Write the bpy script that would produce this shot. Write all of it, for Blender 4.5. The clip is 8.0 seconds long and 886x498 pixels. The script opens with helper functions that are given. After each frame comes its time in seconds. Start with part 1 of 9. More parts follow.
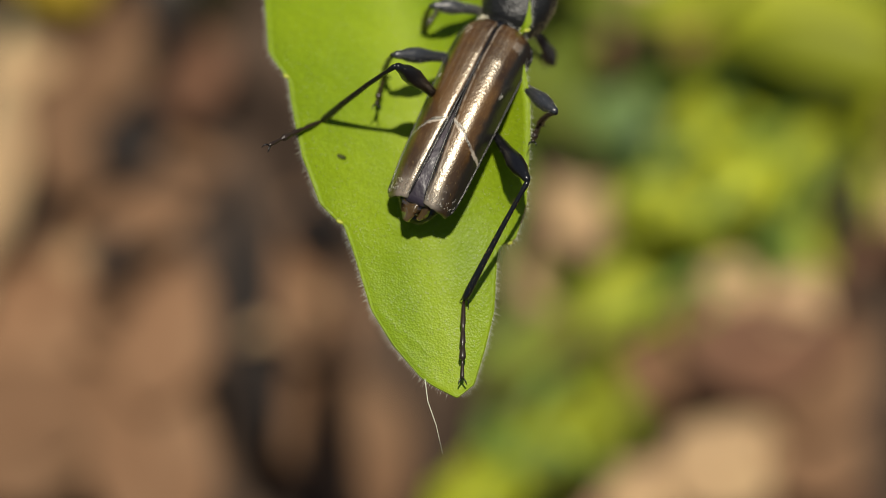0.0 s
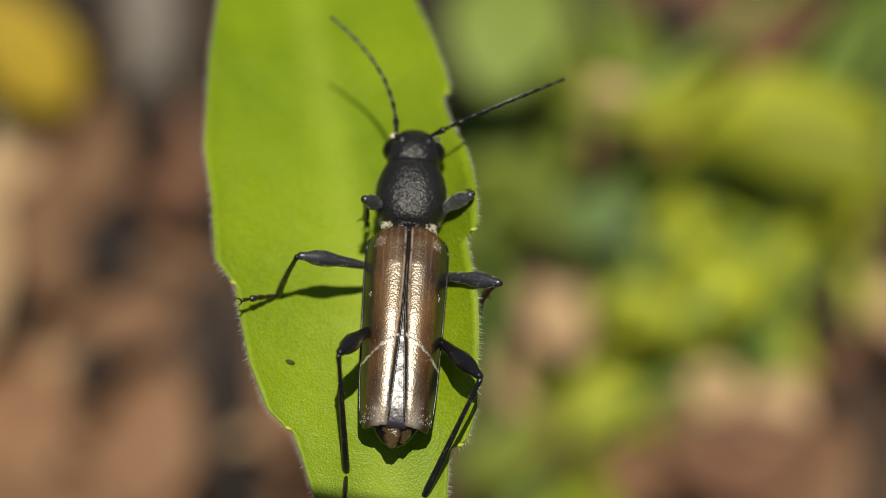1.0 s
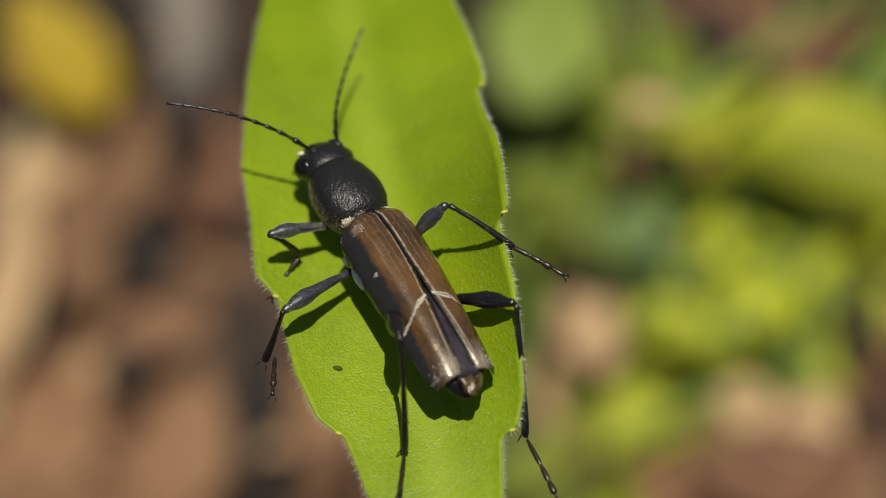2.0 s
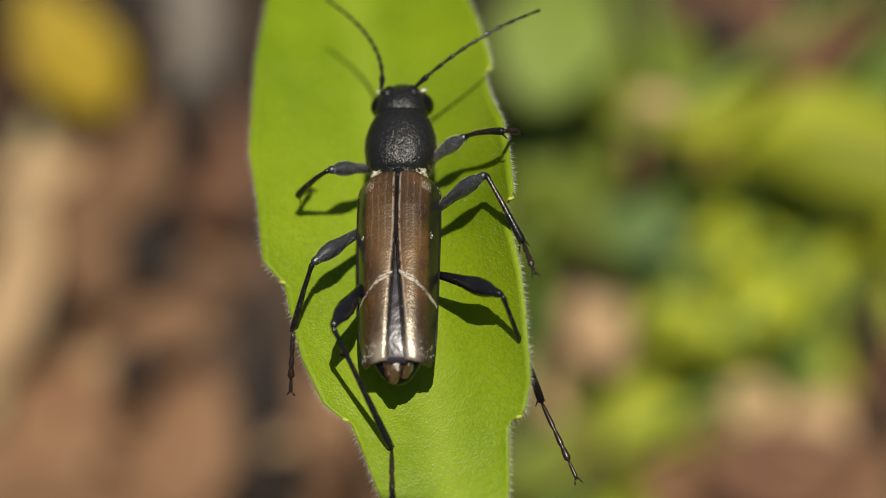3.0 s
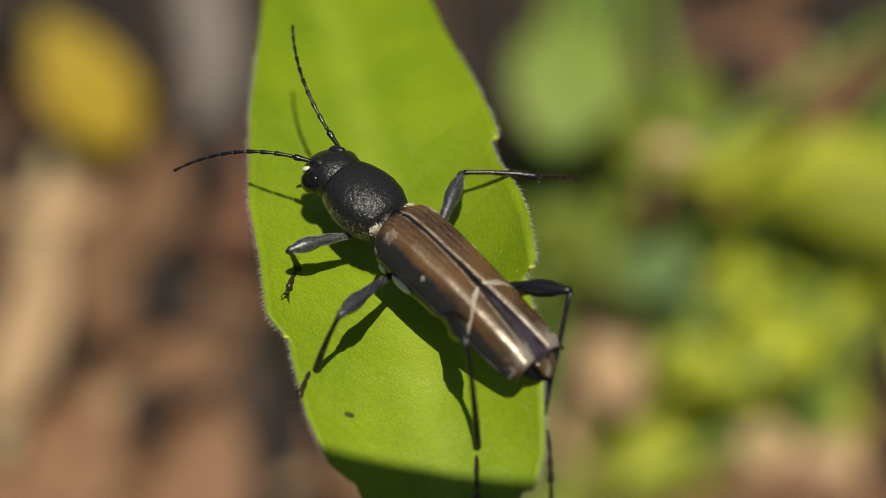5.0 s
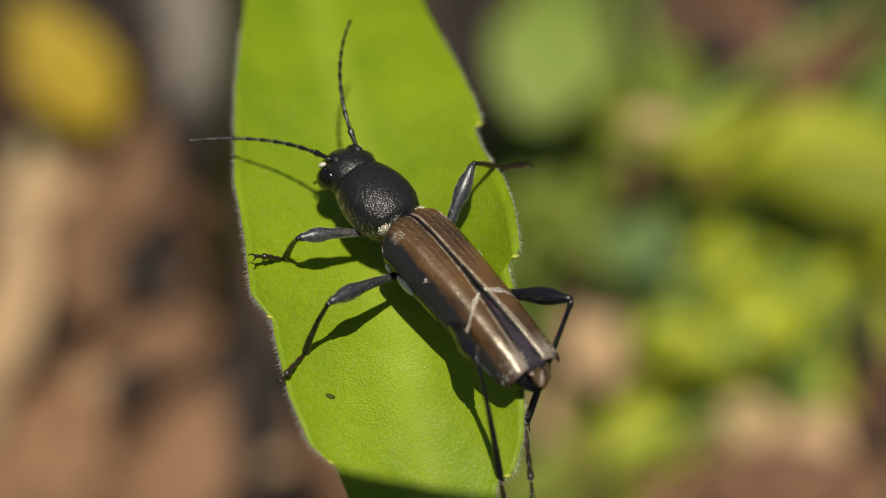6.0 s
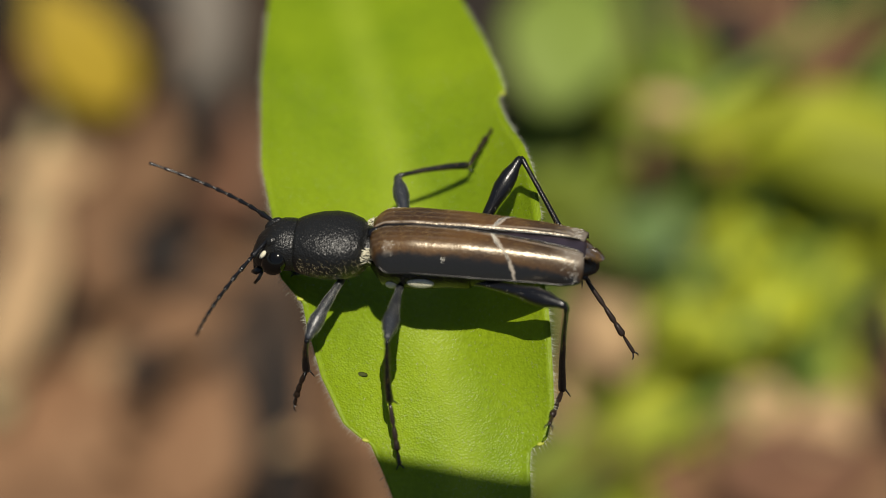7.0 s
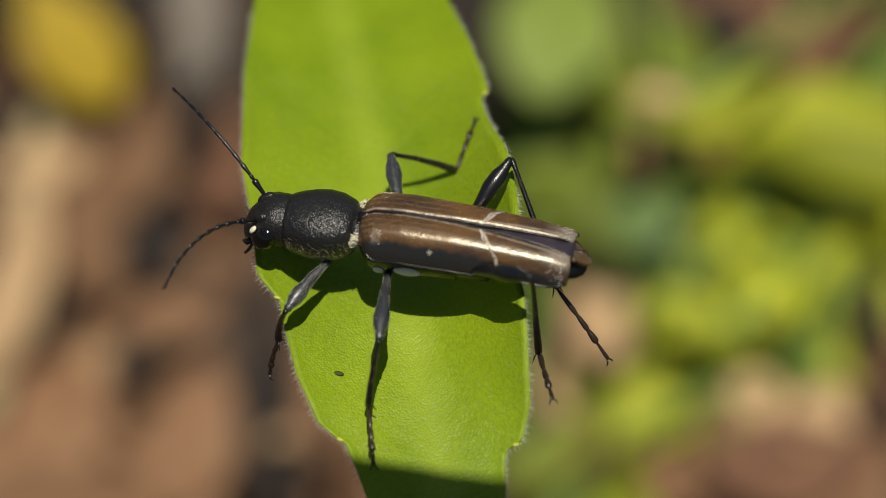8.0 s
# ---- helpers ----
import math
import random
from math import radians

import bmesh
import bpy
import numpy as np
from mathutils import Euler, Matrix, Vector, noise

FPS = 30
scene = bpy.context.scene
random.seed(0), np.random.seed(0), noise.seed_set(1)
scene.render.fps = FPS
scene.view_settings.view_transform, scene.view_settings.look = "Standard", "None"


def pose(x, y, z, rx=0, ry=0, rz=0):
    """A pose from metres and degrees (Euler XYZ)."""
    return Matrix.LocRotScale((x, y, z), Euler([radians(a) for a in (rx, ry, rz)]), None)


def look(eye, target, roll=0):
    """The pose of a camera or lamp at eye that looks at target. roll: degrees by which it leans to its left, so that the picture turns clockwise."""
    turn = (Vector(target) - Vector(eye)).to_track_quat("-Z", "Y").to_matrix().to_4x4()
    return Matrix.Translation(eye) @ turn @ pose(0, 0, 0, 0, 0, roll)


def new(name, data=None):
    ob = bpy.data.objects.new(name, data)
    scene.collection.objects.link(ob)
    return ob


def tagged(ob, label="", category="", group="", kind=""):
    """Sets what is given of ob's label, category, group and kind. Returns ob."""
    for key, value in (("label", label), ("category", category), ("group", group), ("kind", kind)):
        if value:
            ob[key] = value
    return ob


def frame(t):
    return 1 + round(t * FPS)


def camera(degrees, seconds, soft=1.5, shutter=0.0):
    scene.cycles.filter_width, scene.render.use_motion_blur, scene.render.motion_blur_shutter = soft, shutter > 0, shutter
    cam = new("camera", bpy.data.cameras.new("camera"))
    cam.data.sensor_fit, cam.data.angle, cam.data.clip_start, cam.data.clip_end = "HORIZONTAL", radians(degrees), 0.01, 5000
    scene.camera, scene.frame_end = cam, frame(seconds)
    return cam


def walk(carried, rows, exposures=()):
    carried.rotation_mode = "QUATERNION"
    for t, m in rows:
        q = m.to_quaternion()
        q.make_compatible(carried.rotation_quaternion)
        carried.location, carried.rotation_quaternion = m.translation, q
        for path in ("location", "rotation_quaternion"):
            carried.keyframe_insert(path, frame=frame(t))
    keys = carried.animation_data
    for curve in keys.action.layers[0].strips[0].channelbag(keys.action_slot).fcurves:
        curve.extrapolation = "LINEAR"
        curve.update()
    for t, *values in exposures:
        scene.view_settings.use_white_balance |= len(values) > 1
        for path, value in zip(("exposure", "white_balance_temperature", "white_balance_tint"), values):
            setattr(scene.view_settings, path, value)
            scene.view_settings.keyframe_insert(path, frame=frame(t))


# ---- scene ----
MM = 0.001  # the place is laid out in millimetres
GROUND_Z = -0.090
LEN2, LEN3 = (3.35, 2.6, 2.1), (3.9, 4.6, 2.9)


def view(t, x, y, z, turn):
    """A row of the camera's path: millimetres, and the turn to its left in degrees; its tilt stays."""
    up, ahead = Vector((0, math.cos(TILT), math.sin(TILT))), Vector((0, math.sin(TILT), -math.cos(TILT)))
    eye = Vector((x, y, z)) * MM
    return t, look(eye, eye + Matrix.Rotation(radians(turn), 3, up) @ ahead)


def set_pose(t, x, y, z, rx, ry, rz):
    return t, pose(x * MM, y * MM, z * MM, rx, ry, rz)


def aim(t, ax, ay, az, bx, by, bz):
    """A limb's piece from one joint to the next, its back towards the body's top."""
    a, b = Vector((ax, ay, az)), Vector((bx, by, bz))
    x = (b - a).normalized()
    y = Vector((0, 0, 1)).cross(x)
    y = y.normalized() if y.length > 0.05 else Vector((0, 1, 0))
    z = x.cross(y)
    m = Matrix((x, y, z)).transposed().to_4x4()
    m.translation = a * MM
    return t, m


def feel(t, side, mx, my, mz, tx, ty, tz):
    """An antenna from its socket through its middle to its tip."""
    a, b, c = Vector(SOCKET[side]), Vector((mx, my, mz)), Vector((tx, ty, tz))
    x = (c - a).normalized()
    z = (b - a) - x * (b - a).dot(x)
    z = z.normalized() if z.length > 0.05 else Vector((0, 0, 1))
    m = Matrix((x, z.cross(x), z)).transposed().to_4x4()
    m.translation = a * MM
    return t, m


SOCKET = {1: (3.47, 0.65, -0.15), -1: (3.43, -0.54, -0.11)}

# ---- camera ----
TILT = radians(33.0)
cam = camera(15.0, 8.0, soft=0.8)
cam.data.dof.use_dof, cam.data.dof.focus_distance, cam.data.dof.aperture_fstop = True, 0.1109, 32.0
walk(cam, [
    view(0.0, -0.00, -67.13, 90.38, -0.096),
    view(0.1, -0.00, -65.94, 91.15, -0.385),
    view(0.2, -0.00, -65.11, 91.69, -0.289),
    view(0.3, -0.00, -63.81, 92.54, -0.433),
    view(0.4, -0.00, -62.62, 93.31, -0.385),
    view(0.5, -0.00, -62.43, 93.43, -0.433),
    view(0.7, -0.00, -61.91, 93.77, -0.337),
    view(1.0, -0.00, -61.81, 93.83, -0.423),
    view(1.1, -0.00, -61.62, 93.96, -0.385),
    view(1.2, -0.00, -61.72, 93.89, -0.356),
    view(1.3, -0.00, -61.72, 93.89, -0.414),
    view(1.4, -0.00, -61.48, 94.05, -0.366),
    view(1.5, -0.00, -61.39, 94.11, -0.269),
    view(1.7, -0.00, -61.27, 94.19, 0.000),
    view(2.8, 0.00, -61.20, 94.23, 0.260),
    view(2.9, 0.00, -61.15, 94.26, 0.260),
    view(3.0, -0.00, -61.34, 94.14, 0.289),
    view(3.1, -0.00, -61.24, 94.20, 0.192),
    view(3.2, 0.00, -61.08, 94.31, 0.154),
    view(3.3, 0.00, -60.91, 94.42, 0.135),
    view(3.4, 0.00, -60.63, 94.60, 0.135),
    view(3.5, 0.00, -60.46, 94.71, 0.212),
    view(3.6, 0.00, -60.08, 94.96, 0.279),
    view(3.7, 0.00, -59.65, 95.23, 0.289),
    view(3.8, 0.00, -59.30, 95.47, 0.308),
    view(3.9, 0.00, -59.01, 95.65, 0.366),
    view(4.0, 0.00, -58.68, 95.87, 0.298),
    view(4.1, 0.00, -58.35, 96.08, 0.308),
    view(4.2, 0.00, -58.06, 96.27, 0.337),
    view(4.3, 0.00, -57.87, 96.39, 0.394),
    view(4.4, 0.00, -57.75, 96.47, 0.481),
    view(4.5, 0.00, -57.85, 96.41, 0.548),
    view(4.7, 0.00, -58.44, 96.02, 0.616),
    view(5.8, 0.00, -60.36, 94.77, 0.241),
    view(6.0, 0.00, -60.44, 94.73, 0.231),
    view(6.2, 0.00, -60.58, 94.63, 0.125),
    view(6.4, 0.00, -60.72, 94.54, 0.115),
    view(6.5, 0.00, -60.84, 94.46, 0.192),
    view(6.6, 0.00, -60.67, 94.57, 0.077),
    view(6.7, 0.00, -60.82, 94.48, 0.125),
    view(6.8, 0.00, -60.86, 94.45, 0.289),
    view(6.9, 0.00, -60.96, 94.39, 0.346),
    view(7.0, -0.00, -61.29, 94.17, 0.462),
    view(7.2, -0.00, -61.31, 94.16, 0.664),
    view(7.5, -0.00, -61.46, 94.06, 0.462),
    view(8.0, -0.00, -61.67, 93.92, 0.327),
])

# ---- world and light ----
world = bpy.data.worlds.new("sky")
scene.world = world
world.use_nodes = True
SUN_DIR = Vector((0.04, -0.10, 1.0)).normalized()
sky = world.node_tree.nodes.new("ShaderNodeTexSky")
sky.sky_type, sky.sun_disc = "NISHITA", False
sky.sun_elevation = math.asin(SUN_DIR.z)
sky.sun_rotation = math.atan2(SUN_DIR.x, SUN_DIR.y)
world.node_tree.links.new(sky.outputs[0], world.node_tree.nodes["Background"].inputs[0])
world.node_tree.nodes["Background"].inputs[1].default_value = 0.05
sun_data = bpy.data.lights.new("sun", "SUN")
sun_data.energy, sun_data.angle, sun_data.color = 5.6, radians(0.53), (1.0, 0.93, 0.80)
sun = new("sun", sun_data)
sun.matrix_world = look(SUN_DIR, (0, 0, 0))

# ---- materials ----
def material(name, colour, rough=0.6, spec=0.5, dark=None, scale=300.0, amount=0.5, bump=0.2, bump_scale=2000.0,
             translucent=None, depth=0.0001, cells=0.0, metal=0.0, coat=0.0, per_object=0.0, sheen=0.0, relief=0.28, speckle=0.35):
    """A surface with a broad and a fine variation of its colour, fine relief and, for leaves, light coming through."""
    m = bpy.data.materials.new(name)
    m.use_nodes = True
    nt = m.node_tree
    n, l = nt.nodes, nt.links
    p = n["Principled BSDF"]
    tc = n.new("ShaderNodeTexCoord")
    a = n.new("ShaderNodeTexNoise")
    a.inputs["Scale"].default_value, a.inputs["Detail"].default_value = scale, 4
    b = n.new("ShaderNodeTexNoise")
    b.inputs["Scale"].default_value, b.inputs["Detail"].default_value = bump_scale, 3
    l.new(tc.outputs["Object"], a.inputs["Vector"])
    l.new(tc.outputs["Object"], b.inputs["Vector"])
    ramp = n.new("ShaderNodeValToRGB")
    ramp.color_ramp.elements[0].position, ramp.color_ramp.elements[1].position = 0.32, 0.68
    dark = dark or tuple(c * 0.6 for c in colour)
    mix = lambda u, v, k: tuple(p * (1 - k) + q * k for p, q in zip(u, v))
    ramp.color_ramp.elements[0].color = (*mix(colour, dark, amount), 1)
    ramp.color_ramp.elements[1].color = (*colour, 1)
    l.new(a.outputs["Fac"], ramp.inputs["Fac"])
    grain = n.new("ShaderNodeMix")
    grain.data_type, grain.blend_type = "RGBA", "MULTIPLY"
    grain.inputs["Factor"].default_value = speckle
    l.new(ramp.outputs["Color"], grain.inputs["A"])
    g = n.new("ShaderNodeValToRGB")
    g.color_ramp.elements[0].color, g.color_ramp.elements[1].color = (0.45, 0.45, 0.45, 1), (1.25, 1.25, 1.25, 1)
    l.new(b.outputs["Fac"], g.inputs["Fac"])
    l.new(g.outputs["Color"], grain.inputs["B"])
    out = grain.outputs["Result"]
    if per_object:
        info, hsv, rng = n.new("ShaderNodeObjectInfo"), n.new("ShaderNodeHueSaturation"), n.new("ShaderNodeMapRange")
        rng.inputs["To Min"].default_value, rng.inputs["To Max"].default_value = 1 - per_object, 1 + per_object
        l.new(info.outputs["Random"], rng.inputs["Value"])
        l.new(rng.outputs["Result"], hsv.inputs["Value"])
        l.new(out, hsv.inputs["Color"])
        out = hsv.outputs["Color"]
    l.new(out, p.inputs["Base Color"])
    p.inputs["Roughness"].default_value = rough
    p.inputs["Specular IOR Level"].default_value = spec
    p.inputs["Metallic"].default_value = metal
    p.inputs["Coat Weight"].default_value = coat
    p.inputs["Sheen Weight"].default_value = sheen
    bm = n.new("ShaderNodeBump")
    bm.inputs["Strength"].default_value, bm.inputs["Distance"].default_value = bump, depth
    l.new(b.outputs["Fac"], bm.inputs["Height"])
    if cells:
        # fine granules, each with its own small glint
        vor, top = n.new("ShaderNodeTexVoronoi"), n.new("ShaderNodeBump")
        vor.inputs["Scale"].default_value = cells
        l.new(tc.outputs["Object"], vor.inputs["Vector"])
        top.invert = True
        top.inputs["Strength"].default_value, top.inputs["Distance"].default_value = 1.0, relief / cells
        l.new(vor.outputs["Distance"], top.inputs["Height"])
        l.new(bm.outputs["Normal"], top.inputs["Normal"])
        bm = top
    l.new(bm.outputs["Normal"], p.inputs["Normal"])
    if translucent:
        tr, add = n.new("ShaderNodeBsdfTranslucent"), n.new("ShaderNodeMixShader")
        tint = n.new("ShaderNodeMix")
        tint.data_type, tint.blend_type = "RGBA", "MULTIPLY"
        tint.inputs["Factor"].default_value = 1.0
        tint.inputs["B"].default_value = (*translucent, 1)
        l.new(out, tint.inputs["A"])
        l.new(tint.outputs["Result"], tr.inputs["Color"])
        add.inputs[0].default_value = 0.35
        l.new(p.outputs[0], add.inputs[1])
        l.new(tr.outputs[0], add.inputs[2])
        l.new(add.outputs[0], n["Material Output"].inputs["Surface"])
    return m


LEAF = material("leaf_blade", (0.280, 0.385, 0.010), 0.44, 0.28, (0.16, 0.26, 0.006), 200, 0.75, 0.5, 6500, (1.5, 1.5, 0.9), depth=0.00003, cells=12000, relief=0.2, speckle=0.55)

def rib_zone(m):
    """The blade pales towards its rib; distances in metres across the rib's line."""
    n, l = m.node_tree.nodes, m.node_tree.links
    p = n["Principled BSDF"]
    old = p.inputs["Base Color"].links[0].from_socket
    tc, dot, off, ab, rng, mix = (n.new("ShaderNodeTexCoord"), n.new("ShaderNodeVectorMath"), n.new("ShaderNodeMath"), n.new("ShaderNodeMath"),
                                  n.new("ShaderNodeMapRange"), n.new("ShaderNodeMix"))
    dot.operation, off.operation, ab.operation = "DOT_PRODUCT", "ADD", "ABSOLUTE"
    dot.inputs[1].default_value = (0.984, 0.18, 0)
    off.inputs[1].default_value = 0.00200
    rng.interpolation_type = "SMOOTHSTEP"
    rng.inputs["From Min"].default_value, rng.inputs["From Max"].default_value = 0.0012, 0.0
    rng.inputs["To Max"].default_value = 0.4
    mix.data_type = "RGBA"
    mix.inputs["B"].default_value = (0.37, 0.47, 0.04, 1)
    l.new(tc.outputs["Object"], dot.inputs[0])
    l.new(dot.outputs["Value"], off.inputs[0])
    l.new(off.outputs[0], ab.inputs[0])
    l.new(ab.outputs[0], rng.inputs["Value"])
    l.new(rng.outputs["Result"], mix.inputs["Factor"])
    l.new(old, mix.inputs["A"])
    l.new(mix.outputs["Result"], p.inputs["Base Color"])


rib_zone(LEAF)
RIB = material("leaf_rib", (0.36, 0.44, 0.03), 0.5, 0.35, None, 400, 0.3, 0.3, 7000, (1.4, 1.4, 1.0))
HAIR = material("leaf_hair", (0.62, 0.64, 0.50), 0.5, 0.4, None, 800, 0.2, 0.0)
STEM = material("stem", (0.13, 0.20, 0.03), 0.6, 0.3, None, 300, 0.5, 0.3)
TIP = material("yellow_tooth", (0.38, 0.41, 0.05), 0.5, 0.3, None, 900, 0.3, 0.2, 6000)
FOOT = material("foot_cuticle", (0.022, 0.013, 0.008), 0.34, 0.5, None, 1500, 0.5, 0.4, 9000, depth=0.00001)
SPECK = material("dark_speck", (0.05, 0.06, 0.012), 0.8, 0.2)
BLACK = material("black_cuticle", (0.004, 0.004, 0.004), 0.25, 0.4, None, 900, 0.5, 0.4, 9000, depth=0.00001, cells=14000, relief=0.2)
PRONOTUM = material("punctured_cuticle", (0.010, 0.010, 0.0095), 0.35, 0.4, None, 900, 0.5, 0.5, 5500, depth=0.00007, cells=16500, relief=0.27)
LEG = material("leg_cuticle", (0.005, 0.005, 0.006), 0.28, 0.5, None, 1200, 0.4, 0.4, 9000, depth=0.00001, cells=16000, relief=0.1)
DOWNY = material("downy_leg_cuticle", (0.018, 0.020, 0.024), 0.40, 0.9, None, 1200, 0.5, 0.4, 7000, depth=0.00001, cells=14000, relief=0.12)
DUSTY = material("grey_ring", (0.10, 0.095, 0.085), 0.6, 0.3, None, 3000, 0.3, 0.0)
MEMBRANE = material("folded_membrane", (0.040, 0.028, 0.040), 0.34, 0.7, (0.010, 0.008, 0.010), 1500, 0.9, 0.9, 2500, depth=0.00005)
BEAD = material("glossy_black_edge", (0.006, 0.005, 0.005), 0.3, 0.4, None, 900, 0.4, 0.4, 7000, depth=0.00001)
EYE = material("eye", (0.004, 0.004, 0.004), 0.13, 0.4, None, 900, 0.2, 0.0)
CREAM = material("cream_hair_patch", (0.72, 0.68, 0.52), 0.8, 0.2, None, 3000, 0.4, 0.6, 15000)
WING = material("wing_tip", (0.26, 0.17, 0.065), 0.18, 0.6, (0.10, 0.06, 0.025), 1500, 0.7, 0.3, 9000, (1.5, 1.3, 1.0))
WING.node_tree.nodes["Principled BSDF"].inputs["Transmission Weight"].default_value = 0.6
GOLD = material("golden_hair", (0.30, 0.20, 0.075), 0.4, 0.4, None, 3000, 0.3, 0.0)
FRINGE = material("pale_fringe", (0.42, 0.36, 0.20), 0.5, 0.3, None, 3000, 0.3, 0.0)
SILVER = material("silver_hair", (0.66, 0.63, 0.55), 0.4, 0.4, None, 3000, 0.2, 0.0)
SOIL = material("soil", (0.075, 0.05, 0.035), 0.95, 0.1, (0.012, 0.009, 0.007), 90, 0.9, 0.6, 900)
DEAD = material("dead_leaf", (0.295, 0.175, 0.098), 0.8, 0.15, (0.2, 0.1, 0.05), 110, 0.7, 0.4, 900, (1.0, 0.8, 0.6), per_object=0.25)
PEACH = material("pale_dead_leaf", (0.61, 0.43, 0.23), 0.7, 0.25, (0.42, 0.27, 0.15), 160, 0.6, 0.3, 900, (1.1, 0.9, 0.7), per_object=0.1)
RUST = material("rust_dead_leaf", (0.15, 0.075, 0.042), 0.8, 0.2, (0.06, 0.03, 0.018), 160, 0.7, 0.4, 900, per_object=0.15)
# near-black colour that stands for the shade in gaps between dead leaves
DARK = material("shade_gap_leaf", (0.017, 0.012, 0.009), 0.7, 0.2, (0.007, 0.005, 0.004), 160, 0.8, 0.4, 900, per_object=0.2)
STRAW = material("straw", (0.46, 0.38, 0.20), 0.6, 0.3, (0.26, 0.2, 0.1), 200, 0.6, 0.3, 900)
GREY = material("grey_twig", (0.20, 0.175, 0.145), 0.9, 0.2, (0.08, 0.07, 0.055), 200, 0.7, 0.5, 900)
YELLOW = material("yellow_leaf", (0.46, 0.33, 0.025), 0.6, 0.3, (0.28, 0.2, 0.02), 150, 0.5, 0.3, 900, (1.2, 1.1, 0.7))
GREEN = material("weed_leaf", (0.33, 0.36, 0.012), 0.55, 0.3, (0.13, 0.165, 0.006), 120, 0.7, 0.3, 900, (1.6, 1.5, 0.8), per_object=0.25)
# olive, darker than GREEN: the shade on these leaves is in the colour
OLIVE = material("shaded_olive_leaf", (0.19, 0.23, 0.012), 0.55, 0.3, (0.07, 0.10, 0.006), 120, 0.7, 0.3, 900, (1.5, 1.5, 0.8), per_object=0.25)
PALE = material("pale_weed_leaf", (0.43, 0.46, 0.018), 0.55, 0.3, (0.3, 0.34, 0.02), 120, 0.5, 0.3, 900, (1.5, 1.5, 0.9), per_object=0.12)
LIME = material("light_weed_leaf", (0.25, 0.33, 0.06), 0.55, 0.3, (0.19, 0.26, 0.045), 120, 0.5, 0.3, 900, (1.4, 1.4, 1.0))
TEAL = material("bluish_leaf", (0.19, 0.29, 0.095), 0.5, 0.4, (0.06, 0.12, 0.04), 120, 0.6, 0.3, 900, (1.2, 1.3, 1.0), per_object=0.12)


def elytron_material():
    """Brown wing case: dark margins and suture, pale lines and hair band, a painted glint at the tip; the pattern
    follows the body in millimetres.
    """
    m = material("wing_case", (0.100, 0.047, 0.011), 0.30, 1.0, (0.026, 0.011, 0.003), 700, 1.0, 0.3, 4000, depth=0.00003, cells=14000, relief=0.07)
    n, l = m.node_tree.nodes, m.node_tree.links
    p = n["Principled BSDF"]
    p.inputs["Specular Tint"].default_value = (1.0, 0.88, 0.70, 1)
    p.inputs["Coat Weight"].default_value, p.inputs["Coat Roughness"].default_value = 0.15, 0.45
    old = p.inputs["Base Color"].links[0].from_socket

    def math_node(op, a, b=None, c=None):
        q = n.new("ShaderNodeMath")
        q.operation = op
        for i, v in enumerate((a, b, c)):
            if v is None:
                continue
            if isinstance(v, (int, float)):
                q.inputs[i].default_value = v
            else:
                l.new(v, q.inputs[i])
        return q.outputs[0]

    def smooth(v, lo, hi):
        q = n.new("ShaderNodeMapRange")
        q.interpolation_type = "SMOOTHSTEP"
        q.inputs["From Min"].default_value, q.inputs["From Max"].default_value = lo, hi
        l.new(v, q.inputs["Value"])
        return q.outputs["Result"]

    tc, sep, noise_node = n.new("ShaderNodeTexCoord"), n.new("ShaderNodeSeparateXYZ"), n.new("ShaderNodeTexNoise")
    noise_node.inputs["Scale"].default_value = 3600
    l.new(tc.outputs["Object"], sep.inputs[0])
    l.new(tc.outputs["Object"], noise_node.inputs["Vector"])
    x = math_node("MULTIPLY", sep.outputs[0], 1000)
    ay = math_node("ABSOLUTE", math_node("MULTIPLY", sep.outputs[1], 1000))
    jit = math_node("MULTIPLY_ADD", noise_node.outputs["Fac"], 0.3, -0.15)
    ayj = math_node("ADD", ay, math_node("MULTIPLY", jit, 0.5))
    margin = smooth(ayj, 0.97, 1.12)
    rear = smooth(math_node("MULTIPLY", x, -1.0), 2.0, 7.0)
    seam = math_node("SUBTRACT", math_node("ADD", ay, math_node("MULTIPLY", jit, 0.12)), math_node("MULTIPLY", rear, 0.30))
    suture = math_node("SUBTRACT", 1.0, smooth(seam, 0.035, 0.07))
    tail = math_node("SUBTRACT", 1.0, smooth(math_node("ADD", x, jit), -6.6, -4.3))
    dark = math_node("MAXIMUM", math_node("MAXIMUM", margin, suture), math_node("MULTIPLY", tail, 0.6))

    def line(v, width):
        return math_node("SUBTRACT", 1.0, smooth(math_node("ABSOLUTE", v), width * 0.35, width))

    bandline = line(math_node("ADD", math_node("ADD", x, math_node("MULTIPLY_ADD", ay, 0.75, 3.95)), math_node("MULTIPLY", jit, 0.8)), 0.085)
    gate = smooth(noise_node.outputs["Fac"], 0.3, 0.5)
    bandline = math_node("MULTIPLY", bandline, gate)
    front = smooth(x, -3.6, -2.6)
    veins = math_node("MAXIMUM", line(math_node("ADD", math_node("SUBTRACT", ay, 0.36), math_node("MULTIPLY", jit, 0.5)), 0.045),
                      math_node("MAXIMUM", line(math_node("ADD", math_node("SUBTRACT", ay, 0.58), math_node("MULTIPLY", jit, 0.6)), 0.04),
                                line(math_node("ADD", math_node("SUBTRACT", ay, 0.8), math_node("MULTIPLY", jit, 0.6)), 0.04)))
    vein = math_node("MULTIPLY", veins, math_node("MULTIPLY", math_node("MULTIPLY", front, gate), 0.09))
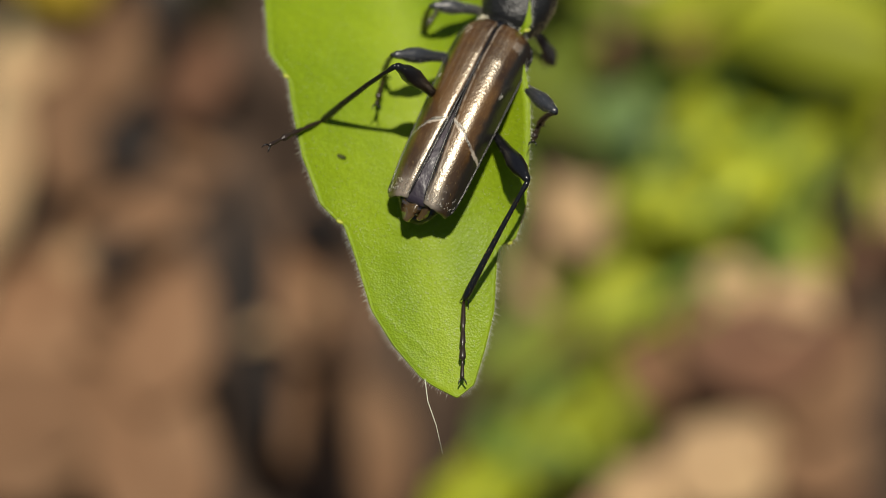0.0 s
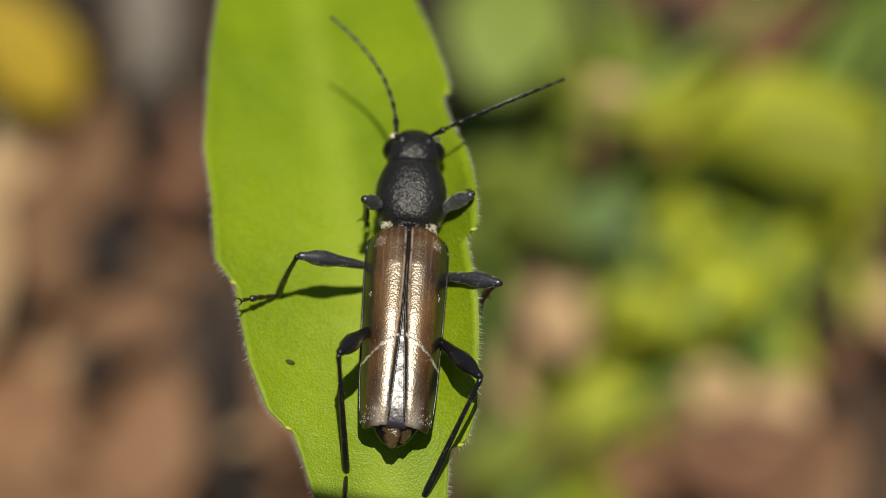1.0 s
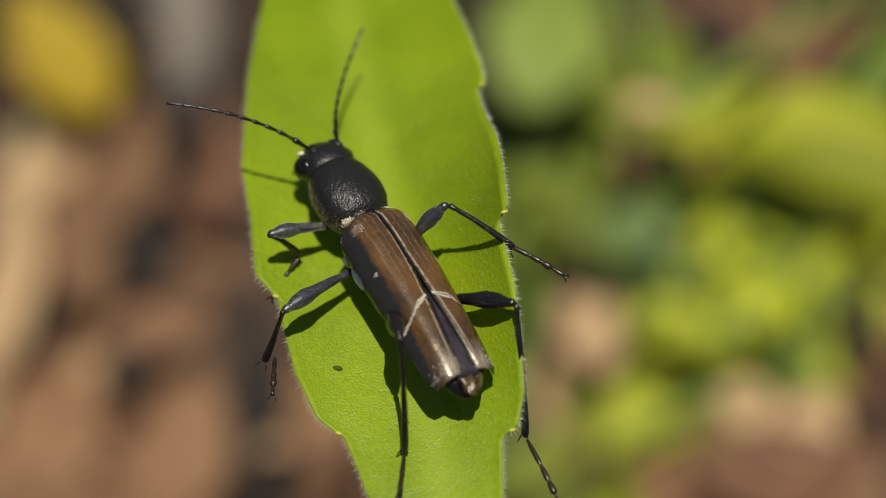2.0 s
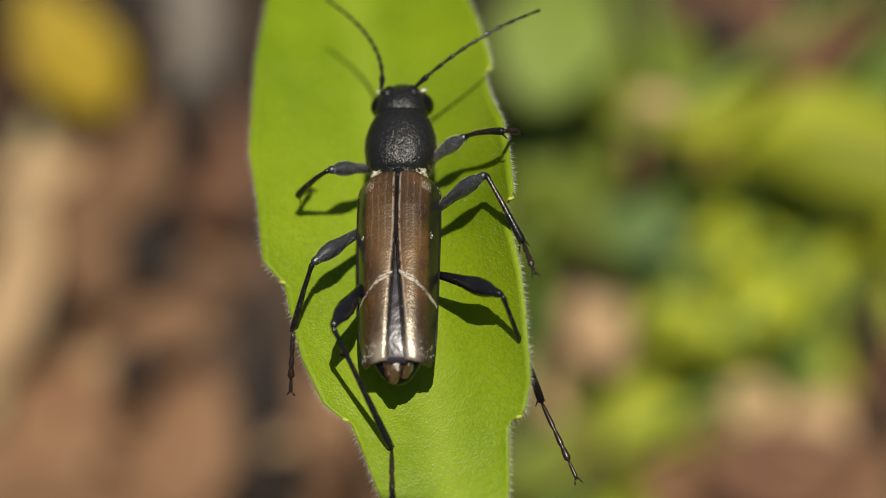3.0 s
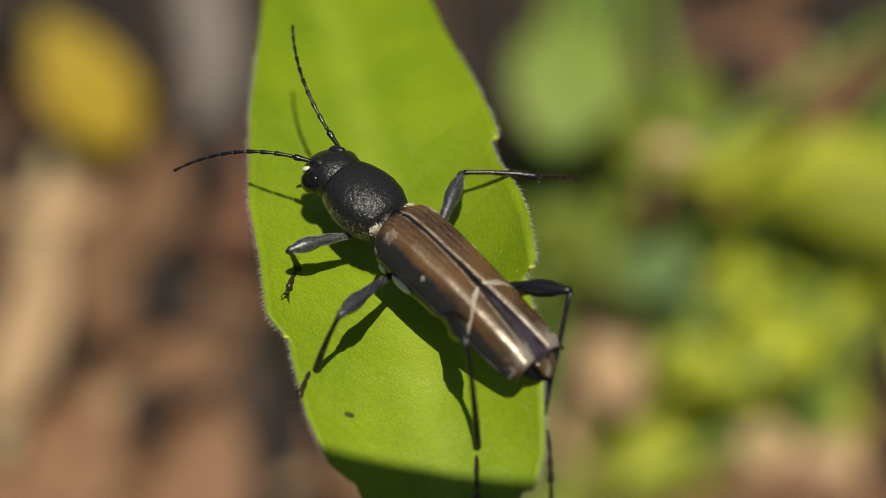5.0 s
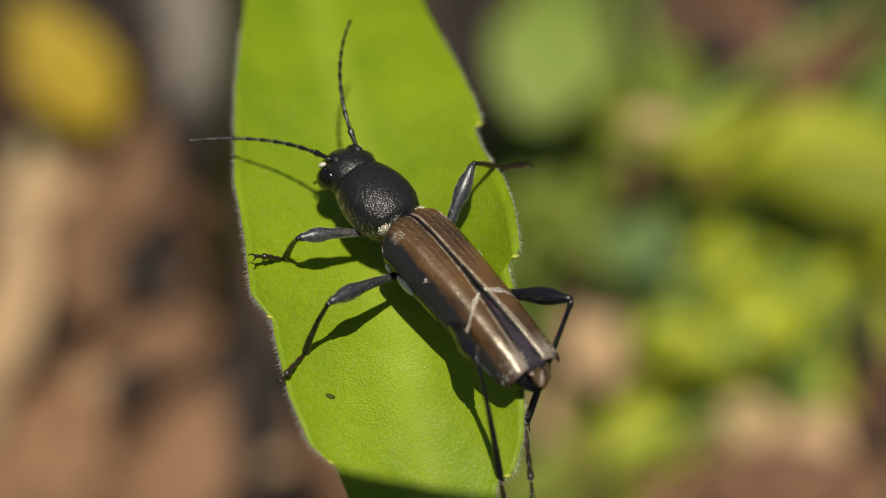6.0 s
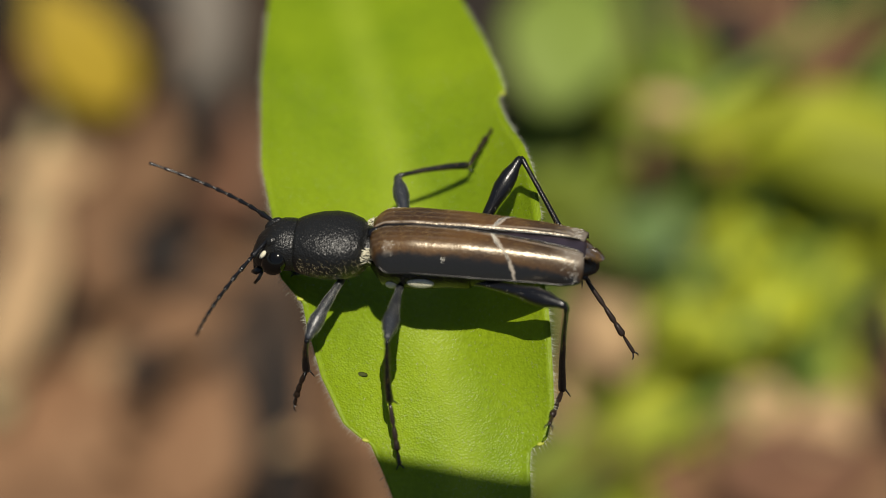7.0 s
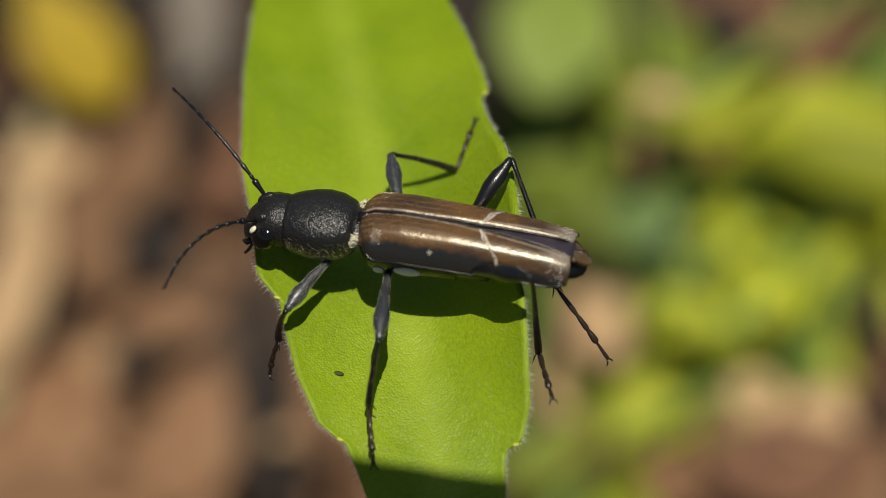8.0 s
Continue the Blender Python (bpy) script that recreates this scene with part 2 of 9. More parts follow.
    # sun glint on the down-bent tip, painted as a pale patch
    apex_glint = math_node("MULTIPLY", math_node("SUBTRACT", 1.0, smooth(math_node("ADD", x, math_node("MULTIPLY", jit, 2.6)), -6.95, -5.9)), math_node("SUBTRACT", 1.0, smooth(ayj, 0.62, 0.98)))
    shoulder = math_node("MULTIPLY", math_node("MULTIPLY", smooth(ayj, 0.78, 0.86), math_node("SUBTRACT", 1.0, smooth(ayj, 1.05, 1.15))),
                         line(math_node("ADD", x, math_node("ADD", 0.75, jit)), 0.22))
    border = math_node("MULTIPLY", line(math_node("SUBTRACT", seam, 0.11), 0.045), math_node("MULTIPLY", gate, 0.5))
    bandline = math_node("MAXIMUM", bandline, border)
    pale = math_node("MAXIMUM", math_node("MAXIMUM", bandline, vein), math_node("MAXIMUM", math_node("MULTIPLY", apex_glint, 0.4), math_node("MULTIPLY", math_node("MULTIPLY", shoulder, gate), 0.25)))
    one, two = n.new("ShaderNodeMix"), n.new("ShaderNodeMix")
    one.data_type = two.data_type = "RGBA"
    l.new(dark, one.inputs["Factor"])
    l.new(old, one.inputs["A"])
    one.inputs["B"].default_value = (0.007, 0.0065, 0.0065, 1)
    l.new(pale, two.inputs["Factor"])
    l.new(one.outputs["Result"], two.inputs["A"])
    two.inputs["B"].default_value = (0.36, 0.31, 0.25, 1)
    l.new(two.outputs["Result"], p.inputs["Base Color"])
    return m


ELYTRON = elytron_material()

# ---- builders ----
def part(name, bm, mat, parent=None, label="", smooth=True):
    me = bpy.data.meshes.new(name)
    bmesh.ops.recalc_face_normals(bm, faces=bm.faces)
    bm.to_mesh(me)
    bm.free()
    if smooth:
        me.polygons.foreach_set("use_smooth", [True] * len(me.polygons))
    me.materials.append(mat)
    ob = new(name, me)
    if parent is not None:
        ob.parent = parent
    if label:
        ob["label"] = label
    return ob


def v3(x, y, z):
    return Vector((x * MM, y * MM, z * MM))


def loft(bm, rings, close=True):
    """Skins rings of equal length; millimetres in, metres out."""
    rows = [[bm.verts.new(v3(*p)) for p in ring] for ring in rings]
    n = len(rows[0])
    for a, b in zip(rows, rows[1:]):
        for i in range(n):
            bm.faces.new((a[i], a[(i + 1) % n], b[(i + 1) % n], b[i]))
    if close:
        bm.faces.new(rows[0])
        bm.faces.new(rows[-1][::-1])
    return bm


def ring_x(x, cy, cz, ry, rz, n=16, power=2.0, flat=1.0):
    """An upright ring across the x axis; power above 2 squares it, flat below 1 flattens its underside."""
    out = []
    for i in range(n):
        a = 2 * math.pi * i / n
        c, s = math.cos(a), math.sin(a)
        k = 2.0 / power
        yy = math.copysign(abs(c) ** k, c) * ry
        zz = math.copysign(abs(s) ** k, s) * rz * (flat if s < 0 else 1)
        out.append((x, cy + yy, cz + zz))
    return out


def tube(bm, points, radii, n=8):
    """A tube of changing radius along points, in millimetres."""
    pts = [Vector(p) for p in points]
    rings = []
    for i, p in enumerate(pts):
        d = (pts[min(i + 1, len(pts) - 1)] - pts[max(i - 1, 0)]).normalized()
        side = d.cross(Vector((0, 0, 1)) if abs(d.z) < 0.9 else Vector((0, 1, 0))).normalized()
        up = side.cross(d)
        rings.append([tuple(p + (side * math.cos(2 * math.pi * k / n) + up * math.sin(2 * math.pi * k / n)) * radii[i]) for k in range(n)])
    return loft(bm, rings)


def spike(bm, base, tip, r):
    """A three-sided hair from base to tip, in millimetres."""
    b, t = Vector(base), Vector(tip)
    d = (t - b).normalized()
    side = d.cross(Vector((0.3, 0.2, 1))).normalized()
    up = side.cross(d)
    ring = [bm.verts.new((b + (side * math.cos(a) + up * math.sin(a)) * r) * MM) for a in (0, 2.09, 4.19)]
    top = bm.verts.new(t * MM)
    for i in range(3):
        bm.faces.new((ring[i], ring[(i + 1) % 3], top))


def interp(v, xs, ys):
    return float(np.interp(v, xs, ys))


# ---- ground ----
def ground():
    bm = bmesh.new()
    rng = random.Random(3)
    n = 60
    xs = [math.copysign(abs(i / n) ** 4 * 60 + abs(i / n) * 0.25, i) for i in range(-n, n + 1)]
    grid = [[bm.verts.new((x, y, GROUND_Z - 0.004 + 0.005 * noise.noise(Vector((x * 40, y * 40, 1))) + 0.002 * noise.noise(Vector((x * 160, y * 160, 5)))))
             for x in xs] for y in xs]
    for a, b in zip(grid, grid[1:]):
        for i in range(len(xs) - 1):
            bm.faces.new((a[i], a[i + 1], b[i + 1], b[i]))
    tagged(part("ground", bm, SOIL), "dark crumbly woodland soil under leaf litter", "ground", kind="structure")


ground()


# ---- the perch leaf ----
LEAF_L = ((-12.5, 0.3), (-12.2, -0.4), (-11.9, -0.85), (-10.9, -1.8), (-9.7, -2.6), (-7.6, -3.35), (-6.75, -3.7), (-6.55, -4.05), (-6.1, -4.6),
          (-4.5, -5.3), (-2.5, -5.8), (-1.65, -5.95), (-1.45, -6.15), (-0.8, -6.7), (1.7, -7.0), (3.9, -7.4), (8.5, -7.5), (13, -7.3), (20, -7.0), (34, -4.4))
LEAF_R = ((-12.5, 0.45), (-12.0, 0.95), (-10.7, 1.25), (-9.3, 1.5), (-7.4, 1.5), (-7.0, 1.55), (-6.8, 2.05), (-5.8, 2.3), (-3.7, 2.2), (-2.6, 2.1),
          (-0.5, 1.65), (-0.25, 1.62), (-0.1, 1.95), (2, 1.75), (3.5, 1.5), (5.5, 0.95), (6.6, 0.75), (6.9, 1.0), (8, 0.8), (10, 0.3), (13.2, -0.7), (15.5, -1.2), (20, -2.4), (34, -3.8))


def leaf_mid(y):
    return interp(y, (-12.4, -4, 8, 14, 34), (0.4, -1.3, -3.5, -4.5, -4.1))


def leaf_z(x, y):
    """Height of the leaf's face: a trough along the rib, its edges turned up, arching down towards the stalk."""
    s = x - leaf_mid(y)
    k = min(1, max(0, (y + 13) / 8))
    z = -1.0 - (0.010 * (y + 2) ** 2 if y > -2 else 0)
    if s > 0:
        z += (1.0 + 2.4 * math.exp(-((y + 0.5) / 5.5) ** 2)) * (s / 3.9) ** 2 * k
    else:
        z += 0.8 * (s / 4.2) ** 2 * k
    return z


def perch_leaf():
    bm = bmesh.new()
    ys = []
    y = -12.5
    while y < 34:
        ys.append(y)
        y += 0.12 if y < 9 else 0.4
    nu = 34
    ly, lx = zip(*LEAF_L)
    ry, rx = zip(*LEAF_R)
    top, low = [], []
    for y in ys:
        a, b, mid = interp(y, ly, lx), interp(y, ry, rx), leaf_mid(y)
        row, under = [], []
        for i in range(nu + 1):
            u = i / nu
            x = a + (b - a) * u
            s = x - mid
            z = leaf_z(x, y)
            z += 0.05 * noise.noise(Vector((x * 0.7, y * 0.7, 2))) + 0.008 * noise.noise(Vector((x * 3, y * 3, 7)))
            for k in range(-2, 9):
                line = y - (k * 4.2 - 3.0) - abs(s) * 0.9 - 0.3 * math.sin(s)
                z -= 0.025 * math.exp(-(line / 0.16) ** 2) * min(1, abs(s))
            z -= 0.035 * math.exp(-(s / 0.3) ** 2)
            edge = min(u, 1 - u) * (b - a)
            z += 0.05 * math.exp(-(edge / 0.15) ** 2)
            row.append(bm.verts.new(v3(x, y, z)))
            under.append(bm.verts.new(v3(x, y, z - 0.06 - 0.16 * min(1, edge / 0.3))))
        top.append(row)
        low.append(under)
    for rows, flip in ((top, False), (low, True)):
        for a, b in zip(rows, rows[1:]):
            for i in range(nu):
                q = (a[i], a[i + 1], b[i + 1], b[i])
                bm.faces.new(q[::-1] if flip else q)
    for a, b, c, d in zip(top, top[1:], low, low[1:]):
        bm.faces.new((a[0], b[0], d[0], c[0]))
        bm.faces.new((b[-1], a[-1], c[-1], d[-1]))
    bm.faces.new([*top[0], *low[0][::-1]])
    bm.faces.new([*low[-1], *top[-1][::-1]])
    leaf = tagged(part("leaf", bm, LEAF), "fresh yellow-green lance-shaped leaf with shallow teeth and hairy edge", "leaf")
    rib = bmesh.new()
    pts = [(leaf_mid(y), y, leaf_z(leaf_mid(y), y) - 0.30) for y in np.arange(-11.5, 34, 0.8)]
    tube(rib, pts, [0.04 + 0.25 * (i / len(pts)) for i in range(len(pts))], 8)
    part("midrib", rib, RIB, leaf, "pale green midrib standing out below")
    stalk = bmesh.new()
    tube(stalk, [(-4.1, 32, -12.5), (-4.1, 40, -19), (-5, 48, -34), (-6, 54, -60), (-6, 56, -92)], [0.5, 0.7, 0.9, 1.1, 1.3], 10)
    part("stalk", stalk, STEM, leaf, "green stalk running down to the soil")
    hair = bmesh.new()
    rng = random.Random(8)
    for side, (hy, hx) in ((-1, (ly, lx)), (1, (ry, rx))):
        y = -12.4
        while y < 12:
            x = interp(y, hy, hx)
            z = leaf_z(x, y)
            slope = (interp(y + 0.1, hy, hx) - interp(y - 0.1, hy, hx)) / 0.2
            out = Vector((side, -side * slope, 0)).normalized()
            ln = rng.uniform(0.07, 0.25)
            tip = Vector((x, y, z)) + out * ln + Vector((0, -rng.uniform(0.02, 0.16), rng.uniform(-0.08, 0.1)))
            spike(hair, (x - out.x * 0.02, y, z - 0.02), tip, 0.0085)
            y += rng.uniform(0.022, 0.065)
    down = bmesh.new()
    for k in range(5200):
        y = rng.uniform(-12, 9)
        a, b = interp(y, ly, lx), interp(y, ry, rx)
        x = rng.uniform(a + 0.1, b - 0.1)
        z = leaf_z(x, y)
        spike(down, (x, y, z - 0.01), (x + rng.uniform(-0.06, 0.06), y - rng.uniform(0.03, 0.11), z + rng.uniform(0.05, 0.11)), 0.0045)
    tagged(part("face_hairs", down, HAIR, leaf, "minute pale hairs scattered over the face"), kind="stuff")
    ob = part("edge_hairs", hair, HAIR, leaf, "short white hairs along the edge")
    tagged(ob, kind="stuff")
    lock = bmesh.new()
    tube(lock, [(-0.7, -12.0, -0.9), (-0.55, -12.7, -1.1), (-0.2, -13.4, -1.4), (0.1, -14.2, -1.8)], [0.016, 0.014, 0.012, 0.004], 5)
    part("loose_hair", lock, HAIR, leaf, "long white thread at the tip")
    for x, y, side in ((-3.85, -6.65, -1), (-6.02, -1.55, -1), (1.85, -6.9, 1), (1.82, -0.18, 1), (0.9, 6.75, 1)):
        tooth = bmesh.new()
        z = leaf_z(x, y) + 0.03
        loft(tooth, [ring_x(x + side * 0.12 * math.cos(a), y + 0.03 * math.cos(a), z, 0.07 * math.sin(a) + 0.003, 0.05 * math.sin(a) + 0.003, 10) for a in np.linspace(0.02, math.pi - 0.02, 7)])
        part("tooth_tip", tooth, TIP, leaf, "thick yellowish tip of a tooth")
    for x, y, r in ((-3.95, -4.15, 0.12),):
        sp = bmesh.new()
        rows = []
        for k in range(3):
            rr = (r, r * 0.8, r * 0.3)[k]
            rows.append([(x + rr * 1.5 * math.cos(a), y + rr * 0.8 * math.sin(a) - 0.25 * rr * math.cos(a), leaf_z(x, y) + 0.02 + 0.03 * k) for a in np.linspace(0, 2 * math.pi, 9)[:-1]])
        part("dark_speck", loft(sp, rows), SPECK, leaf, "tiny dark speck")
    return leaf


leaf = perch_leaf()


# ---- the beetle ----
def beetle():
    root = tagged(new("beetle"), "black longhorn beetle with glossy brown wing cases standing on the leaf", "beetle")
    moving = {}

    # wing cases
    def case_row(u):
        half = interp(u, (0, 0.03, 0.08, 0.25, 0.5, 0.8, 0.96, 1.0), (0.8, 1.18, 1.37, 1.38, 1.34, 1.27, 1.18, 1.08))
        gap = 0.012 + 0.27 * max(0, (u - 0.25) / 0.75) ** 1.5
        crown = interp(u, (0, 0.06, 0.2, 0.45, 0.65, 0.8, 0.92, 1), (0.08, 0.34, 0.42, 0.33, 0.17, 0.02, -0.15, -0.32))
        drop = interp(u, (0, 0.08, 0.5, 0.9, 1), (0.4, 0.95, 1.0, 0.85, 0.6))
        return half, gap, crown, drop

    def case_z(y, half, gap, crown, drop):
        q = y / half
        return crown + 0.1 - drop * q ** 4.0 - 0.05 * max(0.0, 1 - q) ** 2 - 0.04 * math.exp(-((y - gap) / 0.07) ** 2) + 0.012 * math.exp(-((q - 0.62) / 0.07) ** 2)

    rng = random.Random(31)
    for side in (1, -1):
        bm = bmesh.new()
        top, low = [], []
        nr, nk = 56, 20
        for i in range(nr):
            u = i / (nr - 1)
            row = case_row(u)
            half, gap = row[0], row[1]
            ra, rb = [], []
            for k in range(nk + 1):
                w = k / nk
                y = gap + (half - gap) * math.sin(w * math.pi / 2) ** 0.92
                x = -0.1 - 7.05 * u
                if u > 0.9:
                    # the tip is cut off obliquely, with a jagged edge
                    x += (u - 0.9) * 10 * (0.22 * (1 - y / half) ** 2 + 0.12 * (y / half) ** 4 + 0.05 * noise.noise(Vector((y * 9, side, 4))))
                z = case_z(y, *row)
                ra.append(bm.verts.new(v3(x, side * y, z)))
                rb.append(bm.verts.new(v3(x, side * max(0.01, y - 0.05 * (w > 0.5)), z - 0.08)))
            top.append(ra)
            low.append(rb)
        for rows in (top, low):
            for a, b in zip(rows, rows[1:]):
                for k in range(nk):
                    bm.faces.new((a[k], a[k + 1], b[k + 1], b[k]))
        for a, b, c, d in zip(top, top[1:], low, low[1:]):
            bm.faces.new((a[0], b[0], d[0], c[0]))
            bm.faces.new((a[-1], b[-1], d[-1], c[-1]))
        bm.faces.new([*top[0], *low[0][::-1]])
        bm.faces.new([*top[-1], *low[-1][::-1]])
        edges = {at: [a[at].co / MM for a in top[2:-1]] for at in (0, -1)}
        case = part("wing_case", bm, ELYTRON, root, "glossy brown wing case with dark edges and a pale slanting line")

        # a raised glossy bead along the seam and along the outer edge
        for name, at, r in (("seam_bead", 0, 0.032), ("edge_bead", -1, 0.036)):
            bead = bmesh.new()
            line = edges[at]
            tube(bead, line, [r * (0.4 if i in (0, len(line) - 1) else 1.0) for i in range(len(line))], 7)
            part(name, bead, BEAD, case, "glossy black bead along the edge")

        def lay(bm, x, y, ln, r, turn=0.0):
            """A hair lying on the wing case, pointing back."""
            row, row2 = case_row(max(0, (-x - 0.1) / 7.05)), case_row(min(1, max(0, (-x + ln - 0.1) / 7.05)))
            y2 = y + turn * ln
            if row[1] < y < row[0] * 0.985 and row2[1] < y2 < row2[0] and x - ln > -7.0:
                spike(bm, (x, side * y, case_z(y, *row) - 0.004), (x - ln, side * y2, case_z(y2, *row2) + rng.uniform(0.015, 0.05)), r)

        gold, silver = bmesh.new(), bmesh.new()
        for k in range(800):
            lay(gold, -rng.uniform(0.15, 6.9), rng.uniform(0.08, 1.0), rng.uniform(0.08, 0.17), 0.0035, rng.uniform(-0.4, 0.4))
        for k in range(150):
            y = rng.uniform(0.12, 0.95)
            lay(silver, -(3.9 + 0.75 * y + 0.05 * math.sin(y * 9) + rng.gauss(0, 0.022)), y, rng.uniform(0.06, 0.12), 0.007, rng.uniform(0.6, 1.6))
        for k in range(120):
            lay(silver, -6.97 + abs(rng.gauss(0, 0.26)), rng.uniform(0.1, 1.2), rng.uniform(0.08, 0.16), 0.008, rng.uniform(-0.4, 0.4))
        for k in range(12):
            x = -rng.uniform(0.3, 6.6)
            row = case_row(max(0, (-x - 0.1) / 7.05))
            lay(silver, x, row[1] + abs(rng.gauss(0.05, 0.04)), rng.uniform(0.07, 0.14), 0.006, 0.1)
        for k in range(14):
            lay(silver, -rng.gauss(0.75, 0.08), rng.gauss(0.9, 0.09), rng.uniform(0.07, 0.13), 0.008, rng.uniform(-0.4, 0.4))
            lay(silver, -rng.gauss(2.55, 0.05), rng.gauss(1.14, 0.02), rng.uniform(0.07, 0.13), 0.008, rng.uniform(-0.4, 0.4))
        tagged(part("golden_hairs", gold, GOLD, case, "fine golden hairs lying flat"), kind="stuff")
        tagged(part("silver_hairs", silver, SILVER, case, "silvery hairs in a slanting line, along the seam and at the tip"), kind="stuff")

    # abdomen and hind body
    bm = bmesh.new()
    prof = ((0.0, 0.55, 0.7, -0.75), (-0.4, 1.05, 0.95, -0.95), (-1.5, 1.18, 0.9, -1.02), (-3.2, 1.12, 0.78, -0.95), (-5.2, 1.06, 0.62, -0.82), (-6.4, 0.92, 0.48, -0.74),
            (-6.9, 0.78, 0.36, -0.82), (-7.2, 0.58, 0.26, -0.96), (-7.42, 0.34, 0.16, -1.08), (-7.5, 0.1, 0.06, -1.13))
    loft(bm, [ring_x(x, 0, z, a, b, 20, 2.2) for x, a, b, z in prof])
    body = part("abdomen", bm, BLACK, root, "black underside and tail of the body")
    for k in range(4):
        x = -2.9 - k * 1.05
        bm = bmesh.new()
        a, b, z = interp(-x, [-p[0] for p in prof], [p[1] for p in prof]), interp(-x, [-p[0] for p in prof], [p[2] for p in prof]), interp(-x, [-p[0] for p in prof], [p[3] for p in prof])
        loft(bm, [ring_x(x + d, 0, z, a + e, b + e, 20, 2.2) for d, e in ((0.5, -0.02), (0.3, 0.03), (-0.4, 0.035), (-0.5, -0.02))])
        part("abdomen_ring", bm, BLACK, body)
    bm = bmesh.new()
    loft(bm, [ring_x(x, 0, z, a, 0.07, 14) for x, a, z in ((-1.2, 0.3, 0.0), (-3.0, 0.5, 0.05), (-5.0, 0.62, 0.0), (-6.2, 0.62, -0.16), (-6.9, 0.5, -0.34), (-7.1, 0.35, -0.44))])
    part("folded_wing", bm, MEMBRANE, root, "dark shiny folded wing showing in the gap between the wing cases")
    for dx, dy, dz, ln, wd in ((-6.75, 0.1, -0.42, 0.92, 0.32), (-6.75, -0.26, -0.52, 0.7, 0.27)):
        bm = bmesh.new()
        rows = []
        for k in range(9):
            u = k / 8
            w = wd * math.sin(0.5 + u * 2.35) + 0.02
            wave = 0.08 * math.sin(u * 9 + dy * 8)
            rows.append([(dx - ln * u, dy - w, dz - 0.27 * u * u + wave), (dx - ln * u - 0.03, dy - 0.4 * w, dz + 0.07 - 0.33 * u * u), (dx - ln * u, dy + 0.2 * w, dz - 0.03 - 0.29 * u * u),
                         (dx - ln * u, dy + w, dz - 0.27 * u * u - wave), (dx - ln * u, dy + 0.2 * w, dz - 0.05 - 0.29 * u * u), (dx - ln * u - 0.03, dy - 0.4 * w, dz + 0.05 - 0.33 * u * u)])
        part("wing_tip", loft(bm, rows), WING, root, "amber crumpled wing tip behind the wing cases")

    # thorax
    bm = bmesh.new()
    prof = ((-0.16, 0.66, 0.5, -0.62), (0.02, 0.7, 0.56, -0.62), (0.14, 0.72, 0.6, -0.64), (0.2, 0.84, 0.7, -0.65), (0.34, 0.98, 0.82, -0.66), (0.75, 1.17, 0.93, -0.65), (1.2, 1.23, 0.96, -0.65),
            (1.65, 1.20, 0.95, -0.66), (2.05, 1.09, 0.9, -0.68), (2.35, 0.97, 0.85, -0.71), (2.48, 0.92, 0.81, -0.72), (2.52, 0.74, 0.68, -0.73))
    rings = []
    for x, a, b, z in prof:
        rings.append([(px, py + 0.012 * noise.noise(Vector((px * 9, py * 9, pz * 9))), pz + 0.014 * noise.noise(Vector((px * 7, py * 7, 3)))) for px, py, pz in ring_x(x, 0, z, a, b, 40, 2.25)])
    loft(bm, rings)
    thorax = part("thorax", bm, PRONOTUM, root, "round dull black thorax with pitted surface")
    rng = random.Random(5)
    fuzz, flat = bmesh.new(), bmesh.new()

    def on_thorax(x, a):
        cols = [[p[i] for p in prof] for i in range(4)]
        ry, rz, cz = interp(x, cols[0], cols[1]), interp(x, cols[0], cols[2]), interp(x, cols[0], cols[3])
        return Vector((x, ry * math.cos(a), cz + rz * math.sin(a)))

    for k in range(600):
        x = rng.uniform(0.05, 2.35)
        a = rng.uniform(-0.8, 0.4)
        a = a if rng.random() < 0.5 else math.pi - a
        b = on_thorax(x, a)
        out = Vector((0, math.cos(a), math.sin(a)))
        spike(fuzz, b, b + out * rng.uniform(0.04, 0.16) + Vector((-rng.uniform(0.03, 0.16), 0, 0)), 0.003)
    for k in range(500):
        x, a = rng.uniform(0.15, 2.4), rng.uniform(0.1, math.pi - 0.1)
        b = on_thorax(x, a)
        out = Vector((0, math.cos(a), math.sin(a)))
        spike(flat, b - out * 0.004, b + out * rng.uniform(0.012, 0.04) + Vector((rng.uniform(0.04, 0.1), rng.uniform(-0.05, 0.05), 0)), 0.003)
    tagged(part("thorax_hairs", fuzz, FRINGE, thorax, "thin yellowish hairs on the sides"), kind="stuff")
    tagged(part("short_hairs", flat, DUSTY, thorax, "sparse short hairs lying flat"), kind="stuff")
    for side in (1, -1):
        bm = bmesh.new()
        for k in range(120):
            b = Vector((rng.uniform(-0.05, 0.22), side * rng.uniform(0.55, 0.88), rng.uniform(-0.62, -0.2)))
            spike(bm, b, b + Vector((rng.uniform(-0.25, 0.02), side * rng.uniform(0.02, 0.14), rng.uniform(-0.03, 0.15))), 0.022)
        part("hair_tuft", bm, CREAM, thorax, "cream hair tuft at the hind corner")
        bm = bmesh.new()
        loft(bm, [[(-1.75 + r * 0.46 * math.cos(a), side * (1.12 + d), -1.12 + r * 0.2 * math.sin(a)) for a in np.linspace(0, 2 * math.pi, 15)[:-1]] for r, d in ((1, -0.1), (1, 0.05), (0.8, 0.085), (0.3, 0.1))])
        part("side_spot", bm, CREAM, body, "cream oval spot on the flank")
        bm = bmesh.new()
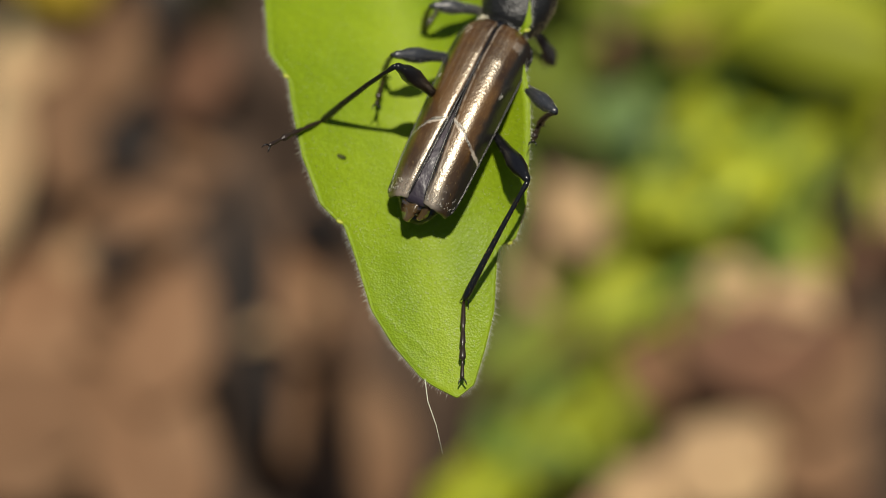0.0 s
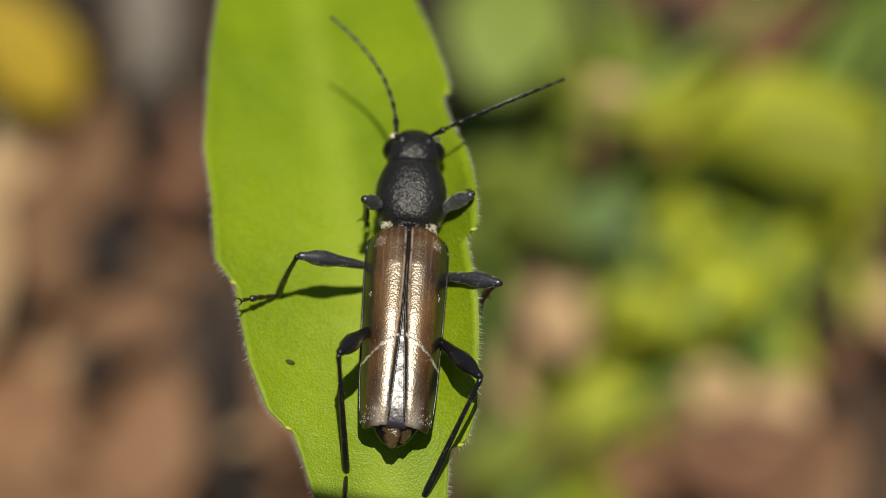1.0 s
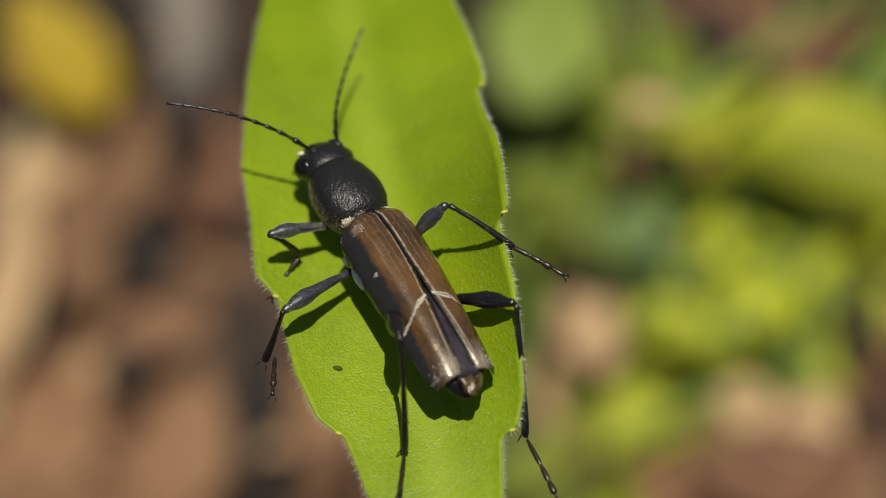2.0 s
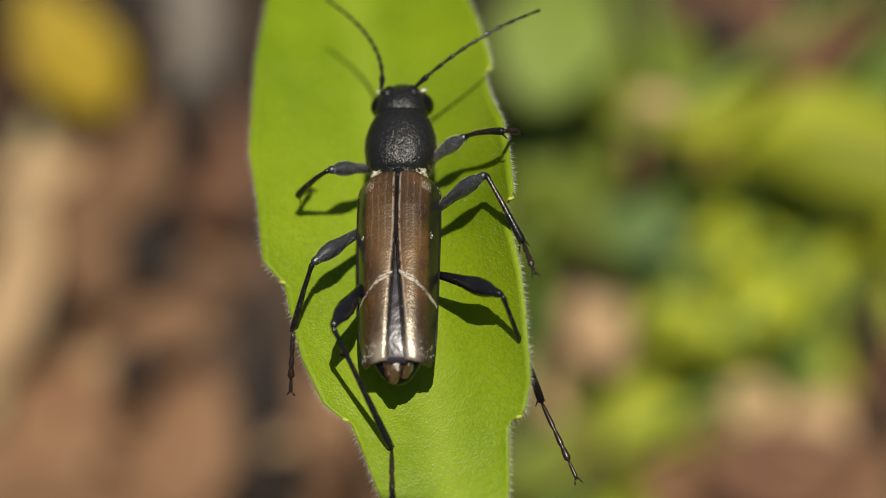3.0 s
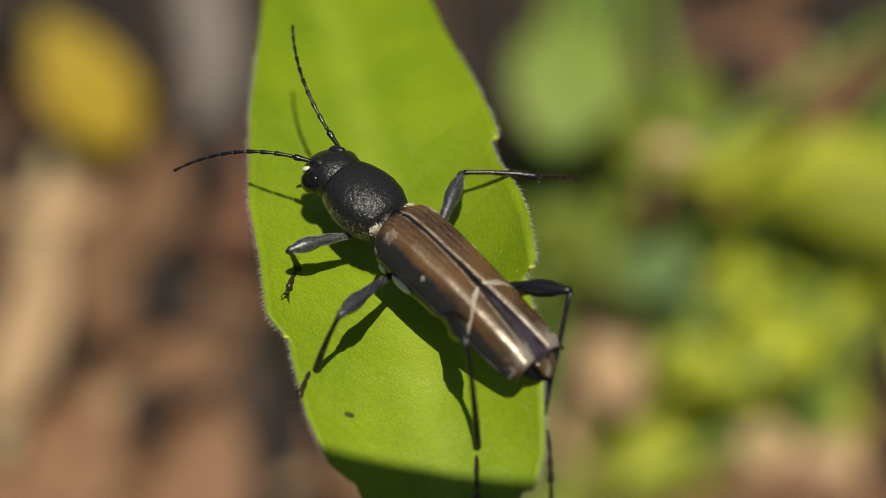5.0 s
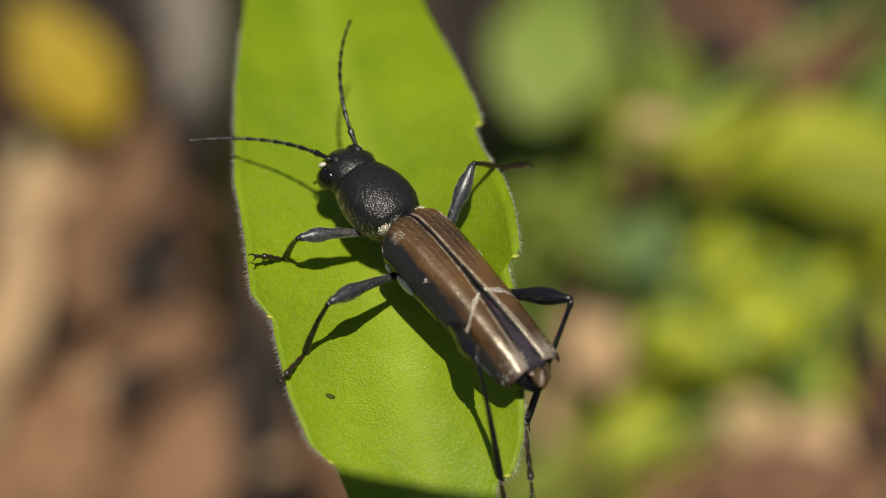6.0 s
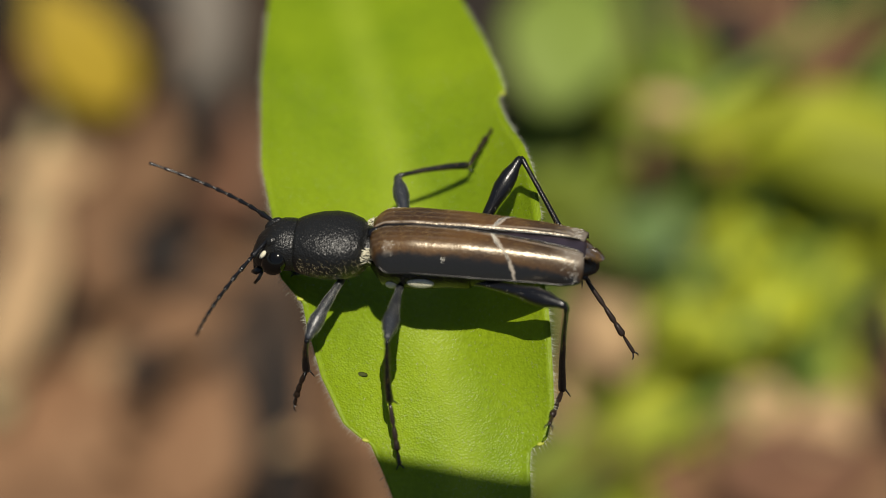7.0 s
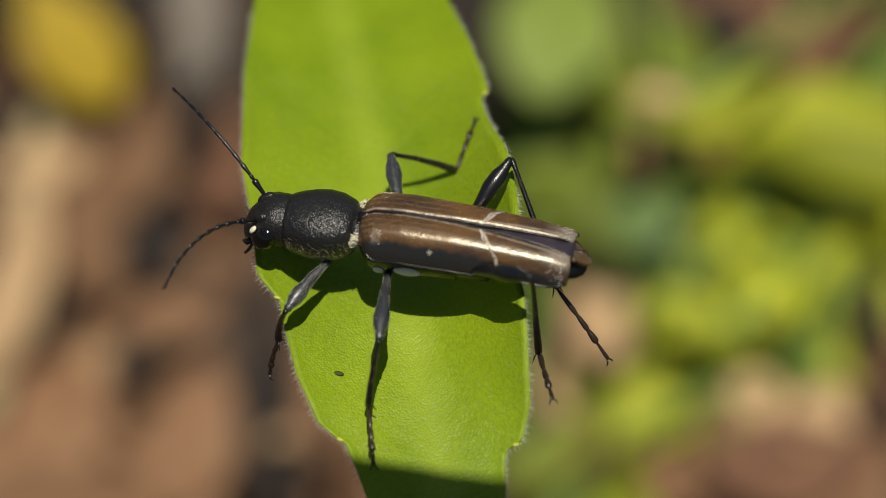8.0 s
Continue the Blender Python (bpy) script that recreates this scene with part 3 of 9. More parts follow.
        loft(bm, [[(-0.75 + r * 0.2 * math.cos(a), side * (1.0 + d), -1.35 + r * 0.16 * math.sin(a)) for a in np.linspace(0, 2 * math.pi, 11)[:-1]] for r, d in ((1, -0.1), (1, 0.05), (0.6, 0.09))])
        part("side_spot", bm, CREAM, body, "small cream spot on the flank")
    bm = bmesh.new()
    loft(bm, [ring_x(x, 0, z, a, 0.12, 10) for x, a, z in ((0.05, 0.2, -0.02), (-0.1, 0.2, 0.04), (-0.24, 0.1, 0.09), (-0.32, 0.02, 0.09))])
    part("scutellum", bm, LEG, root, "small shiny black shield between the wing cases")

    # head
    bm = bmesh.new()
    prof = ((2.35, 0.84, 0.76, -0.70), (2.6, 0.9, 0.81, -0.68), (2.95, 0.9, 0.81, -0.69), (3.25, 0.84, 0.76, -0.74), (3.5, 0.74, 0.66, -0.86), (3.8, 0.52, 0.52, -1.02), (3.98, 0.34, 0.36, -1.25), (4.06, 0.12, 0.14, -1.45))
    loft(bm, [ring_x(x, 0, z, a, b, 24, 2.2) for x, a, b, z in prof])
    head = part("head", bm, PRONOTUM, root, "short black head held low")
    flat = bmesh.new()
    for k in range(160):
        x, a = rng.uniform(2.45, 3.7), rng.uniform(0.1, math.pi - 0.1)
        b = on_thorax(x, a)
        out = Vector((0, math.cos(a), math.sin(a)))
        spike(flat, b - out * 0.004, b + out * rng.uniform(0.012, 0.05) + Vector((rng.uniform(0.04, 0.1), rng.uniform(-0.05, 0.05), 0)), 0.0042)
    tagged(part("short_hairs", flat, DUSTY, head, "sparse short hairs lying flat"), kind="stuff")
    for side in (1, -1):
        bm = bmesh.new()
        loft(bm, [ring_x(3.3 + 0.3 * math.cos(a), side * (0.42 - 0.05 * math.cos(a)), -0.2 - 0.12 * math.cos(a), 0.2 * math.sin(a) + 0.003, 0.2 * math.sin(a) + 0.003, 12) for a in np.linspace(0.02, math.pi - 0.02, 8)])
        part("antenna_socket", bm, PRONOTUM, head, "raised black bump that bears the antenna")
    for side in (1, -1):
        bm = bmesh.new()
        loft(bm, [ring_x(3.16 + 0.46 * math.cos(a), side * (0.72 - 0.06 * math.cos(a)), -0.84 - 0.16 * math.cos(a), 0.36 * math.sin(a) + 0.004, 0.5 * math.sin(a) + 0.004, 16) for a in np.linspace(0.02, math.pi - 0.02, 11)])
        part("eye", bm, EYE, head, "glossy black bulging eye")
        bm = bmesh.new()
        loft(bm, [ring_x(3.5 + 0.13 * math.cos(a), side * 0.74, -0.5 - 0.1 * math.cos(a), 0.12 * math.sin(a) + 0.003, 0.12 * math.sin(a) + 0.003, 10) for a in np.linspace(0.02, math.pi - 0.02, 6)])
        part("eye_patch", bm, CREAM, head, "cream patch by the eye")
        bm = bmesh.new()
        tube(bm, [(3.75, side * 0.28, -1.55), (3.95, side * 0.3, -1.72), (4.08, side * 0.16, -1.85), (4.1, side * 0.02, -1.9)], [0.13, 0.11, 0.08, 0.02], 8)
        part("jaw", bm, LEG, head)
        bm = bmesh.new()
        tube(bm, [(3.7, side * 0.4, -1.6), (3.85, side * 0.5, -1.85), (4.0, side * 0.5, -2.05)], [0.05, 0.06, 0.05], 7)
        part("palp", bm, LEG, head)

    # antennae: a curved rod of eleven joints, bowed in its own plane
    for side, key in ((1, "AL"), (-1, "AR")):
        def bow(u):
            return Vector((4.95 * u, 0, 0.61 * 4 * u * (1 - u) * (1.08 - 0.16 * u)))
        cuts = [0.0, 0.1, 0.13]
        while len(cuts) < 12:
            cuts.append(cuts[-1] + (1 - 0.13) / 9)
        first = None
        for k in range(11):
            a, b = cuts[k], cuts[k + 1]
            bm = bmesh.new()
            r = interp(k, (0, 1, 2, 10), (0.1, 0.07, 0.075, 0.05))
            us = [a + (b - a) * w for w in (0.0 if k else -0.45, 0.08, 0.4, 0.8, 0.97, 1.0)]
            tube(bm, [bow(u) for u in us], [r * w for w in (0.5, 0.72, 0.8, 1.12, 1.0, 0.6)], 8)
            if k == 0:
                first = part("antenna", bm, LEG, root, "thin black jointed antenna")
            else:
                part("antenna_joint", bm, LEG, first)
            if k > 1:
                bm = bmesh.new()
                tube(bm, [bow(a + (b - a) * w) for w in (-0.03, 0.0, 0.05, 0.08)], [r * w for w in (0.55, 0.71, 0.74, 0.6)], 8)
                part("pale_ring", bm, DUSTY, first, "narrow pale ring of hairs")
        moving[key] = first

    # legs
    size = {"1": (2.5, 2.0, 1.7, 0.26), "2": (LEN2[0], LEN2[1], LEN2[2], 0.28), "3": (LEN3[0], LEN3[1], LEN3[2], 0.31)}
    for side in "LR":
        for num in "123":
            fe, ti, ta, thick = size[num]
            bm = bmesh.new()
            us = (0, 0.06, 0.2, 0.38, 0.55, 0.7, 0.82, 0.91, 0.97, 1.0)
            rs = (0.1, 0.13, 0.12, 0.17, 0.7 * thick, thick, 0.9 * thick, 0.55 * thick, 0.14, 0.08)
            tube(bm, [(u * fe, 0, 0.12 * math.sin(u * math.pi)) for u in us], rs, 12)
            femur = part("thigh", bm, LEG if num == "3" else DOWNY, root, "black thigh swollen like a club")
            down = bmesh.new()
            rng = random.Random(int(num) * 13 + (side == "L"))
            for k in range({"1": 900, "2": 500, "3": 60}[num]):
                u, a = rng.uniform(0.1, 0.95), rng.uniform(0, 6.28)
                r = interp(u, us, rs)
                b = Vector((u * fe, r * math.cos(a), 0.12 * math.sin(u * math.pi) + r * math.sin(a)))
                out = Vector((0, math.cos(a), math.sin(a)))
                spike(down, b, b + Vector((rng.uniform(0.05, 0.1), 0, 0)) + out * rng.uniform(0.008, 0.03), 0.0024)
            tagged(part("short_hairs", down, SILVER, femur, "short silvery hairs lying flat"), kind="stuff")
            bm = bmesh.new()
            us = (0, 0.03, 0.1, 0.35, 0.7, 0.92, 0.98, 1.0)
            rs = (0.06, 0.1, 0.075, 0.085, 0.11, 0.135, 0.12, 0.05)
            tube(bm, [(u * ti, 0, 0.10 * math.sin(u * math.pi)) for u in us], rs, 9)
            shin = part("shin", bm, LEG, root, "slender black shin")
            for s in (1, -1):
                bm = bmesh.new()
                tube(bm, [(ti * 0.97, 0.08 * s, -0.06), (ti + 0.08, 0.16 * s, -0.16), (ti + 0.2, 0.2 * s, -0.24)], [0.03, 0.022, 0.004], 6)
                part("spur", bm, LEG, shin)
            bristle = bmesh.new()
            rng = random.Random(int(num) * 7 + (side == "L"))
            for k in range(90):
                u, a = rng.uniform(0.15, 0.98), rng.uniform(0, 6.28)
                b = Vector((u * ti, 0.1 * math.cos(a), 0.10 * math.sin(u * math.pi) + 0.1 * math.sin(a)))
                spike(bristle, b, b + Vector((0.13, 0.07 * math.cos(a), 0.07 * math.sin(a))), 0.005)
            tagged(part("bristles", bristle, GOLD, shin, "short bristles along the shin"), kind="stuff")
            bm = bmesh.new()
            pts, rs = [], []
            for a, b, r in ((0, 0.36, 0.09), (0.36, 0.58, 0.1), (0.58, 0.76, 0.12), (0.76, 1.0, 0.07)):
                for w, q in ((0.0, 0.5), (0.25, 0.8), (0.8, 1.0), (0.97, 0.7)):
                    u = a + (b - a) * w
                    pts.append((u * ta, 0, 0.05 * math.sin(u * math.pi)))
                    rs.append(r * q)
            tube(bm, pts, rs, 9)
            foot = part("foot", bm, FOOT, root, "dark brown jointed foot")
            for s in (1, -1):
                bm = bmesh.new()
                tube(bm, [(ta * 0.98, 0.02 * s, 0), (ta + 0.07, 0.1 * s, 0), (ta + 0.13, 0.13 * s, -0.07), (ta + 0.14, 0.13 * s, -0.14)], [0.03, 0.028, 0.02, 0.004], 6)
                part("claw", bm, LEG, foot)
            moving[side + num] = (femur, shin, foot)
    return root, moving


beetle_root, limbs = beetle()


# ---- leaf litter and weeds behind ----
def blade(name, mat, x, y, z, length, width, heading, pitch=0.0, roll=0.0, curl=0.25, point=1.2, parent=None, label="", seed=0):
    """A leaf blade centred at x, y, z millimetres, with a fold along its rib, a curl and a wavy edge."""
    bm = bmesh.new()
    rows, under = [], []
    nl, nw = 18, 8
    for i in range(nl + 1):
        u = i / nl
        w = width * 0.5 * (math.sin(math.pi * min(1, max(0, u)) ** 0.85) ** (1 / point)) + 0.02 * width
        ra, rb = [], []
        for j in range(nw + 1):
            s = j / nw * 2 - 1
            ww = w * (1 + 0.12 * noise.noise(Vector((u * 4, s, seed * 3.7))))
            px, py = (u - 0.5) * length, s * ww
            pz = -curl * length * (u - 0.5) ** 2 * 1.6 + 0.35 * abs(s) * w * 0.6 + 0.05 * width * noise.noise(Vector((u * 5, s * 2, seed)))
            ra.append(bm.verts.new(v3(px, py, pz)))
            rb.append(bm.verts.new(v3(px, py, pz - 0.25)))
        rows.append(ra)
        under.append(rb)
    for g in (rows, under):
        for a, b in zip(g, g[1:]):
            for j in range(nw):
                bm.faces.new((a[j], a[j + 1], b[j + 1], b[j]))
    for a, b, c, d in zip(rows, rows[1:], under, under[1:]):
        bm.faces.new((a[0], b[0], d[0], c[0]))
        bm.faces.new((a[-1], b[-1], d[-1], c[-1]))
    bm.faces.new([*rows[0], *under[0][::-1]])
    bm.faces.new([*rows[-1], *under[-1][::-1]])
    ob = part(name, bm, mat, parent, label if parent else "")
    if length > 7:
        rib, line = bmesh.new(), []
        for i in range(15):
            u = 0.02 + 0.94 * i / 14
            line.append(((u - 0.5) * length, 0, -curl * length * (u - 0.5) ** 2 * 1.6 + 0.05 * width * noise.noise(Vector((u * 5, 0, seed))) - 0.08))
        tube(rib, line, [0.02 * width + 0.03 * width * (1 - i / 14) for i in range(15)], 7)
        part("midrib", rib, mat, ob)
    ob.matrix_basis = pose(x * MM, y * MM, z * MM, roll, -pitch, heading)
    return ob


def litter(mat, label, x, y, length, width, heading, lift=1.0, pitch=0.0, roll=0.0, curl=-0.2, seed=0, point=1.2):
    """A dead leaf lying on the soil; lift is the height of its middle above the soil in millimetres."""
    ob = blade("dead_leaf", mat, x, y, GROUND_Z * 1000 + lift, length, width, heading, pitch, roll, curl, point, seed=seed)
    return tagged(ob, label, "dead leaf", "leaf litter")


def twig(mat, label, points, r0, r1, name="twig"):
    bm = bmesh.new()
    pts = []
    for a, b in zip(points, points[1:]):
        for k in range(6):
            pts.append(Vector(a).lerp(Vector(b), k / 6) + Vector((0.5 * noise.noise(Vector((k, a[0], 3.1))), 0.5 * noise.noise(Vector((k, a[1], 9.1))), 0)) * r0 * 0.6)
    pts.append(Vector(points[-1]))
    tube(bm, pts, [r0 + (r1 - r0) * i / (len(pts) - 1) for i in range(len(pts))], 10)
    return tagged(part(name, bm, mat), label, "twig")


def weed(label, x, y, *leaves):
    """A low weed: a stem at x, y and leaves on thin stalks, each (material, x, y, z, length, width, heading, pitch, roll)."""
    root = tagged(new("weed"), label, "plant", "weeds")
    root.location = (x * MM, y * MM, GROUND_Z)
    bm = bmesh.new()
    tube(bm, [(0, 0, -4), (0.4, 0.5, 6), (0, 0, 14)], [1.4, 1.2, 0.9], 9)
    part("stem", bm, STEM, root)
    for i, (mat, lx, ly, lz, ln, wd, hd, pt, rl) in enumerate(leaves):
        lz -= GROUND_Z * 1000
        blade("leaf_blade", mat, lx - x, ly - y, lz, ln, wd, hd, pt, rl, 0.25, 1.2, root, "", seed=i + x)
        a = Vector((0, 0, 9))
        m = pose(lx - x, ly - y, lz, rl, -pt, hd)
        b = m @ Vector((-ln * 0.48, 0, -0.25 * 0.4 * ln * 0.9 - 0.1))
        mid = (a + b) / 2 + Vector((0, 0, 3))
        bm = bmesh.new()
        tube(bm, [a, mid, b], [0.7, 0.6, 0.5], 8)
        part("leaf_stalk", bm, STEM, root)
    return root


litter(DEAD, "curled rosy-brown dead leaf on the soil", -20.5, 47.6, 15.6, 8.6, 95, lift=2.0, seed=1)
litter(DEAD, "rosy-brown dead leaf on the soil", -22.1, 61.1, 11.2, 6.3, 70, lift=5.0, seed=2, roll=12)
litter(DEAD, "brown dead leaf with a worn face", -26.2, 42.3, 13.4, 8.2, 60, lift=2.0, seed=3)
litter(DEAD, "rosy-brown dead leaf on the soil", -7.6, 44.2, 14.9, 4.8, 100, lift=3.0, seed=4)
litter(DEAD, "brown dead leaf with a worn face", -16.3, 39.7, 11.2, 5.6, 80, lift=6.0, seed=5)
litter(RUST, "dark rust-brown dead leaf on the soil", -15.7, 62.4, 9.7, 4.1, 85, lift=3.0, seed=6)
litter(YELLOW, "yellowed fallen leaf on the litter", -25.3, 67.2, 12.3, 6.0, 122, lift=9.0, seed=7)
litter(PEACH, "pale dry leaf on the litter", -28.0, 50.6, 15.6, 4.1, 80, lift=6.0, seed=8)
litter(DEAD, "rosy-brown dead leaf on the soil", -18.0, 47.9, 7.4, 4.1, 20, lift=7.0, seed=28)
litter(DEAD, "rosy-brown dead leaf on the soil", -23.3, 53.3, 9.7, 4.5, 110, lift=7.0, seed=29)
litter(DEAD, "brown dead leaf with a worn face", -24.6, 34.7, 15.6, 9.7, 20, lift=3.0, seed=30)
litter(DEAD, "rosy-brown dead leaf on the soil", -17.1, 32.5, 15.6, 7.4, 100, lift=5.0, seed=31)
litter(DEAD, "rosy-brown dead leaf on the soil", -5.7, 34.3, 14.1, 7.4, 110, lift=3.0, seed=32)
twig(GREY, "grey dead twig lying on the litter", ((-18.5, 79.0, -85.0), (-17.1, 66.9, -86.0)), 2.4, 1.8)
twig(STRAW, "pale straw stem lying on the litter", ((-29.4, 42.2, -85.0), (-27.6, 65.3, -86.0)), 1.2, 0.8)
twig(RUST, "dark thin twig lying on the litter", ((7.0, 37.7, -84.0), (11.2, 43.6, -84.0)), 0.6, 0.4)

rng = random.Random(21)
for i in range(46):
    # small broken bits of brown leaf among the large ones; DARK bits paint shaded gaps
    x, y = rng.uniform(-34, -4), rng.uniform(24, 88)
    if -15.5 < x < -9.5:
        continue
    litter(rng.choice((DEAD, DARK, RUST, PEACH, DEAD)), "small broken bit of dead leaf", x, y, rng.uniform(3, 7), rng.uniform(1.5, 3.5), rng.uniform(0, 360), lift=rng.uniform(1, 7),
           pitch=rng.uniform(-20, 20), roll=rng.uniform(-20, 20), seed=i + 50)
for i in range(34):
    x, y = rng.uniform(4, 34), rng.uniform(24, 88)
    litter(rng.choice((RUST, DEAD, PEACH)), "small broken bit of dead leaf", x, y, rng.uniform(3, 7), rng.uniform(1.5, 3.5), rng.uniform(0, 360), lift=rng.uniform(1, 5),
           pitch=rng.uniform(-20, 20), roll=rng.uniform(-20, 20), seed=i + 120)
litter(RUST, "dark rust-brown dead leaf on the soil", 17.1, 68.3, 9.5, 5.1, 35, lift=9.0, seed=200)
litter(RUST, "dark rust-brown dead leaf on the soil", 22.2, 67.2, 9.0, 4.8, 144, lift=9.0, seed=201)
# the DARK blades below are painted shade, laid where the litter has dark hollows
litter(DARK, "near-black leaf shape painting a shaded gap in the litter", 6.8, 60.6, 7.6, 4.8, 13, lift=9.0, seed=202)
litter(DARK, "near-black leaf shape painting a shaded gap in the litter", 1.6, 67.7, 13.0, 4.3, -65, lift=8.0, seed=203)
litter(DARK, "near-black leaf shape painting a shaded gap in the litter", 22.0, 75.1, 9.6, 5.1, 25, lift=3.0, seed=204)
litter(DARK, "near-black leaf shape painting a shaded gap in the litter", 26.9, 70.2, 9.1, 3.4, 95, lift=4.0, seed=205)
litter(DARK, "near-black leaf shape painting a shaded gap in the litter", -19.0, 52.0, 6.1, 4.0, 76, lift=9.0, seed=206)
litter(DARK, "near-black leaf shape painting a shaded gap in the litter", -17.1, 63.5, 6.6, 3.0, 85, lift=7.0, seed=207)
litter(DARK, "near-black leaf shape painting a shaded gap in the litter", -22.2, 72.4, 7.0, 4.1, 68, lift=6.0, seed=208)
litter(DARK, "near-black leaf shape painting a shaded gap in the litter", -29.6, 73.3, 9.3, 4.0, 13, lift=6.0, seed=209)
litter(DARK, "near-black leaf shape painting a shaded gap in the litter", -26.8, 76.1, 12.4, 5.8, 7, lift=6.0, seed=210)
litter(DARK, "near-black leaf shape painting a shaded gap in the litter", 0.7, 73.9, 7.1, 5.2, 66, lift=8.0, seed=211)
litter(DARK, "near-black leaf shape painting a shaded gap in the litter", 24.7, 75.7, 8.5, 5.2, 13, lift=6.0, seed=212)
litter(DARK, "near-black leaf shape painting a shaded gap in the litter", -11.5, 41.5, 20.8, 3.8, 98, lift=6.0, seed=213)
litter(DARK, "near-black leaf shape painting a shaded gap in the litter", 16.0, 67.4, 6.6, 4.2, 64, lift=11.0, seed=214)
litter(DARK, "near-black leaf shape painting a shaded gap in the litter", -19.9, 43.6, 4.2, 2.6, 67, lift=9.0, seed=215)
litter(DARK, "near-black leaf shape painting a shaded gap in the litter", 24.6, 45.4, 6.0, 2.7, 78, lift=12.0, seed=216)
litter(PEACH, "pale peach dry leaf on the litter", 8.4, 46.9, 8.7, 4.0, 98, lift=10.0, seed=217)
litter(PEACH, "pale peach dry leaf on the litter", 7.0, 45.7, 8.2, 3.5, 81, lift=5.0, seed=218)
litter(DEAD, "brown dead leaf with a worn face", 10.5, 58.8, 4.8, 5.1, 24, lift=9.0, seed=219)
litter(PEACH, "small tan dry leaf on the litter", 20.4, 70.4, 4.6, 3.5, 45, lift=8.0, seed=220)
litter(RUST, "dark rust-brown dead leaf on the soil", 25.4, 72.2, 10.4, 6.1, 112, lift=5.0, seed=221)
litter(DEAD, "brown dead leaf with a worn face", 16.3, 71.9, 7.2, 3.5, 64, lift=6.0, seed=222)
litter(DEAD, "rosy-brown dead leaf on the soil", 17.3, 38.7, 7.2, 5.6, 33, lift=10.0, seed=223)
litter(PEACH, "pale dry leaf on the litter", 17.5, 39.6, 3.3, 3.7, 1, lift=12.0, seed=224)
litter(PEACH, "pale dry leaf on the litter", 21.2, 38.3, 4.6, 3.7, 61, lift=12.0, seed=225)
litter(RUST, "reddish dead leaf on the litter", 19.3, 34.9, 10.1, 6.0, 12, lift=12.0, seed=226)
litter(RUST, "dark rust-brown dead leaf on the soil", 24.6, 45.7, 10.6, 5.5, 78, lift=9.0, seed=227)
litter(DEAD, "rosy-brown dead leaf on the soil", 14.1, 37.2, 9.2, 5.6, 136, lift=7.0, seed=228)
litter(PEACH, "pale dry leaf on the litter", 16.7, 29.0, 7.8, 6.3, 43, lift=9.0, seed=229)
litter(DEAD, "brown dead leaf with a worn face", 22.0, 29.8, 7.3, 6.0, 96, lift=9.0, seed=230)
litter(PEACH, "pale dry leaf on the litter", 12.4, 27.6, 6.8, 4.3, 22, lift=8.0, seed=231)
litter(RUST, "dark rust-brown dead leaf on the soil", 18.1, 34.2, 9.4, 5.7, 158, lift=7.0, seed=232)
litter(DEAD, "rosy-brown dead leaf on the soil", 10.4, 35.4, 9.9, 4.9, 62, lift=6.0, seed=233)
litter(DEAD, "rosy-brown dead leaf on the soil", 22.8, 34.1, 9.1, 5.4, 61, lift=10.0, seed=234)
litter(PEACH, "pale dry leaf on the litter", 9.5, 24.9, 8.6, 5.0, 62, lift=6.0, seed=235)
litter(RUST, "dark rust-brown dead leaf on the soil", 20.8, 25.8, 10.2, 6.5, 22, lift=6.0, seed=236)
weed("low weed with a pale broad leaf", 7.8, 91.2, (LIME, 5.5, 59.6, -68.0, 10.3, 7.0, 82, 0, 0), (OLIVE, 13.0, 64.4, -78.0, 8.3, 4.7, -66, 0, 0), (OLIVE, 4.5, 62.1, -80.0, 9.3, 4.2, 65, 0, 0), (OLIVE, 9.8, 61.1, -77.6, 5.4, 1.9, 9, 0, 0), (OLIVE, 12.8, 57.5, -73.1, 5.2, 2.2, 96, 0, 0), (OLIVE, 9.3, 56.8, -74.3, 4.3, 2.4, 92, 0, 0), (OLIVE, 9.5, 57.9, -72.0, 6.8, 3.1, -49, 0, 0))
# the small PEACH blade paints a highlight on the long leaf's edge
weed("low weed with long yellow-green leaves", 33.8, 75.6, (PALE, 20.1, 55.9, -72.0, 17.7, 5.0, 176, 0, 0), (PEACH, 10.9, 48.8, -60.0, 3.5, 1.2, 171, 0, 0), (GREEN, 22.7, 51.2, -70.0, 12.6, 4.9, 162, 0, 0), (PALE, 22.4, 52.7, -76.0, 9.9, 6.1, 18, 0, 0), (GREEN, 20.4, 59.2, -82.3, 5.5, 1.9, 96, 0, 0), (GREEN, 24.9, 60.6, -80.2, 5.5, 2.7, 106, 0, 0), (GREEN, 20.9, 56.6, -80.8, 6.1, 1.8, 104, 0, 0), (GREEN, 17.7, 56.6, -79.4, 8.6, 2.3, -123, 0, 0))
weed("small weed with bluish green leaves", 13.3, 56.7, (TEAL, 11.6, 52.9, -80.0, 7.2, 4.1, 145, 0, 0), (TEAL, 13.9, 51.1, -82.0, 6.5, 4.1, -35, 0, 0), (GREEN, 10.8, 52.6, -85.0, 8.2, 4.4, 63, 0, 0), (GREEN, 15.5, 56.2, -84.0, 8.7, 4.7, 45, 0, 0))
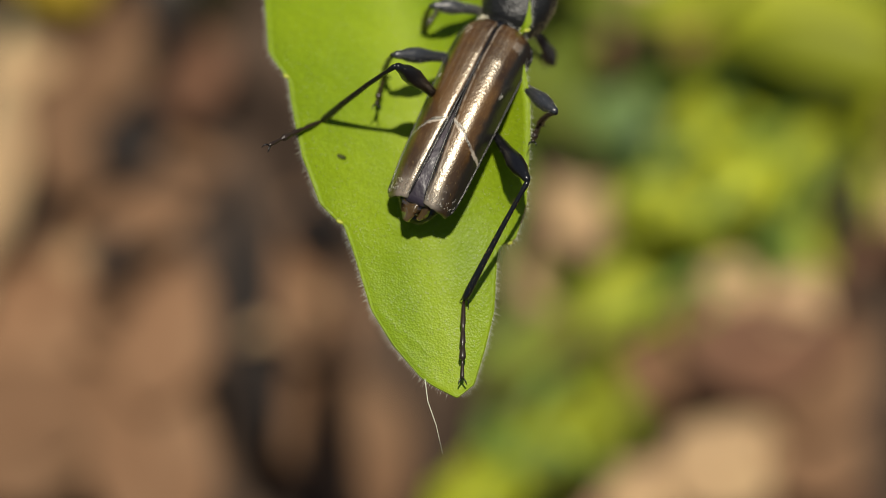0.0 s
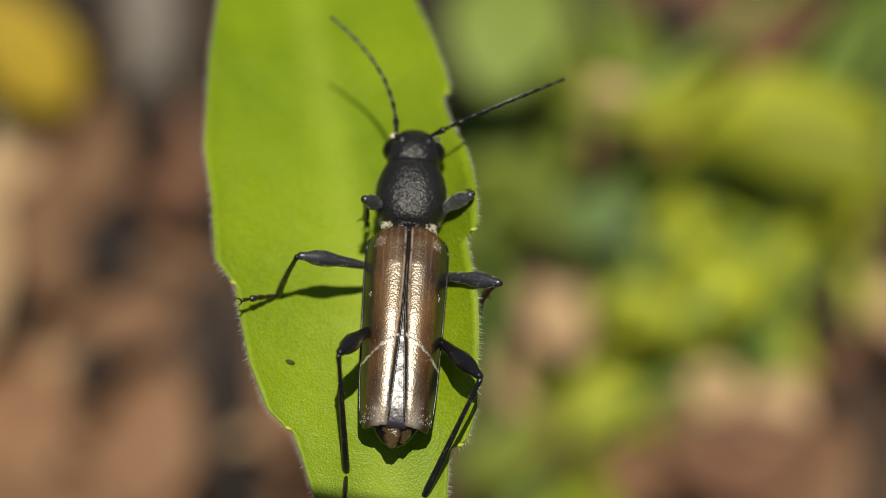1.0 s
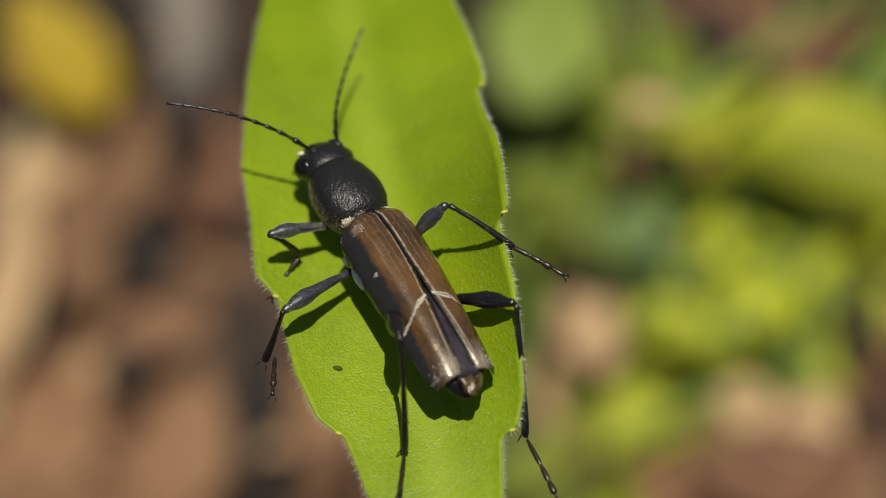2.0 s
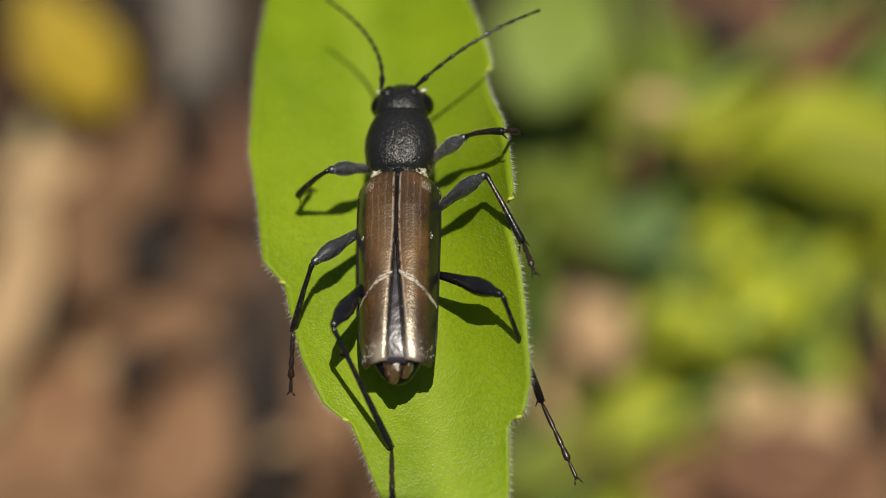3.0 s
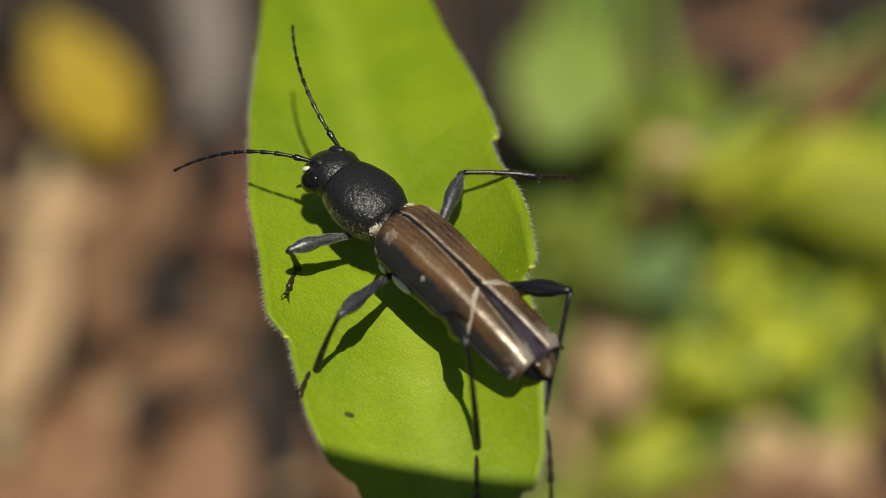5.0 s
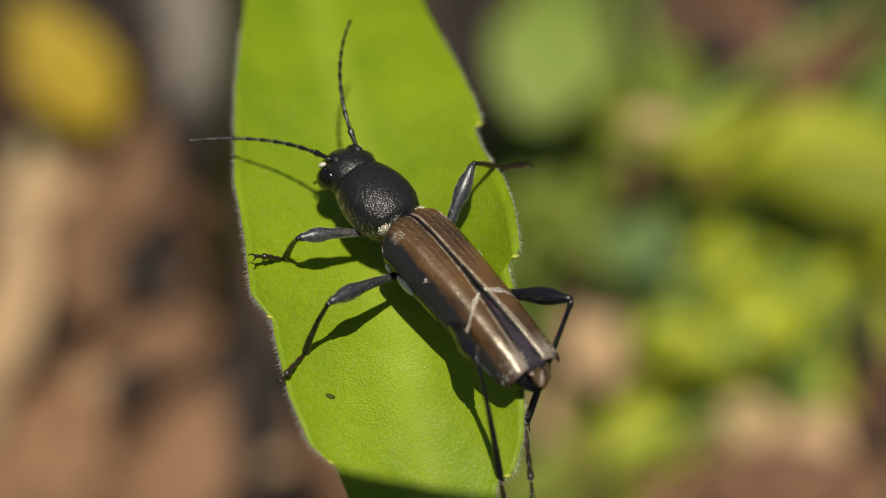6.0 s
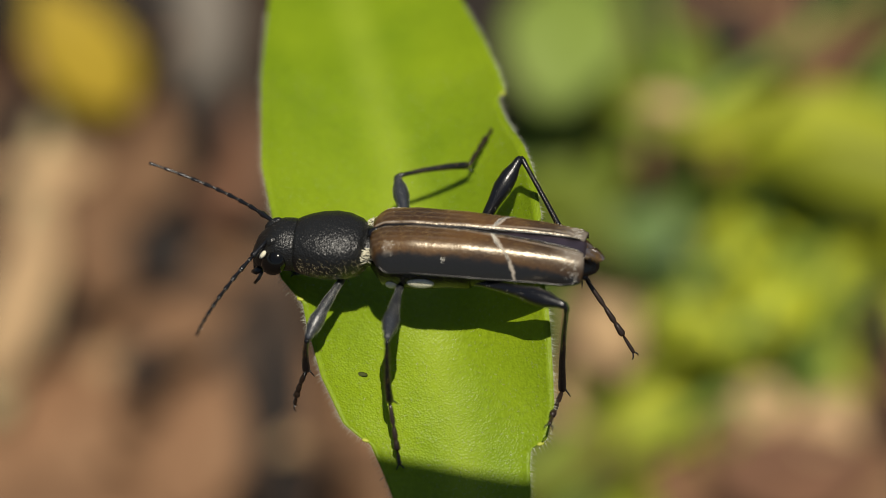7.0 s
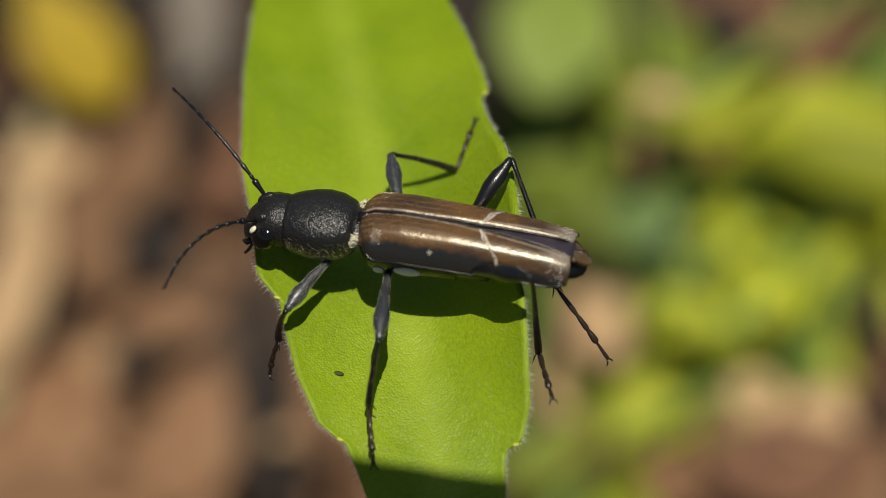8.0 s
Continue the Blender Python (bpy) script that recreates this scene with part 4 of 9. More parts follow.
weed("low weed with broad upright yellow-green leaves", 20.7, 42.8, (PALE, 18.1, 49.8, -78.0, 17.9, 4.5, 93, 0, 0), (PALE, 16.5, 43.4, -80.0, 13.5, 4.1, 71, 0, 0), (PALE, 21.1, 46.6, -80.0, 15.1, 4.9, 100, 0, 0), (PALE, 13.1, 41.9, -81.0, 11.2, 4.8, 44, 0, 0), (PALE, 16.4, 56.6, -82.0, 10.3, 4.3, 80, 0, 0), (PALE, 22.3, 47.6, -74.3, 5.6, 1.7, -129, 0, 0), (GREEN, 17.1, 46.5, -81.1, 6.6, 1.8, 111, 0, 0), (PALE, 14.8, 42.4, -74.5, 6.5, 1.8, -27, 0, 0), (PALE, 13.1, 45.8, -82.5, 8.1, 2.9, -96, 0, 0), (PALE, 16.0, 50.4, -81.4, 4.4, 2.7, -56, 0, 0))
weed("low weed with yellow-green leaves in the litter", 24.2, 54.6, (PALE, 23.2, 53.7, -84.0, 12.0, 6.1, 113, 0, 0), (PALE, 18.9, 49.7, -85.0, 13.9, 6.2, 62, 0, 0), (PALE, 14.1, 47.4, -84.0, 11.4, 5.7, 97, 0, 0), (PALE, 25.5, 53.7, -82.0, 10.0, 4.7, 62, 0, 0), (PALE, 16.8, 53.2, -80.0, 9.9, 5.1, 63, 0, 0), (PALE, 21.2, 51.3, -79.0, 10.5, 6.3, 34, 0, 0), (PALE, 24.7, 49.5, -80.0, 9.1, 5.1, 104, 0, 0), (GREEN, 22.6, 47.0, -75.6, 4.7, 2.1, 52, 0, 0), (PALE, 16.2, 50.0, -75.4, 4.2, 1.7, -82, 0, 0), (PALE, 18.8, 42.9, -71.7, 4.5, 2.9, 45, 0, 0), (GREEN, 13.6, 41.7, -74.0, 3.8, 1.6, 177, 0, 0), (PALE, 13.2, 45.0, -76.7, 6.2, 2.3, -5, 0, 0), (PALE, 17.5, 45.0, -76.1, 4.8, 2.1, -124, 0, 0))
weed("low weed with olive leaves, coloured darker for shade", 6.1, 56.1, (OLIVE, 5.1, 55.8, -80.0, 12.3, 6.3, 64, 0, 0), (OLIVE, 7.1, 53.1, -82.0, 11.5, 5.8, 106, 0, 0), (OLIVE, 6.4, 39.7, -84.0, 10.1, 3.4, 34, 0, 0), (OLIVE, 9.5, 42.9, -84.0, 8.5, 3.9, 146, 0, 0), (OLIVE, 9.4, 57.9, -84.0, 8.9, 6.0, 24, 0, 0), (OLIVE, 8.2, 52.8, -73.8, 5.3, 1.8, 77, 0, 0), (OLIVE, 5.8, 54.0, -75.8, 7.0, 2.7, -4, 0, 0), (OLIVE, 8.6, 58.0, -82.1, 4.7, 3.3, -41, 0, 0), (OLIVE, 6.8, 49.5, -73.6, 7.0, 2.1, 147, 0, 0))
weed("low weed with bright leaves by the litter", 3.0, 28.9, (PALE, 2.5, 25.1, -78.0, 11.7, 4.2, 72, 0, 0), (GREEN, 5.8, 29.1, -80.0, 10.2, 3.9, 33, 0, 0), (PALE, 1.5, 21.0, -76.0, 10.3, 3.8, 108, 0, 0), (GREEN, 8.2, 32.8, -82.0, 8.8, 4.2, 12, 0, 0), (GREEN, 5.6, 29.5, -78.5, 5.6, 2.6, 99, 0, 0), (GREEN, 3.1, 22.3, -71.7, 3.9, 2.6, -117, 0, 0), (GREEN, 8.5, 30.1, -80.6, 5.2, 2.1, 137, 0, 0), (GREEN, 10.5, 33.4, -80.4, 7.2, 1.6, -72, 0, 0))

# added out of view, only to cast the shadow on the leaf's tip
shade_weed = weed("unseen tall weed added to shade the tip of the leaf", 50.0, -22.0, (GREEN, 18.0, -10.3, 65.0, 66.0, 15.0, 160, 0, 0))


# ---- movement ----
def motions():
    # the unseen shading blade slides so that its shadow's edge fits
    walk(shade_weed, [set_pose(t, 45.2, y, -90, 0, 0, 0) for t, y in (
        (0, -45.7), (0.2, -44.7), (0.3, -38.6), (0.5, -37), (1, -37.4), (1.5, -37.7), (2.8, -38), (3.2, -37.4), (3.5, -36.4), (3.7, -35.1), (4.3, -34.9), (4.7, -34.9), (5.8, -36), (6.2, -36.4), (6.7, -36.1), (8, -37))])
    walk(leaf, [
        set_pose(0.0, 0.94, 1.32, -2.74, 5.37, 8.07, -1.84),
        set_pose(0.1, 0.14, 1.11, -2.58, 4.49, -1.12, -1.87),
        set_pose(0.2, 0.15, 0.43, -1.69, 3.38, 5.08, -1.15),
        set_pose(0.3, -0.36, 0.16, -2.51, 4.70, 4.73, -1.16),
        set_pose(0.4, -0.15, 0.57, -2.18, 3.64, 5.48, -1.20),
        set_pose(0.5, -0.15, 0.79, -2.39, 3.57, 4.97, -1.51),
        set_pose(0.7, 0.11, 0.84, -2.59, 3.70, 5.94, -1.40),
        set_pose(1.0, -0.14, 0.26, -2.08, 2.10, 5.31, -2.62),
        set_pose(1.1, -0.16, 0.51, -1.27, 0.95, 4.89, -1.83),
        set_pose(1.2, 0.08, 0.17, -0.11, -0.86, -2.98, -0.19),
        set_pose(1.3, -0.17, 0.09, -0.57, 0.22, -3.80, 1.25),
        set_pose(1.4, -0.17, -0.11, -0.22, -0.77, -3.90, -0.87),
        set_pose(1.5, -0.12, 0.45, -0.68, -1.36, -2.24, 0.96),
        set_pose(1.7, 0.00, 0.35, -0.52, -0.09, -3.98, 0.01),
        set_pose(2.8, 0.17, 0.04, 0.29, -0.21, -5.72, 0.35),
        set_pose(2.9, 0.19, 0.03, 0.36, -0.85, -5.74, 0.89),
        set_pose(3.0, 0.06, 0.55, -0.16, 0.74, -5.37, 0.06),
        set_pose(3.1, 0.09, 0.14, 0.77, -1.01, -6.16, 0.65),
        set_pose(3.2, 0.20, 0.28, -0.36, 0.84, -6.67, 1.08),
        set_pose(3.3, -0.12, 0.27, 0.49, -1.02, -5.65, 0.95),
        set_pose(3.4, 0.08, 0.35, 0.51, -0.35, -2.54, 1.08),
        set_pose(3.5, -0.09, 0.17, 1.39, -2.51, -1.41, 0.18),
        set_pose(3.6, 0.05, 0.13, 1.55, -1.92, -3.05, 1.02),
        set_pose(3.7, -0.14, 0.79, 1.67, -2.06, -0.73, -0.35),
        set_pose(3.8, -0.00, 0.31, 2.12, -2.47, 0.27, -1.03),
        set_pose(3.9, -0.06, -0.46, 1.80, -1.95, -3.30, -0.46),
        set_pose(4.0, -0.48, -0.32, 2.37, -2.81, -3.14, -0.73),
        set_pose(4.1, -0.16, -0.70, 3.09, -5.42, 1.35, -0.89),
        set_pose(4.2, 0.02, 0.01, 1.77, -3.29, 3.00, -0.69),
        set_pose(4.3, -0.25, -0.28, 2.14, -3.92, -2.83, 0.34),
        set_pose(4.4, -0.21, -0.50, 2.53, -3.70, -3.45, 1.43),
        set_pose(4.5, -0.16, -0.11, 2.22, -0.36, -3.64, 2.13),
        set_pose(4.7, -0.11, -0.30, 2.07, -1.96, -0.33, 1.85),
        set_pose(5.8, -0.15, -0.63, 0.58, -1.04, 5.33, -0.09),
        set_pose(6.0, -0.12, -0.52, 0.23, -0.57, 5.84, 0.09),
        set_pose(6.2, -0.11, -0.64, 0.14, -0.83, 6.36, 0.29),
        set_pose(6.4, -0.09, -0.58, 0.57, -1.43, 5.30, 0.19),
        set_pose(6.5, -0.01, -0.32, -0.17, 0.06, 2.16, 0.19),
        set_pose(6.6, -0.13, -0.04, 1.18, -2.37, 0.60, -0.24),
        set_pose(6.7, -0.03, -0.52, 0.64, -1.50, -5.58, 0.68),
        set_pose(6.8, 0.39, -0.51, -0.46, 0.57, -3.37, 1.19),
        set_pose(6.9, 0.05, -0.49, 0.45, -1.21, -5.36, 1.34),
        set_pose(7.0, 0.34, -0.01, -0.67, 0.92, 1.18, 1.64),
        set_pose(7.2, 0.08, -0.63, 0.16, -0.12, 0.54, 1.29),
        set_pose(7.5, -0.07, -1.00, 0.53, -1.44, 1.65, 0.69),
        set_pose(8.0, -0.10, -0.78, -0.31, 0.55, 0.55, 0.47),
    ])
    walk(beetle_root, [
        set_pose(0.0, 2.21, 1.25, -0.89, -2.80, -9.73, 64.60),
        set_pose(0.1, 0.12, 1.71, -0.33, -9.37, -17.41, 81.76),
        set_pose(0.2, 0.15, 1.14, 0.80, 1.34, -18.82, 84.76),
        set_pose(0.3, -0.75, -0.03, -0.21, 7.00, -16.82, 93.87),
        set_pose(0.4, -0.47, 0.20, -0.22, 5.44, -11.72, 91.95),
        set_pose(0.5, -0.51, 0.53, -0.53, 4.67, -9.13, 92.32),
        set_pose(0.7, -0.16, 0.57, -0.69, 2.51, -9.29, 90.38),
        set_pose(1.0, -0.28, 0.13, -0.08, 4.02, -9.16, 85.88),
        set_pose(1.1, -0.63, 0.82, 0.44, -0.60, -4.70, 88.55),
        set_pose(1.2, -2.08, 0.46, 1.22, 11.92, -2.87, 108.35),
        set_pose(1.3, -2.87, 0.42, 0.95, 16.20, -4.40, 115.92),
        set_pose(1.4, -2.82, 0.95, 1.20, 13.69, 2.02, 119.18),
        set_pose(1.5, -2.67, 1.25, 1.07, 13.13, 1.94, 123.00),
        set_pose(1.7, -2.74, 0.95, 0.96, 15.22, 2.67, 118.97),
        set_pose(2.8, -2.56, 0.49, 2.00, 5.85, 1.90, 117.49),
        set_pose(2.9, -2.29, 0.88, 1.95, 1.90, 0.36, 101.26),
        set_pose(3.0, -2.07, 1.87, 1.57, -5.17, -2.04, 89.97),
        set_pose(3.1, -1.96, 0.95, 2.89, -7.47, -9.99, 88.80),
        set_pose(3.2, -2.00, 1.13, 1.67, -7.60, -7.18, 86.23),
        set_pose(3.3, -2.37, 1.42, 2.32, -8.67, -6.71, 83.09),
        set_pose(3.4, -2.11, 3.65, 1.67, -7.35, 4.41, 85.13),
        set_pose(3.5, -2.15, 4.36, 2.57, -7.26, -0.02, 80.70),
        set_pose(3.6, -2.00, 5.40, 2.85, -7.16, -4.85, 81.70),
        set_pose(3.7, -1.93, 6.97, 2.56, 1.24, 2.97, 85.88),
        set_pose(3.8, -1.56, 6.40, 3.30, 6.12, -2.89, 86.36),
        set_pose(3.9, -2.61, 4.77, 3.09, 11.39, -4.34, 102.23),
        set_pose(4.0, -2.86, 4.19, 3.92, 15.28, -1.63, 112.25),
        set_pose(4.1, -1.93, 3.56, 4.84, 14.88, -2.38, 110.84),
        set_pose(4.2, -1.93, 3.24, 3.95, 24.36, 0.27, 126.53),
        set_pose(4.3, -3.35, 2.60, 3.92, 13.46, 3.48, 132.97),
        set_pose(4.4, -3.79, 2.08, 4.23, 15.51, 3.97, 138.82),
        set_pose(4.5, -3.48, 1.96, 4.13, 10.56, 1.32, 135.42),
        set_pose(4.7, -3.05, 1.80, 4.16, 10.41, 0.37, 134.62),
        set_pose(5.8, -1.76, 0.76, 2.74, 8.97, 0.21, 128.32),
        set_pose(6.0, -1.70, 0.85, 2.40, 11.09, 0.79, 127.99),
        set_pose(6.2, -1.66, 0.70, 2.32, 9.89, -0.33, 127.88),
        set_pose(6.4, -1.71, 0.97, 2.64, 11.77, -0.91, 128.40),
        set_pose(6.5, -2.55, 1.83, 1.94, 12.51, 3.55, 131.16),
        set_pose(6.6, -2.70, 2.18, 3.32, 18.22, 3.18, 136.19),
        set_pose(6.7, -4.46, -0.34, 2.80, 13.36, 15.53, 161.86),
        set_pose(6.8, -3.91, -1.43, 2.12, 15.57, 12.72, 168.87),
        set_pose(6.9, -4.02, -1.47, 2.81, 18.68, 14.07, 173.96),
        set_pose(7.0, -3.29, -0.95, 2.21, 12.74, 6.32, 174.04),
        set_pose(7.2, -3.14, -1.07, 2.72, 9.59, 7.76, 169.82),
        set_pose(7.5, -3.20, -1.31, 3.23, 9.99, 4.44, 170.40),
        set_pose(8.0, -3.34, -0.97, 2.37, 6.19, 5.12, 168.49),
    ])
    walk(limbs["L1"][0], [
        aim(0, 0.92, 0.71, -1.46, -0.15, 2.6, -0.23), aim(0.05, 0.92, 0.71, -1.46, -0.24, 2.31, 0.07), aim(0.1, 0.92, 0.71, -1.46, -0.29, 1.98, 0.32),
        aim(0.2, 0.92, 0.71, -1.46, -0.21, 2.02, 0.35), aim(0.3, 0.92, 0.71, -1.46, 0.25, 2.18, 0.44), aim(0.4, 0.92, 0.71, -1.46, 0.43, 2.08, 0.57),
        aim(0.5, 0.92, 0.71, -1.46, 0.28, 2.08, 0.53), aim(0.7, 0.92, 0.71, -1.46, 0.18, 1.85, 0.64), aim(1, 0.92, 0.71, -1.46, 0.47, 1.61, 0.83),
        aim(1.1, 0.92, 0.71, -1.46, 0.23, 1.81, 0.68), aim(1.2, 0.92, 0.71, -1.46, 0.09, 2.77, -0.32), aim(1.25, 0.92, 0.71, -1.46, 0.23, 2.92, -0.52),
        aim(1.3, 0.92, 0.71, -1.46, 0.39, 3.04, -0.73), aim(1.333, 0.92, 0.71, -1.46, 0.44, 3.09, -0.87), aim(1.367, 0.92, 0.71, -1.46, 0.5, 3.13, -1.02),
        aim(1.4, 0.92, 0.71, -1.46, 0.55, 3.16, -1.17), aim(1.5, 0.92, 0.71, -1.46, 1.04, 3.2, -1.41), aim(1.7, 0.92, 0.71, -1.46, 1.02, 3.19, -1.17),
        aim(2.067, 0.92, 0.71, -1.46, 0.9, 3.17, -1.01), aim(2.433, 0.92, 0.71, -1.46, 0.77, 3.13, -0.85), aim(2.8, 0.92, 0.71, -1.46, 0.65, 3.07, -0.69),
        aim(2.9, 0.92, 0.71, -1.46, -0.2, 2.6, -0.27), aim(2.95, 0.92, 0.71, -1.46, -0.11, 2.47, -0.01), aim(3, 0.92, 0.71, -1.46, -0.01, 2.31, 0.23),
        aim(3.05, 0.92, 0.71, -1.46, 0.05, 2.71, -0.24), aim(3.1, 0.92, 0.71, -1.46, 0.15, 2.99, -0.77), aim(3.2, 0.92, 0.71, -1.46, 0.59, 3.16, -1.08),
        aim(3.3, 0.92, 0.71, -1.46, 1.03, 3.18, -1.07), aim(3.4, 0.92, 0.71, -1.46, 1.47, 3.06, -0.81), aim(3.45, 0.92, 0.71, -1.46, 1.91, 2.99, -1.22),
        aim(3.5, 0.92, 0.71, -1.46, 2.28, 2.79, -1.65), aim(3.533, 0.92, 0.71, -1.46, 1.92, 3, -1.42), aim(3.567, 0.92, 0.71, -1.46, 1.53, 3.12, -1.19),
        aim(3.6, 0.92, 0.71, -1.46, 1.11, 3.15, -0.96), aim(3.65, 0.92, 0.71, -1.46, 0.51, 2.51, 0.22), aim(3.7, 0.92, 0.71, -1.46, 0.05, 1.24, 0.82),
        aim(3.8, 0.92, 0.71, -1.46, 0.16, 1.6, 0.75), aim(3.9, 0.92, 0.71, -1.46, 0.24, 2.51, 0.14), aim(3.95, 0.92, 0.71, -1.46, -0.08, 2.52, -0.05),
        aim(4, 0.92, 0.71, -1.46, -0.38, 2.49, -0.28), aim(4.05, 0.92, 0.71, -1.46, -0.04, 2.66, -0.23), aim(4.1, 0.92, 0.71, -1.46, 0.31, 2.78, -0.2),
        aim(4.15, 0.92, 0.71, -1.46, 0.56, 3.13, -0.97), aim(4.2, 0.92, 0.71, -1.46, 0.85, 3.18, -1.81), aim(4.25, 0.92, 0.71, -1.46, 0.89, 3.21, -1.47),
        aim(4.3, 0.92, 0.71, -1.46, 0.93, 3.19, -1.13), aim(4.333, 0.92, 0.71, -1.46, 0.97, 3.2, -1.3), aim(4.367, 0.92, 0.71, -1.46, 1, 3.21, -1.46),
        aim(4.4, 0.92, 0.71, -1.46, 1.04, 3.2, -1.62), aim(4.5, 0.92, 0.71, -1.46, 1.38, 3.16, -1.49), aim(4.7, 0.92, 0.71, -1.46, 1.62, 3.1, -1.36),
        aim(5.25, 0.92, 0.71, -1.46, 1.64, 3.08, -1.11), aim(5.8, 0.92, 0.71, -1.46, 1.65, 3.02, -0.87), aim(6, 0.92, 0.71, -1.46, 1.61, 3.05, -0.95),
        aim(6.2, 0.92, 0.71, -1.46, 1.66, 3.02, -0.88), aim(6.4, 0.92, 0.71, -1.46, 1.57, 3.07, -0.98), aim(6.5, 0.92, 0.71, -1.46, 1.26, 3.16, -1.13),
        aim(6.6, 0.92, 0.71, -1.46, 1.45, 3.15, -1.57), aim(6.633, 0.92, 0.71, -1.46, 1.56, 3.12, -1.38), aim(6.667, 0.92, 0.71, -1.46, 1.67, 3.08, -1.19),
        aim(6.7, 0.92, 0.71, -1.46, 1.77, 3.02, -1.01), aim(6.8, 0.92, 0.71, -1.46, 1.04, 3.2, -1.42), aim(6.9, 0.92, 0.71, -1.46, 1.51, 2.99, -2.28),
        aim(7, 0.92, 0.71, -1.46, 1.82, 2.94, -2.15), aim(7.2, 0.92, 0.71, -1.46, 2, 2.95, -1.64), aim(7.5, 0.92, 0.71, -1.46, 1.99, 2.97, -1.55),
        aim(8, 0.92, 0.71, -1.46, 1.91, 3, -1.64),
    ])
